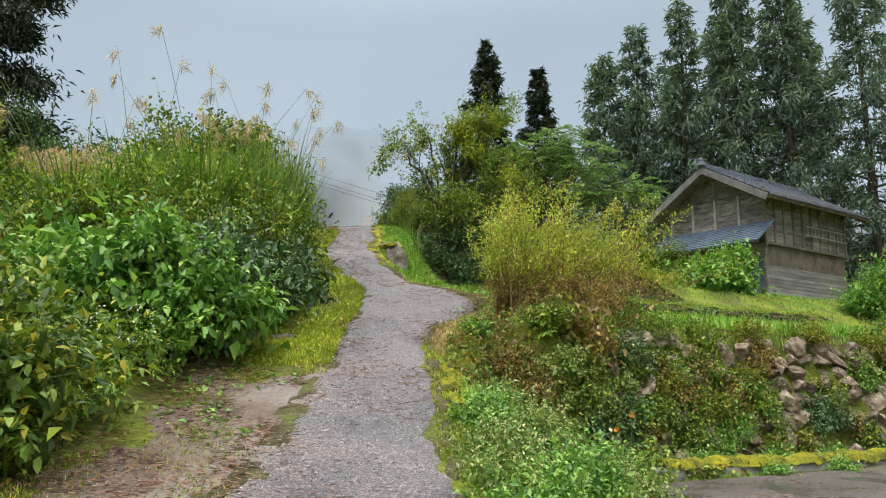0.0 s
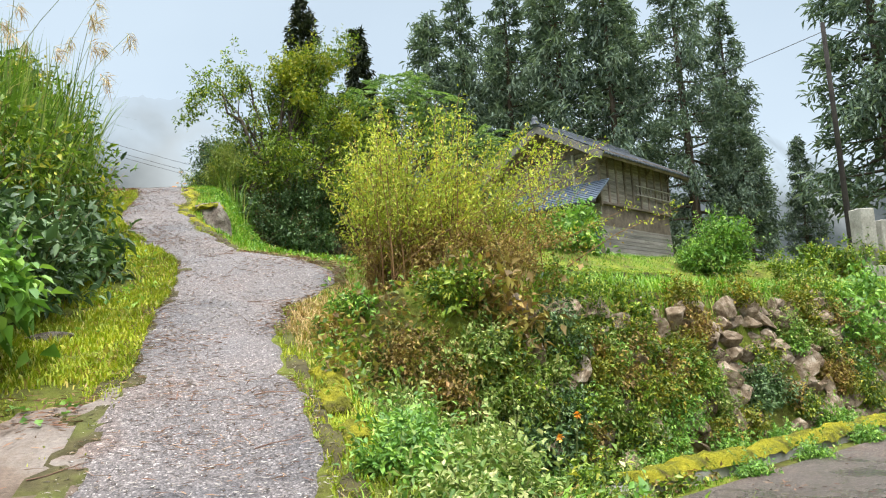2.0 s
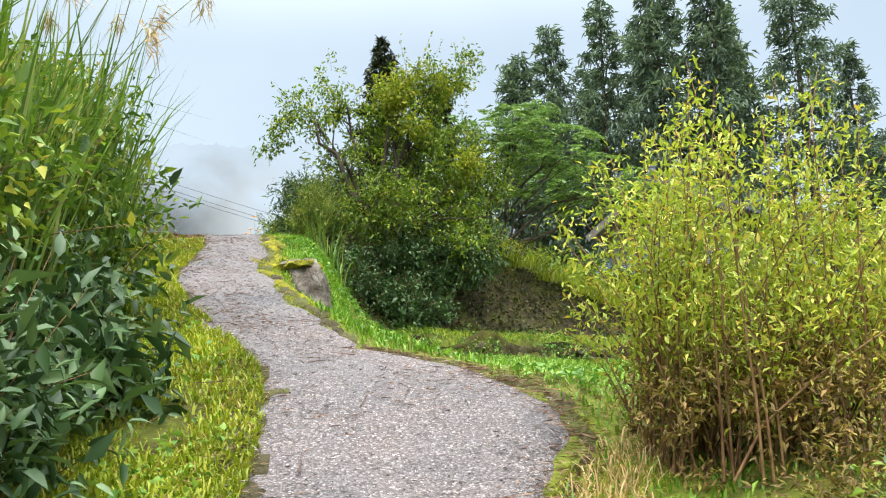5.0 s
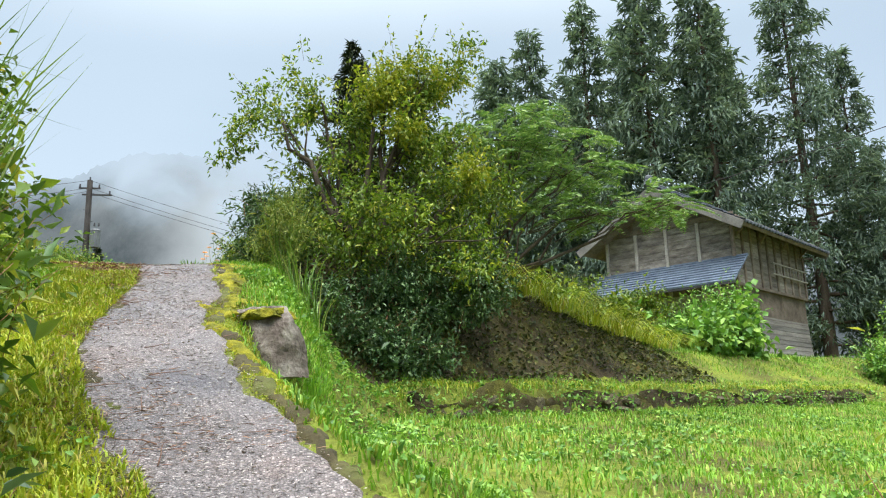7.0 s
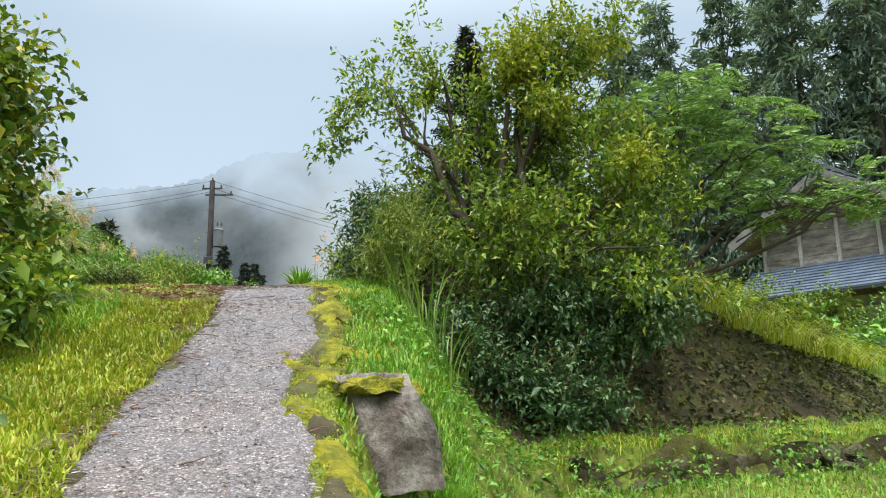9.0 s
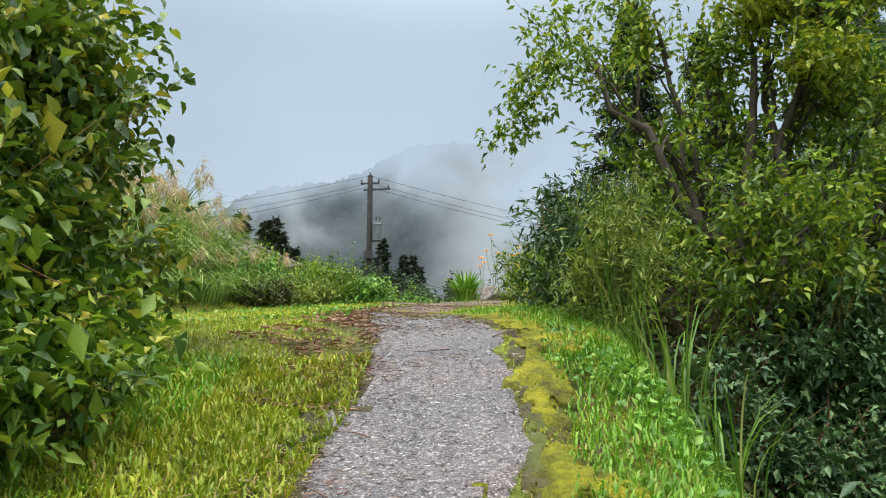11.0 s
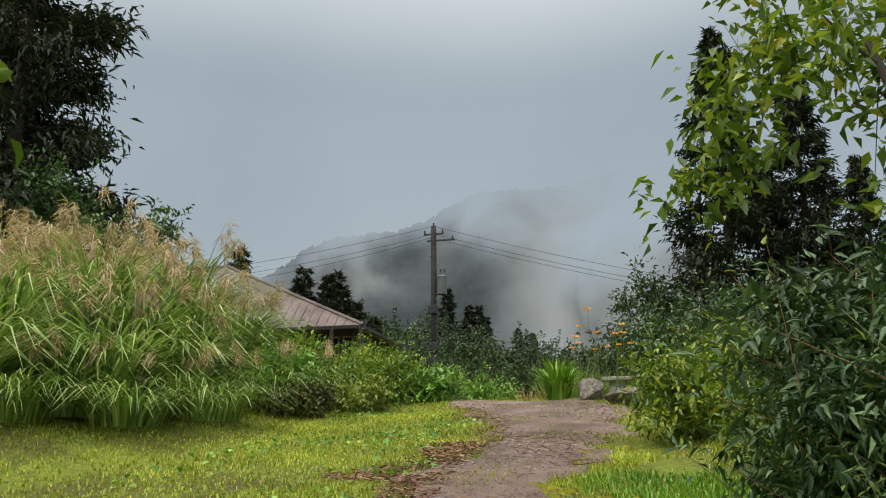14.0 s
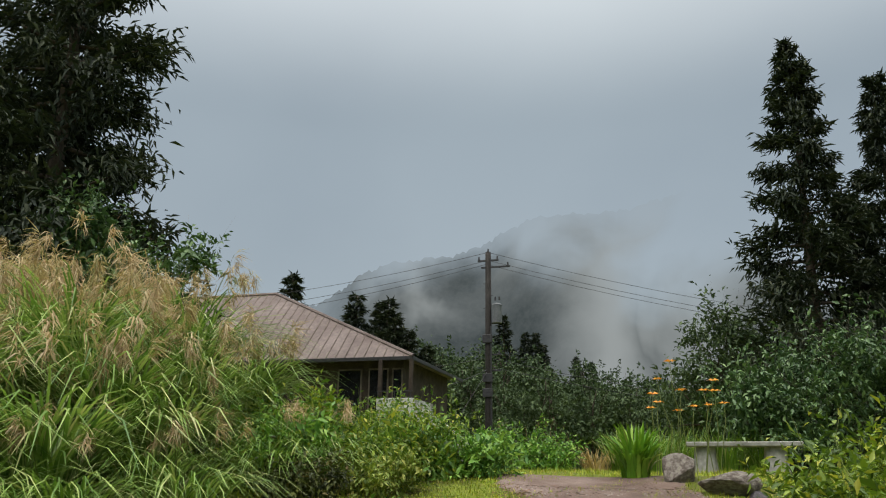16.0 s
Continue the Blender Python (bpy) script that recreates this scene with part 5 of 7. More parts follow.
ladder = thing("ladder", barn.matrix_world.translation, "pale wooden ladder hung flat on the storehouse wall", "ladder")
ladder.location, ladder.rotation_euler = (BX, BY, BZ), (0, 0, radians(BARN_TURN))
for z in (3.05, 3.45):
    part("rail", box_bm([(2.9, -0.16, z, 6.3, -0.1, z + 0.05)], 0.008), "pale_timber", ladder)
rung = box_bm([(0, -0.145, 3.1, 0.035, -0.115, 3.45)], 0.005)
rung_me = bpy.data.meshes.new("rung")
rung.to_mesh(rung_me)
rung.free()
rung_me.materials.append(M["pale_timber"])
for k in range(11):
    put("rung", rung_me, ladder, "", (3.05 + k * 0.31, 0, 0))

# ---- the house beyond the crest ----
HX, HY, HZ = -17.9, 61.6, 7.0
house = thing("house", (HX, HY, HZ), "white two-storey house with a faded brown hipped roof", "house")
house.rotation_euler.z = radians(2)
# local x runs left from the near corner, y away
W_, D_, E_, R_, HIP = 32.0, 12.0, 6.35, 12.0, 12.3
part("wall", box_bm([(-W_ + 0.9, 1.0, -1, -0.9, D_ - 1.0, E_)], 0.02), "dark_timber", house, "dark weathered timber wall")
hip = bmesh.new()
c = [hip.verts.new(p) for p in ((-W_, 0, E_), (0, 0, E_), (0, D_, E_), (-W_, D_, E_), (-W_ + HIP, D_ / 2, R_), (-HIP, D_ / 2, R_))]
for q in ((0, 1, 5, 4), (1, 2, 5), (2, 3, 4, 5), (3, 0, 4)):
    hip.faces.new([c[j] for j in q])
hip.faces.new([c[j] for j in (3, 2, 1, 0)])
house_roof = part("roof", hip, "brown_roof", house, "faded brown sheet roof")
part("eave", box_bm([(-W_, -0.02, E_ - 0.22, 0.02, 0.12, E_ - 0.005)], 0.01), "dark_metal", house)
part("eave", box_bm([(-0.12, 0.12, E_ - 0.22, 0.02, D_, E_ - 0.005)], 0.01), "dark_metal", house)
a_, b_, t_ = Vector((0, 0, E_)), Vector((-HIP, D_ / 2, R_)), Vector((-W_ + HIP, D_ / 2, R_))
part("hip_cap", (lambda v, f: (lambda bm: ([bm.verts.new(p) for p in v], bm.verts.ensure_lookup_table(), [bm.faces.new([bm.verts[j] for j in q]) for q in f], bm)[-1])(bmesh.new()))(*tube_arrays([(np.array([a_, (a_ + b_) / 2, b_]), 0.13, 0.13), (np.array([b_, (b_ + t_) / 2, t_]), 0.13, 0.13)], 6)), "brown_roof", house_roof)
for k in range(1, 52):
    x_ = -W_ + W_ * k / 52
    reach = min(1.0, (x_ + W_) / HIP, -x_ / HIP)
    seam = tube_arrays([(np.array([(x_, 0, E_ + 0.02), (x_, D_ / 4 * reach, E_ + 0.02 + (R_ - E_) / 2 * reach), (x_, D_ / 2 * reach, E_ + 0.02 + (R_ - E_) * reach)]), 0.035, 0.035)], 4)
    put("seam", mesh("seam", *seam, "timber"), house_roof)
# balcony with stained white parapet, posts and openings behind it
balcony = part("balcony", box_bm([(-2.1, -0.25, 2.65, 0.1, -0.1, 3.9), (-0.05, -0.1, 2.65, 0.1, 4.0, 3.9), (-2.1, -0.1, 2.45, 0.1, 4.0, 2.65)], 0.02), "white_wall", house, "stained white balcony parapet")
part("railing", box_bm([(-2.1, -0.22, 4.28, 0.08, -0.16, 4.33)] + [(-2.05 + 0.5 * k, -0.21, 3.9, -2.01 + 0.5 * k, -0.17, 4.3) for k in range(5)], 0.004), "dark_metal", balcony)
for x_ in (-2.1, -0.2):
    part("balcony_post", box_bm([(x_, -0.1, 4.0, x_ + 0.22, 0.12, E_ - 0.2)], 0.01), "dark_timber", house)
for x0, x1 in ((-5.0, -3.6), (-3.0, -1.9), (-1.5, -1.0)):
    wd = part("window", box_bm([(x0, 0.93, 3.3, x1, 1.02, 5.7)], 0.01), "glass", house, "dark window behind the balcony")
    part("window_frame", box_bm([(x0 - 0.08, 0.9, 3.2, x0, 1.04, 5.8), (x1, 0.9, 3.2, x1 + 0.08, 1.04, 5.8), (x0, 0.9, 5.7, x1, 1.04, 5.8)], 0.006), "timber", wd)
stair = bmesh.new()
for k in range(14):
    g_ = bmesh.ops.create_cube(stair, size=1.0)["verts"]
    bmesh.ops.scale(stair, vec=(0.42, 1.1, 0.22), verts=g_)
    bmesh.ops.translate(stair, vec=(0.4 + 0.3 * k, 1.2, 2.3 - 0.2 * k), verts=g_)
part("staircase", stair, "concrete", house, "grey concrete stair beside the house")
sw = part("stair_wall", box_bm([(0, -0.06, -0.55, 5.2, 0.06, 0.6)], 0.02), "white_wall", house, "stained white sloping stair wall", (0.2, 0.5, 2.9))
sw.rotation_euler.y = radians(34)

# ---- utility poles and wires ----
PX, PY, PB, PT = -18.15, 80.56, 6.5, 24.9
pole = thing("utility_pole", (PX, PY, PB), "dark utility pole with transformer, crossarms and cables", "utility pole")
put("pole", smooth(mesh("pole", *tube_arrays([(np.array([(0, 0, 0), (0, 0, 9), (0, 0, PT - PB)]), 0.33, 0.24)], 12), "pole")), pole)
part("transformer", (lambda bm: (bmesh.ops.create_cone(bm, cap_ends=True, segments=16, radius1=0.42, radius2=0.42, depth=1.5), bmesh.ops.create_cone(bm, cap_ends=True, segments=16, radius1=0.45, radius2=0.3, depth=0.15, matrix=Matrix.Translation((0, 0, 0.82))), bm)[-1])(bmesh.new()), "grey_metal", pole, "grey cylindrical transformer", (0.75, -0.1, 13.0))
for z in (12.2, 13.7):
    part("bracket", box_bm([(0.1, -0.12, z, 1.0, 0.0, z + 0.1)], 0.01), "dark_metal", pole)
for z, x0, x1 in ((17.6, -0.9, 0.9), (17.0, -0.6, 1.9), (9.6, -0.3, 1.1), (8.3, -0.4, 1.0)):
    part("crossarm", box_bm([(x0, -0.08, z, x1, 0.04, z + 0.14)], 0.01), "dark_metal", pole)
for z, x_ in ((17.74, -0.8), (17.74, 0.8), (17.14, 1.7), (18.4, 0), (9.74, 0.9), (14.2, 0.6), (14.2, 0.95)):
    ins = bmesh.new()
    bmesh.ops.create_cone(ins, cap_ends=True, segments=8, radius1=0.09, radius2=0.06, depth=0.3)
    part("insulator", ins, "dark_metal", pole, "", (x_, 0, z + 0.15))
for z in (6.2, 7.4, 10.6):
    part("junction_box", box_bm([(-0.42, -0.4, z, 0.38, -0.15, z + 0.7)], 0.03), "dark_metal", pole)
part("cable_pipe", box_bm([(0.2, -0.28, 0.5, 0.32, -0.16, 12.0)], 0.02), "dark_metal", pole)
for k in range(14):
    part("step_bolt", box_bm([(-0.42 if k % 2 else 0.2, -0.02, 2 + k * 1.05, -0.2 if k % 2 else 0.42, 0.02, 2.04 + k * 1.05)]), "dark_metal", pole)


def wire(a, b, sag, r=0.019):
    a, b = np.array(a, float), np.array(b, float)
    s = np.linspace(0, 1, 22)[:, None]
    p = a + (b - a) * s
    p[:, 2] -= (4 * sag * s * (1 - s))[:, 0]
    ob = new("power_line", mesh("power_line", *tube_arrays([(p, r, r)], 4), "dark_metal"))
    return tagged(ob, "thin dark power line strung from the utility pole", "cable", "power lines")


wire((PX, PY, PT), (-75, 74, 21.5), 2.2)
wire((PX, PY, 24.2), (-75, 74, 20.8), 2.4)
wire((PX, PY, 23.9), (-75, 75, 20.3), 2.6)
wire((PX, PY, PT), (52, 120, 22.0), 3.0)
wire((PX, PY, 24.2), (52, 120, 21.0), 3.0)
wire((PX, PY, 23.8), (52, 120, 20.4), 3.0)
wire((PX, PY, 15.9), (52, 120, 14.0), 3.0)
wire((PX, PY, 15.9), (-75, 74, 15.5), 2.2)
wire((PX, PY, 15.2), (52, 120, 13.2), 3.0)
wire((PX, PY, 15.0), (-22.5, 63, 11.0), 0.6, 0.025)
wire((PX, PY, 15.0), (-21.0, 74, 7.2), 0.0, 0.025)

pole2 = thing("utility_pole", (22.0, 28.1, 4.2), "slim dark leaning utility pole at the edge of the terrace", "utility pole")
put("pole", smooth(mesh("pole", *tube_arrays([(np.array([(0, 0, 0), (-0.4, -0.45, 4.5), (-0.8, -0.9, 9.15)]), 0.12, 0.085)], 10), "pole")), pole2)
wire((21.2, 27.2, 13.0), (6.0, 60, 15.0), 1.2, 0.015)
wire((21.2, 27.2, 13.2), (60, 33, 16.0), 1.2, 0.015)
for x, y, w, h in ((20.9, 26.2, 0.6, 2.1), (22.1, 26.6, 0.65, 1.7), (23.2, 26.4, 0.5, 1.4)):
    z = gz(x, y)
    st = thing("memorial_stone", (x, y, z), "upright pale grey stone block on a stepped base", "stone", "grey stone blocks")
    part("base", box_bm([(-w, -w, -0.2, w, w, 0.35)], 0.03), "concrete", st)
    part("block", box_bm([(-w / 2, -w / 2, 0.35, w / 2, w / 2, 0.35 + h)], 0.03), "concrete", st)

# ---- boulders, bench ----


def boulder(x, y, z, sx, sy, sz, seed, mat, label, moss=True, turn=0):
    ob = thing("boulder", (x, y, z), label, "rock")
    me = rock_mesh("rock", seed, mat)
    r_ = put("rock", me, ob)
    r_.scale, r_.rotation_euler.z = (sx, sy, sz), radians(turn)
    if moss:
        cap = rock_mesh("moss_cap", seed, "moss")
        m_ = put("moss_cap", cap, ob, "yellow-green moss cap")
        m_.scale, m_.location, m_.rotation_euler.z = (sx * 0.93, sy * 0.95, sz * 0.55), (-0.04, 0.05, sz * 0.36), radians(turn)
    return ob


block = thing("boulder", (-1.06, 16.0, 3.92), "square-edged grey-brown boulder capped with moss beside the path", "rock")
block.rotation_euler.z = radians(24)
cr = random.Random(19)
chips = [(Vector((cr.gauss(0, 1), cr.gauss(0, 1), abs(cr.gauss(0, 0.8)))).normalized(), cr.uniform(0.46, 0.56)) for _ in range(12)]
for nm, mt, top in (("rock", "rock", 0), ("moss_cap", "moss", 1)):
    bm = bmesh.new()
    bmesh.ops.create_cube(bm, size=1.0)
    bmesh.ops.subdivide_edges(bm, edges=bm.edges[:], cuts=15, use_grid_fill=True)
    for v in bm.verts:
        p = v.co.copy()
        for d, h in chips:
            p -= d * max(0.0, p.dot(d) - h)
        w_ = Vector((p.x * (0.42 - 0.06 * p.z), p.y * (0.68 - 0.1 * p.z), p.z * 0.58))
        w_ += Vector((noise.noise(p * 2.4), noise.noise(p * 2.4 + Vector((7, 0, 0))), noise.noise(p * 2.2 + Vector((0, 9, 0))))) * 0.035
        w_ += Vector((noise.noise(p * 9), noise.noise(p * 9 + Vector((5, 0, 0))), noise.noise(p * 9 + Vector((0, 5, 0))))) * 0.014
        if top:
            w_ = Vector((w_.x * 0.86 - 0.04, w_.y * 0.9 + 0.04, 0.235 + w_.z * 0.14 + 0.035 * noise.noise(p * 5 + Vector((3, 3, 0)))))
        v.co = w_
    part(nm, bm, mt, block, "yellow-green moss cap" if top else "", (0, 0, 0.1))
boulder(-1.95, 9.35, gz(-1.95, 9.35), 0.25, 0.17, 0.09, 9, "rock", "flat grey stone in the verge", False)
BENX, BENY = -1.85, 31.4
bz = gz(BENX, BENY)
bench = thing("bench", (BENX, BENY, bz), "weathered stone bench with a long slab seat", "bench")
bench.rotation_euler.z = radians(-6)
part("seat", box_bm([(-0.8, -0.2, 0.37, 0.8, 0.2, 0.44)], 0.012), "concrete", bench, "pale stone slab")
for x_ in (-0.55, 0.42):
    lg = bmesh.new()
    bmesh.ops.create_cone(lg, cap_ends=True, segments=14, radius1=0.19, radius2=0.15, depth=0.42)
    for v_ in lg.verts:
        v_.co.y *= 0.75
    part("leg", lg, "concrete", bench, "", (x_, 0, 0.16))
boulder(-2.25, 27.9, gz(-2.25, 27.9) + 0.1, 0.36, 0.26, 0.22, 21, "rock", "rounded brown boulder in the grass by the bench", False)
boulder(-2.75, 28.7, gz(-2.75, 28.7) + 0.1, 0.26, 0.22, 0.3, 24, "rock", "brown boulder beside the lily clump", False)
boulder(-1.55, 27.2, gz(-1.55, 27.2) + 0.08, 0.24, 0.2, 0.2, 28, "darkrock", "dark purple-grey boulder in the grass", False)
boulder(-1.95, 27.75, gz(-1.95, 27.75), 0.12, 0.1, 0.1, 29, "darkrock", "small dark stone in the grass", False)

# ---- long grasses, lilies, weeds ----


def spread(x0, x1, y0, y1, n):
    return np.stack([rng.uniform(x0, x1, n), rng.uniform(y0, y1, n)], axis=1)


def tuft(name, x, y, n, height, width, label, category="grass", mat="blade", radius=0.12, bend=(0.5, 1.1), plumes=0, plume_up=1.25, group="", steps=5, dry=0, plume_size=1.0):
    z = gz(x, y)
    ob = thing(name, (x, y, z), label, category, group)
    a = rng.random(n) * 6.283
    q = np.sqrt(rng.random(n)) * radius
    root = np.stack([q * np.cos(a), q * np.sin(a), np.full(n, -0.04)], 1)
    lean = np.stack([np.cos(a), np.sin(a)], 1) + rng.normal(0, 0.4, (n, 2))
    h = height * rng.uniform(0.55, 1.1, n)
    put("leaf_tuft", mesh("leaf_tuft", *blade_arrays(root, lean, h, width, rng.uniform(*bend, n), steps), mat), ob)
    if plumes:
        st, pos, way, ln = [], [], [], []
        for _ in range(plumes):
            a_ = rng.random() * 6.283
            o = np.array([math.cos(a_), math.sin(a_), 0.0])
            hh = height * plume_up * rng.uniform(0.8, 1.1)
            s = np.linspace(0, 1, 7)[:, None]
            p = o * radius * 0.5 + o * hh * rng.uniform(0.1, 0.45) * s ** 2 + np.array([0, 0, hh]) * s
            st.append((p, 0.006, 0.003))
            tip, drift = p[-1], o * 0.6 + rng.normal(0, 0.3, 3)
            k_ = 34
            u = rng.random((k_, 1))
            pos.append(tip - np.array([0, 0, 0.16]) * u * plume_size + rng.normal(0, 0.01, (k_, 3)))
            w_ = drift * 0.8 + rng.normal(0, 0.35, (k_, 3))
            w_[:, 2] -= 0.25
            way.append(w_)
            ln.append(rng.uniform(0.12, 0.26, k_) * plume_size)
        ln = np.concatenate(ln)
        put("stalk_bundle", mesh("stalk_bundle", *tube_arrays(st, 4), "stalk"), ob)
        put("plume_head", mesh("plume_head", *leaf_arrays(np.concatenate(pos), np.concatenate(way), ln, 0.012 * plume_size, 0.1, 0.45), "plume"), ob, "silky tan seed plumes")
    return ob


for x, y, h in ((-4.3, 10.8, 1.8), (-3.6, 11.4, 2.0), (-3.1, 12.0, 1.9), (-2.8, 12.9, 1.8), (-4.9, 10.2, 1.7), (-3.9, 12.4, 1.9), (-2.75, 11.2, 1.5)):
    tuft("pampas_grass", x, y, 330, h * 1.4, 0.026, "tall silver grass with feathery plumes rising from the hedge", radius=0.45, bend=(0.1, 0.4) if x > -3.3 else (0.3, 0.85), plumes=6, plume_up=1.15, group="tall silver grass", plume_size=0.85)
GRASS_MOUND = [(-8.0, 24.6, 1.3), (-8.6, 26.0, 1.5), (-8.5, 27.4, 1.2), (-8.0, 26.2, 1.1), (-9.6, 24.8, 1.6), (-9.7, 26.6, 1.7), (-9.4, 28.4, 1.6), (-8.6, 28.8, 1.0), (-10.8, 27.0, 1.7), (-10.6, 25.2, 1.7), (-10.4, 29.2, 1.6), (-11.8, 28.5, 1.7), (-11.8, 26.0, 1.7), (-8.9, 23.4, 1.4)]
for x, y, h in GRASS_MOUND:
    tuft("silver_grass", x, y, 330, h * 1.3, 0.032, "arching silver grass clump with tan seed plumes", mat="silver", radius=0.4, bend=(0.6, 1.5), plumes=15, plume_up=0.85, group="silver grass bank", plume_size=1.1)
for x, y in ((-7.0, 25.2), (-7.4, 24.2), (-8.2, 23.4), (-9.3, 22.6), (-7.1, 26.8), (-6.9, 27.6), (-8.0, 24.0), (-9.9, 23.4), (-10.8, 23.6), (-7.5, 25.4)):
    tuft("silver_grass", x, y, 240, 0.95, 0.02, "low arching silver grass at the foot of the bank", mat="silver", radius=0.4, bend=(0.9, 1.6), plumes=7, plume_up=0.9, group="silver grass bank", plume_size=0.8)
for x, y, h in ((-12.6, 27.5, 2.6), (-13.4, 29.0, 2.7), (-12.2, 29.8, 2.5), (-14.0, 27.0, 2.6)):
    tuft("silver_grass", x, y, 260, h * 0.8, 0.02, "silver grass with dense tan plumes", radius=0.6, bend=(0.3, 0.9), plumes=46, plume_up=1.15, group="silver grass bank", plume_size=1.7)
for x, y, h in ((-0.95, 19.5, 1.5), (-0.75, 18.6, 1.1), (-0.6, 17.9, 0.8)):
    tuft("reed_clump", x, y, 34, h, 0.014, "tall reedy grass beside the tree", radius=0.2, bend=(0.15, 0.8))
for x, y in ((3.2, 22.4), (4.0, 22.9), (4.8, 23.5), (5.6, 24.0), (6.3, 24.7), (2.6, 22.1), (4.4, 23.9), (5.3, 24.8), (7.0, 25.2)):
    tuft("bank_grass", x, y, 260, 0.75, 0.014, "long yellow-green grass falling over the mossy bank", mat="verge", radius=0.55, bend=(0.9, 2.0), group="bank grass")
for x, y in ((-1.0, 15.38), (-0.78, 15.55), (-0.68, 15.85), (-0.9, 15.15), (-0.7, 16.2)):
    tuft("verge_tuft", x, y, 130, 0.28, 0.007, "fresh green grass tuft round the boulder", mat="grass", radius=0.16, bend=(0.3, 1.1), group="grass round the boulder", steps=3)
tuft("pampas_grass", 9.6, 28.2, 160, 1.6, 0.03, "upright grey-green grass before the storehouse", radius=0.25, bend=(0.2, 0.6))
tuft("lily_clump", -3.25, 29.1, 170, 0.85, 0.05, "bright green strap-leaved lily clump at the path end", "plant", "grass", 0.16, (0.25, 0.8))
tuft("strap_leaf_plant", -5.7, 28.6, 26, 0.8, 0.05, "young green strap-leaved plant among weeds", "plant", "grass", 0.08, (0.1, 0.5))
tuft("strap_leaf_plant", 1.05, 6.75, 22, 0.55, 0.06, "green strap-leaved plant below the path edge", "plant", "grass", 0.06, (0.4, 1.0))
tuft("strap_leaf_plant", 0.75, 8.2, 24, 0.6, 0.025, "arching narrow-leaved plant on the bank", "plant", "blade", 0.06, (0.7, 1.3))
for x, y in ((-2.1, 34.4), (-1.4, 34.8), (-2.9, 33.9), (-3.3, 32.8), (-3.8, 34.2), (-2.6, 35.0)):
    tuft("reed_clump", x, y, 220, 1.15, 0.02, "grey-green grass behind the bench", radius=0.35, bend=(0.3, 0.9))
tuft("dry_grass_clump", -4.3, 34.0, 160, 0.8, 0.012, "dry tan grass clump on the plateau", mat="dry", radius=0.25, bend=(0.5, 1.2))
tuft("dry_grass_clump", 8.2, 13.6, 200, 0.5, 0.012, "dry tan grass on the terrace edge", mat="dry", radius=0.35, bend=(0.5, 1.2))

lilies = thing("orange_lilies", (-2.7, 30.2, gz(-2.7, 30.2)), "orange lilies on tall thin stems behind the clump", "flower")
st, pos = [], []
for k in range(13):
    x_, y_ = rng.normal(0, 0.4), rng.normal(0, 0.25)
    h = rng.uniform(0.8, 1.55)
    st.append((bent((x_, y_, -0.05), (x_ + rng.normal(0, 0.12), y_ + rng.normal(0, 0.1), h), 0.05, 5), 0.007, 0.004))
    pos.append(st[-1][0][-1])
for q in st:
    put("stem", mesh("stem", *tube_arrays([q], 4), "stalk"), lilies)
for p in pos:
    a = np.linspace(0, 6.283, 6, endpoint=False)
    way = np.stack([np.cos(a), np.sin(a), np.full(6, 0.35)], 1)
    put("flower", mesh("flower", *leaf_arrays(np.zeros((6, 3)), way, 0.085, 0.04, 0.2, 0.35), "orange"), lilies, "orange petals", p)

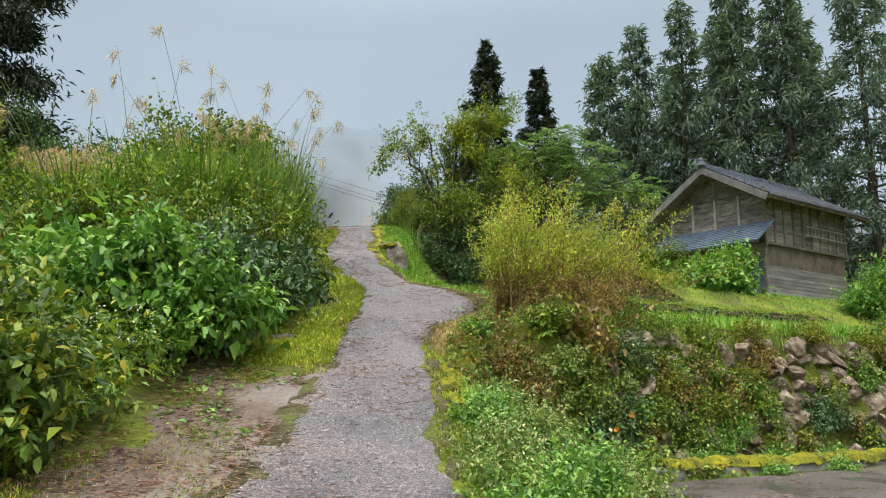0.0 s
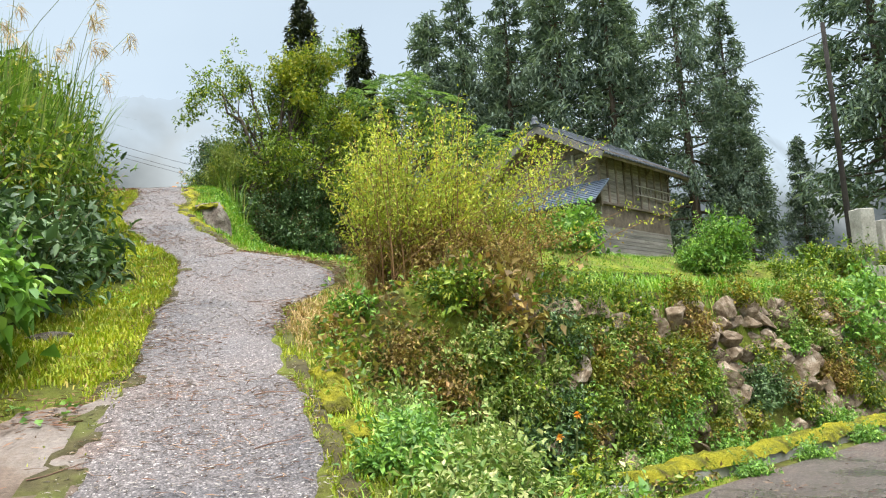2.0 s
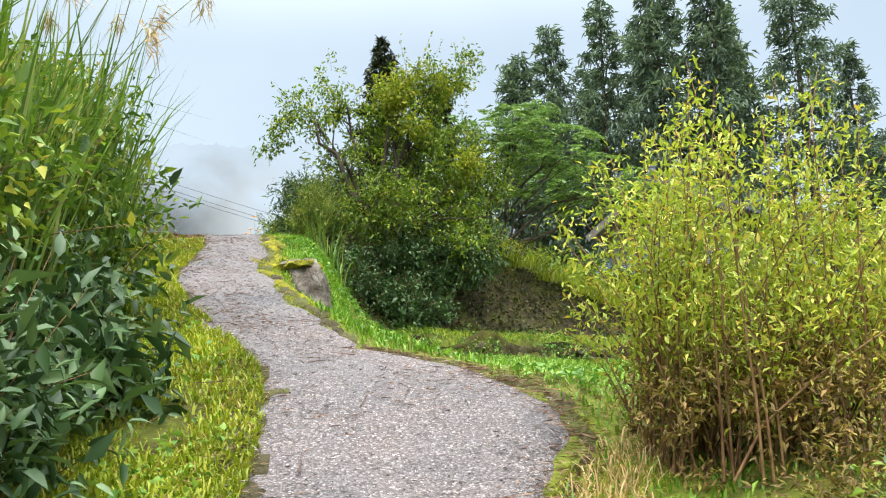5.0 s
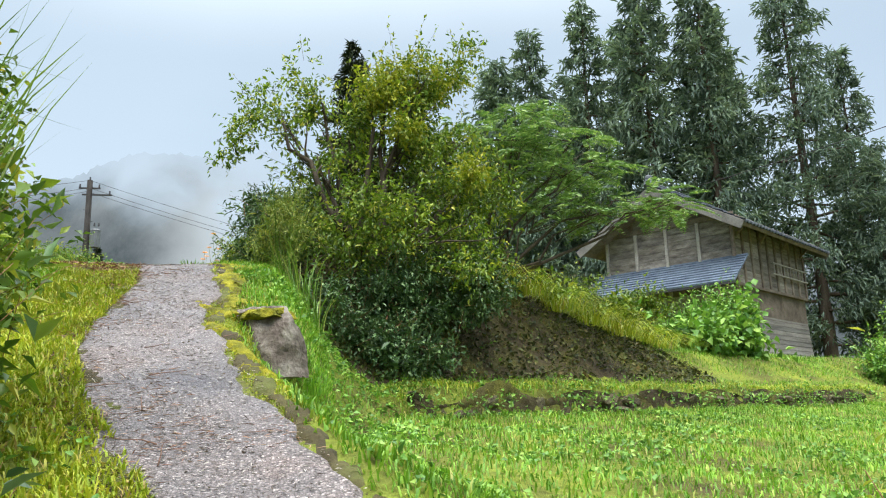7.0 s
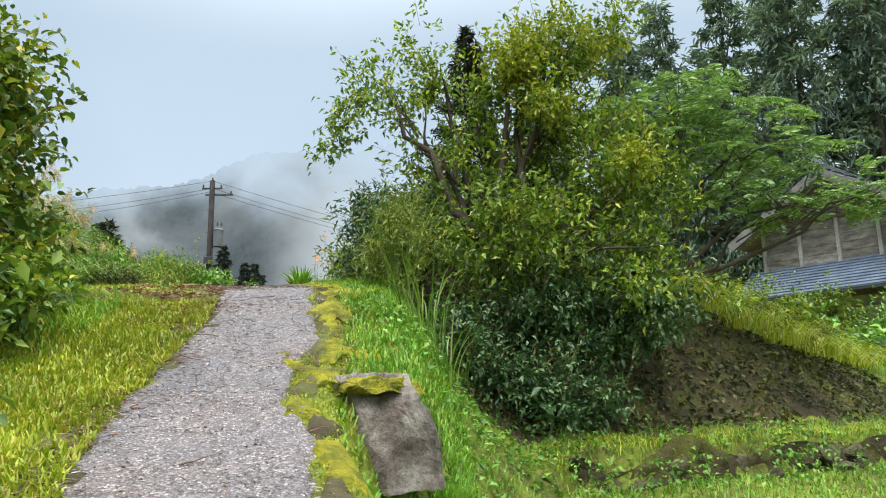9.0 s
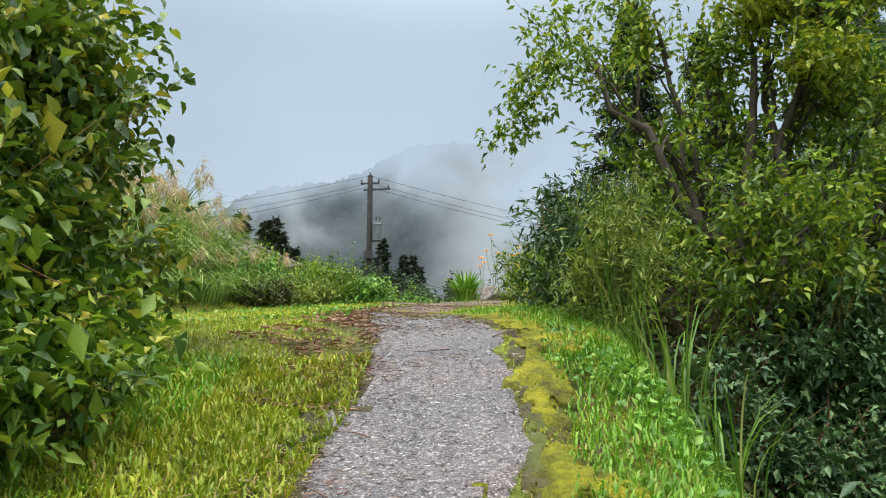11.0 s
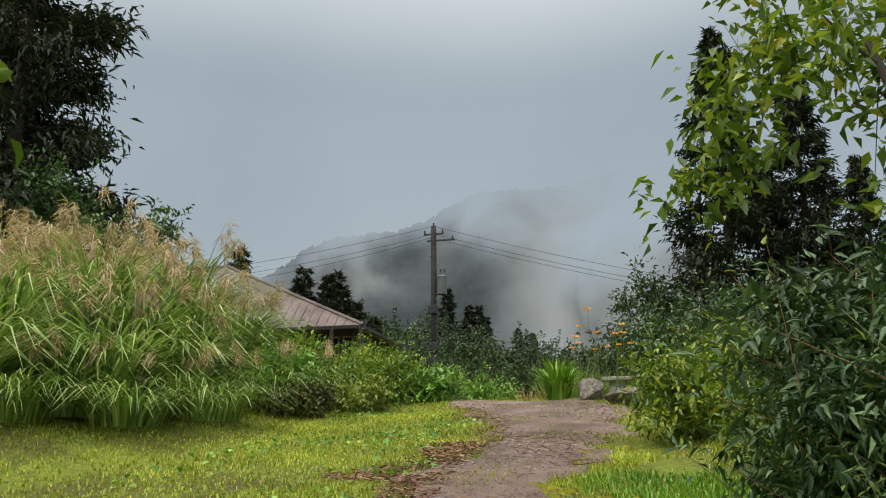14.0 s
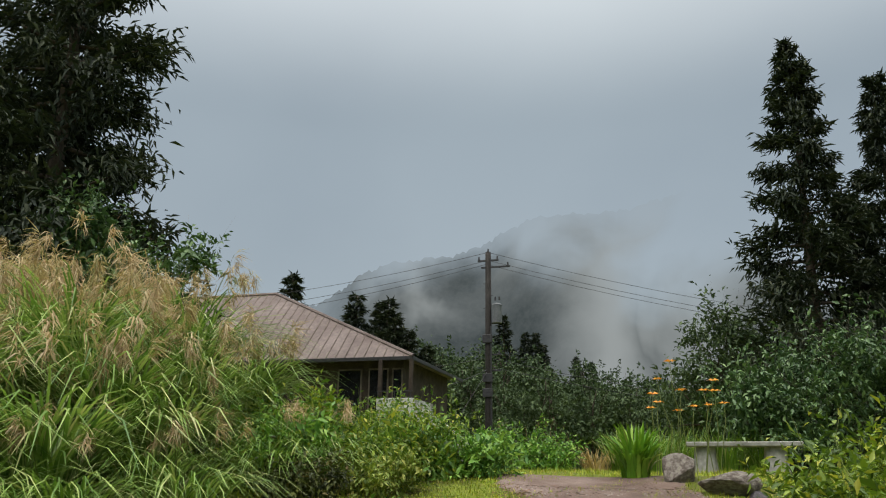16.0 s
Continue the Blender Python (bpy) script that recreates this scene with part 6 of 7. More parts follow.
# plants that cover the slope between path and wall
COVER = [
    (0.36, 6.0, 0.3, "varieg", 0.06, "cream-edged ground cover on the bank"), (0.34, 6.7, 0.26, "bright", 0.07, "fresh green ground cover on the bank"), (0.42, 5.3, 0.32, "varieg", 0.06, "cream-edged ground cover on the bank"), (0.5, 7.6, 0.26, "varieg", 0.06, "cream-edged ground cover on the bank"), (0.55, 4.6, 0.35, "bright", 0.07, "fresh green ground cover on the bank"),
    (0.75, 7.3, 0.55, "varieg", 0.06, "cream-edged ground cover on the bank"), (0.6, 6.5, 0.5, "varieg", 0.06, "cream-edged ground cover on the bank"), (1.1, 6.2, 0.5, "varieg", 0.06, "cream-edged ground cover on the bank"),
    (0.5, 8.0, 0.4, "varieg", 0.06, "cream-edged ground cover on the bank"), (0.9, 5.5, 0.5, "bright", 0.07, "fresh green ground cover on the bank"), (0.45, 7.2, 0.28, "bright", 0.07, "fresh green ground cover on the bank"),
    (1.5, 7.9, 0.5, "hedge", 0.07, "green weeds below the wall"), (1.2, 8.4, 0.4, "hedge", 0.06, "green weeds below the wall"), (2.1, 8.5, 0.4, "hedge", 0.07, "green weeds below the wall"),
    (0.8, 8.9, 0.35, "rust", 0.05, "brown-tinged weeds under the willow bush"), (1.9, 9.1, 0.45, "dark", 0.08, "dark ivy on the stone wall"), (1.3, 9.3, 0.4, "hedge", 0.06, "ivy on the stone wall"),
    (2.5, 8.9, 0.35, "varieg", 0.05, "cream-edged ground cover at the wall foot"), (0.4, 9.1, 0.16, "bright", 0.07, "fresh green weeds under the willow bush"), (3.1, 9.3, 0.3, "bright", 0.07, "weeds at the wall foot"),
    (4.1, 9.7, 0.3, "bright", 0.07, "weeds at the wall foot"), (5.0, 10.1, 0.3, "bright", 0.07, "weeds at the wall foot"), (6.0, 10.6, 0.3, "bright", 0.07, "weeds at the wall foot"),
    (1.7, 6.9, 0.4, "varieg", 0.05, "cream-edged ground cover below the bank"), (1.5, 7.3, 0.4, "rust", 0.05, "brown-tinged weeds on the bank"), (1.0, 7.7, 0.35, "yellow", 0.05, "yellowing weeds on the bank"), (4.7, 9.35, 0.16, "bright", 0.06, "weeds growing along the curb"), (5.7, 9.8, 0.2, "bright", 0.06, "weeds growing along the curb"), (3.7, 8.9, 0.16, "bright", 0.06, "weeds growing along the curb"), (6.6, 10.25, 0.2, "bright", 0.06, "weeds growing along the curb"),
]
for x, y, s, mt, ln, lab in COVER:
    shrub("ground_cover", x, y, [(0, 0, 0.1 * s, s, s, s * 0.55), (0.3 * s, 0.3 * s, 0.3 * s, s * 0.6, s * 0.6, s * 0.5), (-0.4 * s, -0.2 * s, 0.25 * s, s * 0.55, s * 0.6, s * 0.4)], int(8200 * s), ln * 0.68, mt, lab, "plant", "stalk", 0.006, 0.5, 0.25, 0.6, 0.8, "bank plants", 2, spray=7, shoots=0.04)
# creepers and ferns on the wall face
FACE = [(1.6, 1.5, 0.45, "hedge"), (2.2, 1.9, 0.4, "dark"), (2.9, 1.6, 0.4, "rust"), (3.3, 1.2, 0.4, "yellow"), (2.3, 1.1, 0.4, "hedge"), (3.4, 2.1, 0.35, "hedge"), (4.1, 2.2, 0.3, "yellow"), (3.9, 1.6, 0.28, "yellow"), (1.7, 2.1, 0.5, "rust"), (2.6, 2.3, 0.4, "hedge"), (5.2, 2.2, 0.3, "yellow"), (6.2, 2.1, 0.4, "yellow"), (7.3, 1.7, 0.6, "bright"), (7.9, 2.2, 0.6, "bright"), (6.9, 2.3, 0.4, "hedge"), (3.0, 0.8, 0.3, "hedge"), (8.6, 1.5, 0.5, "bright"), (1.2, 1.7, 0.4, "varieg"), (3.6, 1.0, 0.3, "bright")]
fr = random.Random(12)
for k in range(98):
    fxx = fr.uniform(1.0, 4.3) if k < 56 else fr.uniform(6.4, 9.2) if k < 72 else fr.uniform(1, 9) if k < 84 else fr.uniform(4.2, 7.2)
    FACE.append((fxx, fr.uniform(0.6, 1.85), fr.uniform(0.14, 0.3), fr.choice(["hedge", "yellow", "rust", "bright", "vine", "varieg", "dark"])))
for x, z, s, mt in FACE:
    y = 9.36 + 0.456 * (x - 2.76) + (z - 0.44) / 1.85 * 0.66 - 0.05
    shrub("wall_creeper", x, y, [(0, -0.05, 0, s, s * 0.35, s * 0.6), (0.3 * s, -0.1, -0.4 * s, s * 0.6, s * 0.3, s * 0.5)], int((3300 if s < 0.5 else 1500) * s), 0.048 if s < 0.5 else 0.1, mt, "weeds and creepers growing from the stone wall", "plant", "stalk", 0.005, 0.5, 0.4, 0.6, 0.8, "wall plants", 2, base_z=z, spray=7, shoots=0.04)
asters = shrub("white_flower_weeds", -2.75, 6.75, [(0, 0, 0.5, 0.3, 0.3, 0.2), (0.15, 0.1, 0.35, 0.25, 0.25, 0.2)], 700, 0.05, "hedge", "weeds with tiny white flowers beside the nettles", "flower", "stalk", 0.005)
p_, o_ = lobes_points([(0, 0, 0.6, 0.32, 0.32, 0.18)], 110, 0.3)
put("blossom_cluster", mesh("blossom_cluster", *leaf_arrays(p_, o_ + rng.normal(0, 0.5, p_.shape), 0.022, 0.02), "white"), asters, "tiny white blossoms")
marigold = thing("orange_lilies", (2.1, 8.75, 1.1), "two small orange flowers among the wall weeds", "flower")
for d in ((0, 0, 0), (-0.2, -0.1, -0.15)):
    a = np.linspace(0, 6.283, 7, endpoint=False)
    put("flower", mesh("flower", *leaf_arrays(np.zeros((7, 3)), np.stack([np.cos(a), np.full(7, -0.6), np.sin(a)], 1), 0.045, 0.03), "orange"), marigold, "", d)
put("stem", mesh("stem", *tube_arrays([(bent((0, 0.1, -0.7), (0, 0, 0), 0.05), 0.006, 0.004), (bent((0, 0.1, -0.7), (-0.2, -0.1, -0.15), 0.05), 0.006, 0.004)], 4), "stalk"), marigold)

# ---- grass, moss and litter on the ground ----


def edge_l(y):
    return np.interp(y, EDGE_Y, EDGE_L)


def edge_r(y):
    return np.interp(y, EDGE_Y, EDGE_R)


def patchy(xy, scale, cut):
    """Keeps points in uneven patches."""
    v = np.array([noise.noise(Vector((x * scale, y * scale, 3.7))) for x, y in xy])
    return xy[v > cut + rng.normal(0, 0.12, len(xy))]


def turf(name, xy, height, width, mat, label, bend=(0.3, 1.1), steps=2):
    n = len(xy)
    root = on_ground(xy)
    root[:, 2] -= 0.01
    lean = rng.normal(0, 1, (n, 2))
    me = mesh(name, *blade_arrays(root, lean, height * rng.uniform(0.45, 1.3, n), width * rng.uniform(0.7, 1.3, n), rng.uniform(*bend, n), steps), mat)
    tagged(new(name, me), label, "grass", kind="stuff")


def left_strip(n, y0, y1, w0, w1):
    y = rng.uniform(y0, y1, n)
    w = np.interp(y, [y0, y1], [w0, w1])
    x = edge_l(y) + 0.1 - (w + 0.1) * rng.random(n) ** 1.25
    return np.stack([x, y], 1)


a = left_strip(56000, 8.0, 18.5, 0.85, 1.2)
a = np.concatenate([patchy(a[a[:, 1] < 11.5], 1.7, -0.16), patchy(a[a[:, 1] >= 11.5], 1.7, -0.45)])
turf("verge_grass", a, 0.1, 0.013, "verge", "bright yellow-green grass verge along the path")
a = patchy(left_strip(18000, 3.0, 8.4, 1.4, 1.0), 1.6, 0.12)
turf("verge_grass", a, 0.07, 0.007, "verge", "sparse grass growing over broken paving")
a = left_strip(26000, 17.5, 27.5, 1.2, 3.0)
a = a[~bare_verge(a[:, 0], a[:, 1]) | (rng.random(len(a)) < 0.1)]
turf("lawn_grass", patchy(a, 1.0, -0.35), 0.06, 0.008, "verge", "grassy clearing left of the upper path")
a = spread(-9, -3.3, 18.5, 33, 62000)
a = a[(a[:, 0] < edge_l(a[:, 1]) + 0.05)]
a = a[~bare_verge(a[:, 0], a[:, 1]) | (rng.random(len(a)) < 0.1)]
turf("lawn_grass", a, 0.065, 0.011, "verge", "mown grass of the upper clearing")
a = spread(-6, 3, 26.5, 35, 26000)
a = a[(a[:, 1] > 29.2) | (a[:, 0] > edge_r(a[:, 1]) - 0.05)]
turf("lawn_grass", a, 0.1, 0.012, "verge", "grass round the bench", steps=1)
y = rng.uniform(12.6, 22.5, 24000)
a = np.stack([edge_r(y) + 0.14 + 0.93 * rng.random(24000) ** 0.7, y], 1)
turf("verge_grass", patchy(a, 1.8, -0.3), 0.11, 0.011, "grass", "fresh green grass on the bank edge")
y = rng.uniform(22, 27.5, 9000)
a = np.stack([edge_r(y) - 0.05 + 1.2 * rng.random(9000), y], 1)
turf("verge_grass", patchy(a, 1.8, -0.15), 0.08, 0.008, "verge", "grass right of the upper path")
y = rng.uniform(5.5, 10.6, 9000)
a = np.stack([edge_r(y) - 0.05 + 0.6 * rng.random(9000) ** 1.3, y], 1)
turf("verge_grass", patchy(a, 2.0, -0.3), 0.07, 0.008, "verge", "mossy grass fringe on the right of the path")
y = rng.uniform(8.6, 10.8, 1300)
a = np.stack([edge_r(y) + 0.05 + 0.4 * rng.random(1300), y], 1)
turf("dry_fringe", a, 0.16, 0.007, "dry", "dry brown grass beside the willow bush", (0.4, 1.3), 3)
y = rng.uniform(13, 18.5, 16000)
a = np.stack([edge_l(y) - 0.7 - 1.9 * rng.random(16000), y], 1)
turf("hedge_foot_grass", patchy(a, 1.4, -0.3), 0.15, 0.011, "grass", "long grass at the foot of the hedge", (0.4, 1.2), 3)
# the terrace lawn
a = spread(-0.9, 13, 10.0, 26, 80000)
c, w, s_ = bank_off(a[:, 0], a[:, 1]), wall_off(a[:, 0], a[:, 1]), bank_along(a[:, 0], a[:, 1])
a = a[(w > 0.45) & (c < 0.72) & (a[:, 0] > edge_r(a[:, 1]) + 0.03)]
turf("lawn_grass", a, 0.115, 0.014, "grass", "bright green terrace lawn")
a = spread(12, 26, 14, 36, 22000)
turf("lawn_grass", a[wall_off(a[:, 0], a[:, 1]) > 0.4], 0.18, 0.022, "grass", "rough grass before the storehouse", steps=1)
a = spread(5, 14, 24, 33, 16000)
turf("lawn_grass", a[bank_off(a[:, 0], a[:, 1]) > 1.0], 0.16, 0.02, "grass", "rough grass in front of the storehouse", steps=1)
a = spread(1.5, 14, 9.6, 17, 60000)
w = wall_off(a[:, 0], a[:, 1])
turf("terrace_grass", a[(w > 0.4) & (w < 1.8)], 0.26, 0.012, "grass", "longer grass along the terrace edge", steps=3)
a = spread(1.0, 12, 9.0, 14.5, 26000)
w = wall_off(a[:, 0], a[:, 1])
turf("wall_grass", patchy(a[(w > 0.28) & (w < 0.7)], 1.4, -0.05), 0.18, 0.008, "verge", "grass hanging over the top of the stone wall", (0.8, 1.6), 3)
a = spread(-0.4, 8, 18.5, 26, 26000)
c, s_ = bank_off(a[:, 0], a[:, 1]), bank_along(a[:, 0], a[:, 1])
turf("bank_weeds", patchy(a[(c > 0.65) & (c < 2.6)], 1.6, 0.1), 0.06, 0.012, "hedge", "small weeds and moss on the steep bank", (0.5, 1.3))
a = spread(0.0, 9.0, 4.5, 9.8, 26000)
a = a[(a[:, 0] > edge_r(a[:, 1]) + 0.05) & (wall_off(a[:, 0], a[:, 1]) < 0.3) & ((a[:, 0] < 1.7) | (wall_off(a[:, 0], a[:, 1]) > -0.8))]
turf("bank_weeds", patchy(a, 1.6, -0.1), 0.12, 0.01, "grass", "weeds on the slope below the path", (0.5, 1.3))
a = spread(0.0, 13, 18.2, 26, 60000)
c, s_ = bank_off(a[:, 0], a[:, 1]), bank_along(a[:, 0], a[:, 1])
turf("edging_grass", a[(c > 0.06) & (c < 0.42) & (s_ > -0.3)], 0.16, 0.009, "verge", "grass hanging over the low stone edging", (0.9, 1.7), 3)
turf("edging_grass", patchy(a[(c > -0.35) & (c < 0.0) & (s_ > -0.3)], 1.3, 0.0), 0.14, 0.011, "grass", "weeds along the foot of the low edging", (0.4, 1.2), 3)
a = spread(-0.8, 8, 17.5, 27, 30000)
c, s_ = bank_off(a[:, 0], a[:, 1]), bank_along(a[:, 0], a[:, 1])
g_ = on_ground(patchy(a[(c > 0.6) & (c < 2.7) & (s_ > -1.2) & (s_ < 8)], 1.3, -0.35))
ln = rng.uniform(0.05, 0.11, len(g_))
tagged(new("bank_creepers", mesh("bank_creepers", *leaf_arrays(g_ + np.array([0, -0.02, 0.02]), rng.normal(0, 0.7, g_.shape) + np.array([0.2, -0.5, -0.1]), ln, ln * 0.6, card=True), "bankleaf")), "small dark creepers and moss on the steep bank", "plants", kind="stuff")
for mt, n, lab in (("rust", 5200, "brown-tinged weeds on the slope under the willow bush"), ("hedge", 5200, "green weeds on the slope under the willow bush"), ("varieg", 2600, "cream-edged creepers on the slope under the willow bush")):
    a = spread(0.05, 3.4, 8.0, 10.9, n * 2)
    w = wall_off(a[:, 0], a[:, 1])
    a = patchy(a[(w > -0.75) & (w < np.where(a[:, 0] > 1.6, 0.35, 0.8)) & (a[:, 0] > edge_r(a[:, 1]) + 0.12)], 1.7, -0.1 if mt != "varieg" else 0.1)
    g_ = on_ground(a) + np.array([0, 0, 1.0]) * rng.uniform(0.0, 0.14, (len(a), 1))
    ln = rng.uniform(0.04, 0.085, len(g_))
    tagged(new("slope_weeds", mesh("slope_weeds", *leaf_arrays(g_, rng.normal(0, 0.7, g_.shape) + np.array([-0.1, -0.4, 0.2]), ln, ln * 0.5, card=True), mt)), lab, "weeds", kind="stuff")
a = spread(0.0, 13, 18.2, 26, 60000)
c, s_ = bank_off(a[:, 0], a[:, 1]), bank_along(a[:, 0], a[:, 1])
a = patchy(a[(c > -0.25) & (c < 0.12) & (s_ > -0.3)], 1.8, -0.05)
g_ = on_ground(a) + np.array([0, -0.05, 1.0]) * rng.uniform(0.02, 0.3, (len(a), 1))
ln = rng.uniform(0.04, 0.08, len(g_))
tagged(new("edging_weeds", mesh("edging_weeds", *leaf_arrays(g_, rng.normal(0, 0.7, g_.shape) + np.array([0.2, -0.5, 0.0]), ln, ln * 0.6, card=True), "bright")), "small weeds rooted in the low earth face", "weeds", kind="stuff")
# Mossy grass whose pale blades also give the bank's right half a lit look.
a = spread(2.5, 8, 19.5, 27, 40000)
c, s_ = bank_off(a[:, 0], a[:, 1]), bank_along(a[:, 0], a[:, 1])
turf("bank_moss", patchy(a[(c > 0.65) & (c < 2.7) & (s_ > 3.0 + 0.5 * c) & (s_ < 8.2)], 1.5, -0.25), 0.05, 0.014, "verge", "mossy grass that brightens the right side of the bank as if lit", (0.5, 1.3))
# small round-leaved weeds in the lawns
for x0, x1, y0, y1, n in ((-1.5, 0.4, 13.0, 20.0, 6000), (-0.4, 9, 11.5, 21, 15000), (-6, -3.2, 19, 27, 1600), (-2.6, -1.3, 6, 14, 1500)):
    a = patchy(spread(x0, x1, y0, y1, n), 1.2, 0.05)
    a = a[(a[:, 0] < edge_l(a[:, 1]) - 0.05) | (a[:, 0] > edge_r(a[:, 1]) + 0.2)]
    g_ = on_ground(a)
    g_[:, 2] += 0.03
    way = rng.normal(0, 1, g_.shape)
    way[:, 2] = np.abs(way[:, 2]) * 0.5
    ln = rng.uniform(0.035, 0.08, len(g_))
    tagged(new("clover", mesh("clover", *leaf_arrays(g_, way, ln, ln * 0.7, card=True), "bright")), "small round-leaved weeds in the turf", "weeds", kind="stuff")


def moss_patch(x, y, sx, sy, h, label, seed, turn=0.0):
    bm = bmesh.new()
    bmesh.ops.create_icosphere(bm, subdivisions=4, radius=1.0)
    c_, s__ = math.cos(radians(turn)), math.sin(radians(turn))
    for v in bm.verts:
        q = Vector((v.co.x, v.co.y, 0))
        grow = 1 + 0.5 * noise.noise(q * 1.6 + Vector((seed, 0, 0))) + 0.3 * noise.noise(q * 5 + Vector((seed, 4, 0)))
        lx, ly_ = v.co.x * sx * grow, v.co.y * sy * grow
        wx_, wy_ = x + lx * c_ - ly_ * s__, y + lx * s__ + ly_ * c_
        v.co = Vector((wx_, wy_, gz(wx_, wy_) + 0.004 + max(v.co.z, -0.25) * h * 0.55 * (1 + 0.9 * noise.noise(Vector((lx * 14, ly_ * 14, seed))))))
    me = bpy.data.meshes.new("moss")
    bm.to_mesh(me)
    bm.free()
    me.materials.append(M["moss"])
    tagged(new("moss_patch", smooth(me)), label, "moss", "moss patches")


MOSS = [(0.14, 8.1, 0.14, 0.22, 0.1), (0.08, 7.5, 0.12, 0.2, 0.09), (0.14, 7.05, 0.1, 0.15, 0.07), (-6.4, 28.4, 0.3, 0.3, 0.06), (0.25, 8.55, 0.12, 0.15, 0.08), (0.12, 7.8, 0.1, 0.14, 0.08), (-1.62, 19.3, 0.26, 0.4, 0.06), (-1.45, 18.7, 0.24, 0.3, 0.06), (-1.5, 17.9, 0.14, 0.4, 0.06), (-1.85, 20.2, 0.24, 0.36, 0.06), (-1.42, 17.0, 0.12, 0.28, 0.06), (-1.38, 16.4, 0.12, 0.2, 0.06), (-2.3, 21.6, 0.25, 0.4, 0.05), (-1.2, 19.0, 0.22, 0.26, 0.06)]
for n_, (x, y, sx, sy, h) in enumerate(MOSS):
    moss_patch(x, y, sx, sy, h, "thick yellow-green moss cushion at the path edge", n_ * 3.1)

y = rng.uniform(20.5, 29.3, 14000)
a = np.stack([edge_l(y) + (edge_r(y) - edge_l(y)) * rng.random(14000), y], 1)
turf("track_grass", patchy(a, 1.5, 0.08), 0.07, 0.009, "verge", "grass tufts growing in the dirt track")
# fuzz on the moss cushions
ym = rng.uniform(13.6, 24, 34000)
am = np.stack([edge_r(ym) + rng.uniform(-0.08, 0.45, 34000), ym], 1)
turf("moss_fuzz", patchy(am, 2.2, -0.15), 0.035, 0.009, "verge", "short moss shoots along the path edge")
a = np.concatenate([rng.normal(0, 1, (260, 2)) * (sx * 0.5, sy * 0.5) + (x, y) for x, y, sx, sy, h in MOSS])
turf("moss_fuzz", a, 0.05, 0.01, "verge", "short moss and grass shoots on the cushions")
# pale chips lying loose on the path
n = 9000
y = rng.uniform(1.5, 28, n)
x = edge_l(y) + (edge_r(y) - edge_l(y)) * rng.random(n)
base = np.stack([x, y, np.maximum(ground_z(x, y), road_z(y) - 0.05) + 0.024], 1)
d = rng.normal(0, 1, (n, 4, 3)) * np.array([1, 1, 0.5]) * rng.uniform(0.003, 0.007, (n, 1, 1))
v = (base[:, None] + d).reshape(-1, 3)
f = np.array([[0, 1, 2], [0, 3, 1], [1, 3, 2], [2, 3, 0]])
tagged(new("gravel", mesh("gravel", v, (f[None] + 4 * np.arange(n)[:, None, None]).reshape(-1, 3), "stone")), "loose pale stone chips on the path", "gravel", kind="stuff")


def litter(name, xy, ln, width, mat, label):
    g_ = on_ground(xy)
    g_[:, 2] = np.maximum(g_[:, 2], road_z(xy[:, 1]) - 0.05 if name == "needle_litter" else -9) + 0.03
    way = rng.normal(0, 1, g_.shape) * np.array([1, 1, 0.12])
    l_ = ln * rng.uniform(0.5, 1.5, len(g_))
    tagged(new(name, mesh(name, *leaf_arrays(g_, way, l_, width, 0.1, 0.05, card=True), mat)), label, "leaf litter", kind="stuff")


y = rng.uniform(3, 28, 26000)
a = np.stack([edge_l(y) + (edge_r(y) - edge_l(y)) * rng.random(26000), y], 1)
litter("needle_litter", patchy(a, 0.9, -0.25), 0.035, 0.006, "shred", "pale brown shreds and chips strewn over the path")
y = rng.uniform(3, 28, 16000)
a = np.stack([edge_l(y) + (edge_r(y) - edge_l(y)) * rng.random(16000), y], 1)
litter("needle_litter", patchy(a, 1.3, 0.15), 0.07, 0.006, "litter", "brown cedar needles scattered over the path")
y = rng.uniform(3, 28, 9000)
a = np.stack([edge_l(y) + rng.normal(0, 0.12, 9000), y], 1)
litter("needle_litter", patchy(a, 1.5, 0.0), 0.07, 0.007, "litter", "brown litter along the path edge")
y = rng.uniform(9, 12.6, 1800)
a = np.stack([edge_r(y) + rng.normal(0, 0.12, 1800), y], 1)
litter("needle_litter", a, 0.07, 0.007, "litter", "brown litter along the path edge")
a = spread(1.8, 7.5, 5.0, 10.4, 5000)
a = a[(wall_off(a[:, 0], a[:, 1]) < -0.7)]
litter("leaf_litter", patchy(a, 1.1, 0.05), 0.07, 0.01, "litter", "brown litter on the lower road")
a = spread(-2.9, -1.3, 3.0, 8.4, 9000)
litter("leaf_litter", patchy(a, 1.2, 0.0), 0.08, 0.01, "litter", "brown litter over the broken paving")
a = spread(-5.0, -2.2, 17.6, 24, 26000)
a = a[bare_verge(a[:, 0], a[:, 1])]
litter("leaf_litter", a, 0.06, 0.014, "litter", "reddish litter over worn dirt beside the upper path")
sticks = []
for k in range(60):
    y = rng.uniform(3.5, 27)
    x = float(edge_l(y) + (edge_r(y) - edge_l(y)) * rng.uniform(-0.25, 1.0))
    t_ = rng.random() * 3.14
    q = rng.uniform(0.08, 0.3)
    z0, z1 = gz(x, y), gz(x + q * math.cos(t_), y + q * math.sin(t_))
    sticks.append((bent((x, y, z0 + 0.035), (x + q * math.cos(t_), y + q * math.sin(t_), z1 + 0.035), 0.06, 4), 0.004, 0.0015))
tagged(new("fallen_twigs", mesh("fallen_twigs", *tube_arrays(sticks, 4), "twig")), "dead cedar twigs fallen on the path", "twigs", kind="stuff")

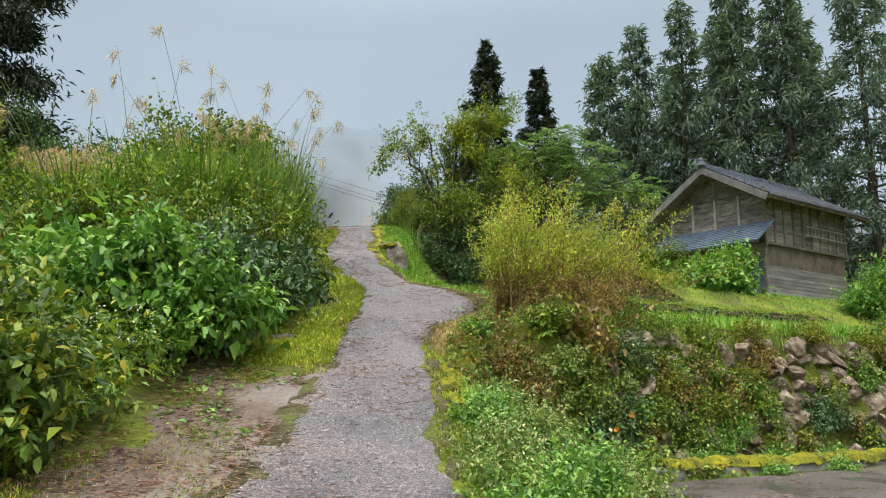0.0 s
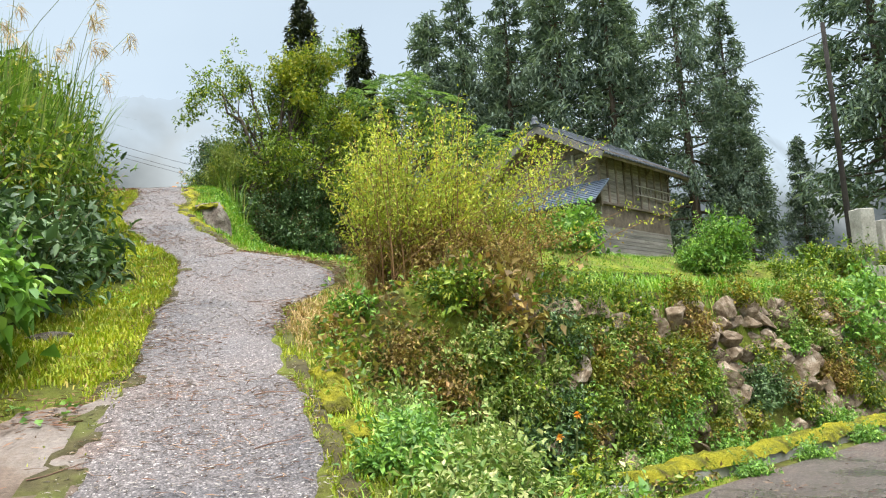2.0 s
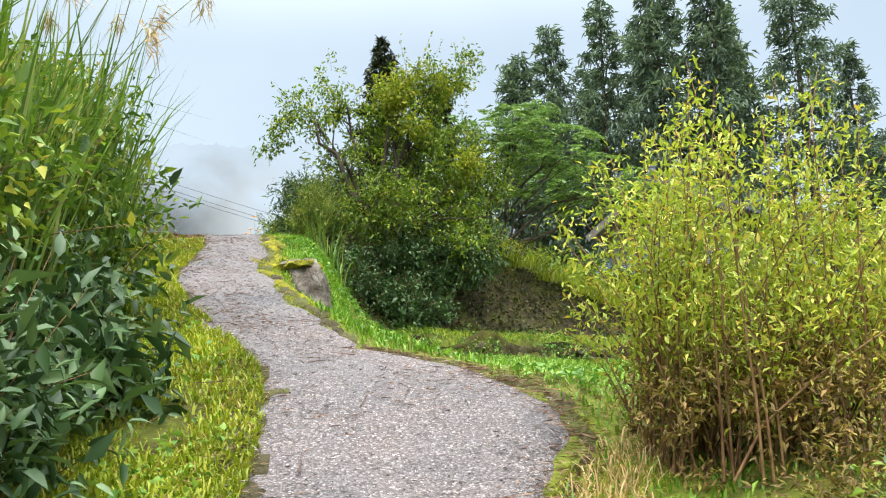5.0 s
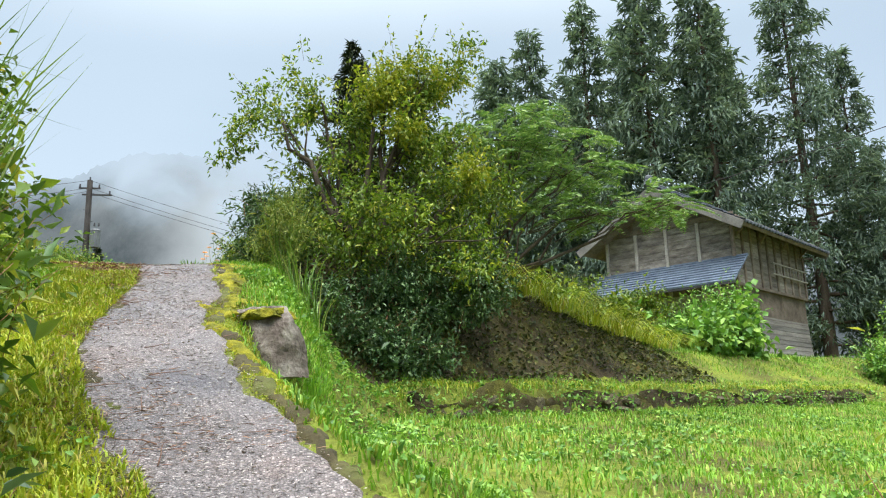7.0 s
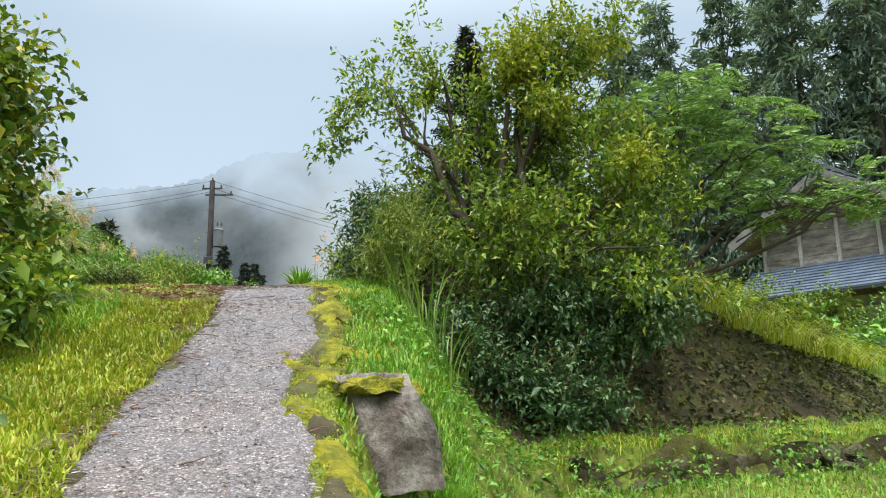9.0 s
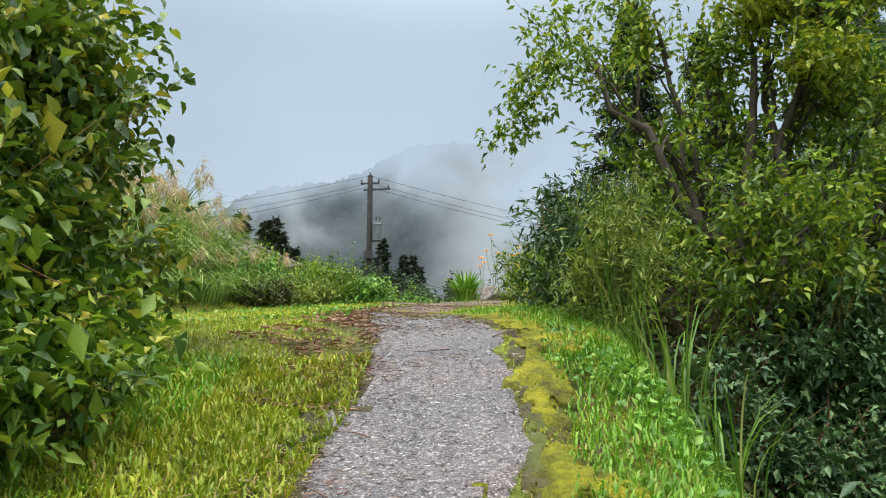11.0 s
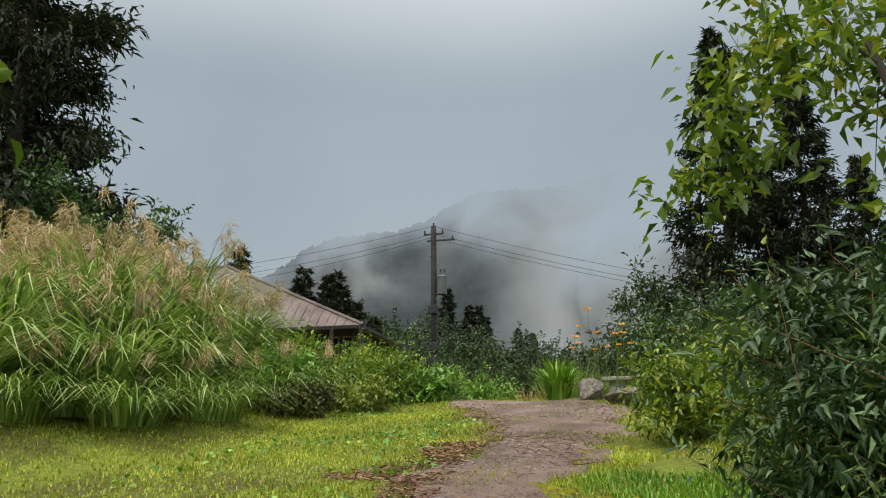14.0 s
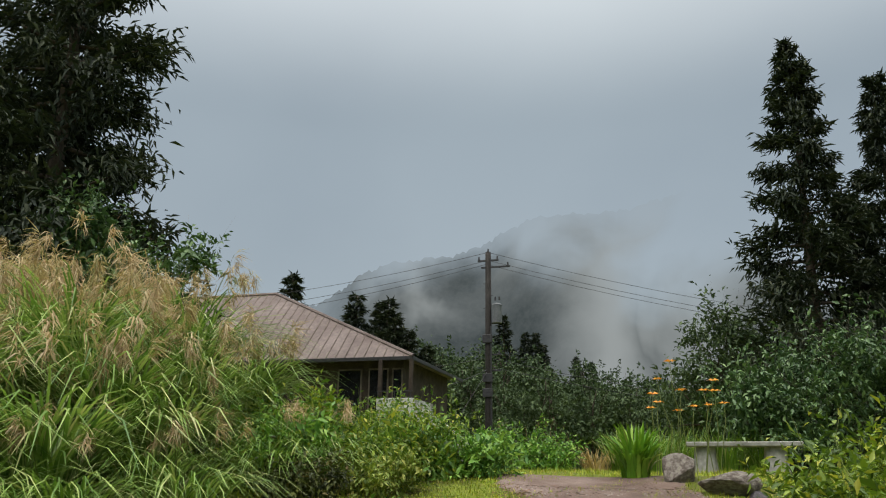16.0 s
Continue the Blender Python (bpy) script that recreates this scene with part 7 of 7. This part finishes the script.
# ---- distance: valley wood, mountain with painted cloud ----
k = 70000
hx, hy = rng.uniform(-75, 55, k), rng.uniform(120, 175, k)
crest_z = np.interp(hx, [-75, -50, -32, -19, -8, 5, 55], [34, 27, 22, 20.5, 19, 19, 25])
hz = crest_z * np.clip((hy - 112) / 45, 0.1, 1) + 2.0 * np.sin(hx * 0.55) * np.cos(hy * 0.4) + rng.normal(0, 0.9, k)
ln = rng.uniform(0.25, 0.55, k)
way = rng.normal(0, 1, (k, 3)) + np.array([0, -0.5, 0.6])
wood = new("valley_wood", mesh("valley_wood", *leaf_arrays(np.stack([hx, hy, hz], 1), way, ln, ln * 0.8, card=True), "far"))
tagged(wood, "hazy mixed wood filling the valley beyond the crest", "forest", kind="stuff")
hs = sheet_mesh("hillside", np.linspace(-110, 90, 40), np.linspace(108, 190, 16), lambda x, y: np.interp(x, [-110, -75, -50, -32, -19, -8, 5, 55, 90], [36, 33, 27, 23, 21.5, 20, 19, 25, 25]) * np.clip((y - 112) / 45, -0.2, 1), "far")
tagged(new("hillside", hs), "dark wooded hillside under the valley trees", "hill", kind="structure")

CANOPY = [(0, 0, 8.0, 3.6, 3.4, 2.6), (2.2, 0.4, 6.4, 2.8, 2.6, 2.2), (-2.4, -0.2, 6.2, 2.8, 2.6, 2.2), (0.6, -1.6, 5.0, 3.2, 2.4, 2.2), (-0.8, 0.5, 10.2, 2.2, 2.0, 1.6), (0.2, -1.0, 2.6, 3.4, 2.6, 2.0)]
valley_tree = shrub("broadleaf_tree", -24.0, 112.0, CANOPY, 4200, 0.42, "valley", "rounded dark green tree in the valley beyond the crest", "tree", "bark", 0.25, 0.6, 0.3, group="valley trees", base_z=7.0, shoots=0.03)
for x, y, z, s, turn in ((-29.5, 116, 6.5, 1.0, 40), (-19.0, 115, 5.5, 0.95, 100), (-14.5, 118, 5.0, 0.9, 170), (-10.0, 120, 5.0, 0.95, 230), (-34.5, 118, 7.0, 1.1, 300), (-26.5, 124, 8.5, 1.05, 20), (-21.5, 126, 8.0, 1.0, 70), (-16.5, 128, 8.0, 0.95, 130), (-40.0, 122, 8.0, 1.15, 200), (-31.8, 128, 9.5, 1.1, 260), (-5.0, 122, 5.0, 1.0, 310), (-11.5, 130, 8.0, 0.9, 350), (0.5, 124, 5.0, 1.05, 15)):
    copy_thing(valley_tree, Matrix.Translation((x, y, z)) @ Matrix.Rotation(radians(turn), 4, "Z") @ Matrix.Scale(1.25 * s, 4))

mx = np.linspace(-520, 620, 420)
mt = np.linspace(0, 1, 40)
gx, gt = np.meshgrid(mx, mt)
ridge_h = np.interp(gx, [-520, -420, -330, -270, -190, -113, -60, 0, 80, 400, 620], [50, 92, 138, 164, 180, 200, 208, 212, 215, 215, 215])
tree_line = 2.2 * np.abs(np.sin(gx * 0.9)) + 2.0 * np.abs(np.sin(gx * 0.53 + 1)) + 0.8 * np.sin(gx * 0.21)
mz = (ridge_h + tree_line) * gt - 20 * (1 - gt)
my = 480 + 130 * gt + 12 * np.sin(gx * 0.05 + 4 * gt)
nx = len(mx)
i = (np.arange(39)[:, None] * nx + np.arange(nx - 1)[None]).ravel()
mount = tagged(new("mountain_backdrop", mesh("mountain", np.stack([gx, my, mz], -1).reshape(-1, 3), np.stack([i, i + 1, i + 1 + nx, i + nx], 1), "mountain")), "self-glowing wooded mountain backdrop with drifting cloud painted on it", "mountain", kind="structure")
mount.visible_shadow = False

# ---- stone walls, piece by piece ----
ROCKS = [small_rock("stone", 40 + k, "stone") for k in range(9)]
wall = thing("retaining_wall", (2.76, 9.36, 0.44), "old dry-stone retaining wall overgrown with moss and weeds", "wall", kind="structure")
wall.rotation_euler.z = math.atan(0.456)
core = box_bm([(-1.2, 0.16, -0.3, 9.0, 0.5, 1.2)], 0.03)
for v_ in core.verts:
    v_.co.y += v_.co.z * 0.3
part("wall_core", core, "soil", wall, "dark earth between the stones")
r_ = random.Random(5)
z = 0.08
while z < 1.6:
    x = -1.0 + r_.random() * 0.2
    h = r_.uniform(0.15, 0.25)
    while x < 8.6:
        w = r_.uniform(0.14, 0.42)
        if r_.random() > 0.12:
            ob = put("stone", ROCKS[r_.randrange(9)], wall, "", (x + w / 2, 0.02 + 0.32 * z + r_.gauss(0, 0.03), z + r_.gauss(0, 0.025)))
            ob.scale = (w * 0.72, 0.2, h * r_.uniform(0.65, 1.0))
            ob.rotation_euler = (r_.gauss(0, 0.2), r_.gauss(0, 0.5), r_.gauss(0, 0.25))
        x += w
    z += h * 1.05
curb = thing("curb", (2.76, 9.36, 0.44), "low mossy concrete curb at the foot of the wall", "curb", kind="structure")
curb.rotation_euler.z = wall.rotation_euler.z
part("curb_stone", box_bm([(-0.9, -0.64, -0.1, 8.5, -0.40, 0.12)], 0.03), "concrete", curb)
bm = bmesh.new()
bmesh.ops.create_grid(bm, x_segments=120, y_segments=6, size=1.0)
for v_ in bm.verts:
    lx, ly_ = v_.co.x * 4.3 + 3.6, v_.co.y * 0.15 - 0.52
    v_.co = Vector((lx, ly_ + 0.05 * noise.noise(Vector((lx * 2, 0, 0))), 0.2 + 0.05 * noise.noise(Vector((lx * 3, ly_ * 6, 1))) + 0.035 * noise.noise(Vector((lx * 13, ly_ * 17, 4))) - 0.1 * abs(v_.co.y) ** 3))
part("moss", bm, "moss", curb, "bright yellow-green moss")
DARK_ROCKS = [small_rock("stone", 70 + k, "darkstone") for k in range(6)]
low_wall = thing("terrace_wall", (0.7, 18.7, gz(0.7, 18.55)), "knee-high mossy stone edging across the lawn", "wall", kind="structure")
low_wall.rotation_euler.z = math.atan(0.566)
lx_, lz_ = np.arange(-0.1, 14, 0.07), np.linspace(-0.08, 0.42, 8)
gx, gq = np.meshgrid(lx_, lz_)
base_ = ground_z(0.7 + gx * 0.87 + 0.15, 18.7 + gx * 0.4925 - 0.2) - low_wall.location.z
jag = np.array([[0.05 * noise.noise(Vector((x * 3, z * 7, 1))) + 0.06 * noise.noise(Vector((x * 9, z * 16, 5))) for x in lx_] for z in lz_])
top_ = np.array([0.8 + 0.5 * noise.noise(Vector((x * 1.1, 0, 9))) for x in lx_])[None]
nx = len(lx_)
i = (np.arange(7)[:, None] * nx + np.arange(nx - 1)[None]).ravel()
put("earth_face", mesh("earth_face", np.stack([gx, -0.04 + 0.25 * gq + jag, base_ + gq * top_], -1).reshape(-1, 3), np.stack([i, i + 1, i + 1 + nx, i + nx], 1), "bank"), low_wall, "dark eroded earth face")
for row in range(2):
    x = 0.0
    while x < 13:
        w = r_.uniform(0.16, 0.4)
        xw, yw = 0.7 + x * 0.87, 18.7 + x * 0.4925
        zz = gz(xw + 0.15, yw - 0.2) - low_wall.location.z
        if r_.random() > 0.55:
            ob = put("stone", DARK_ROCKS[r_.randrange(6)], low_wall, "", (x, 0.03 + r_.gauss(0, 0.03), zz + 0.06 + 0.15 * row))
            ob.scale = (w * 0.7, 0.14, 0.12)
            ob.rotation_euler = (r_.gauss(0, 0.2), r_.gauss(0, 0.3), r_.gauss(0, 0.2))
        x += w
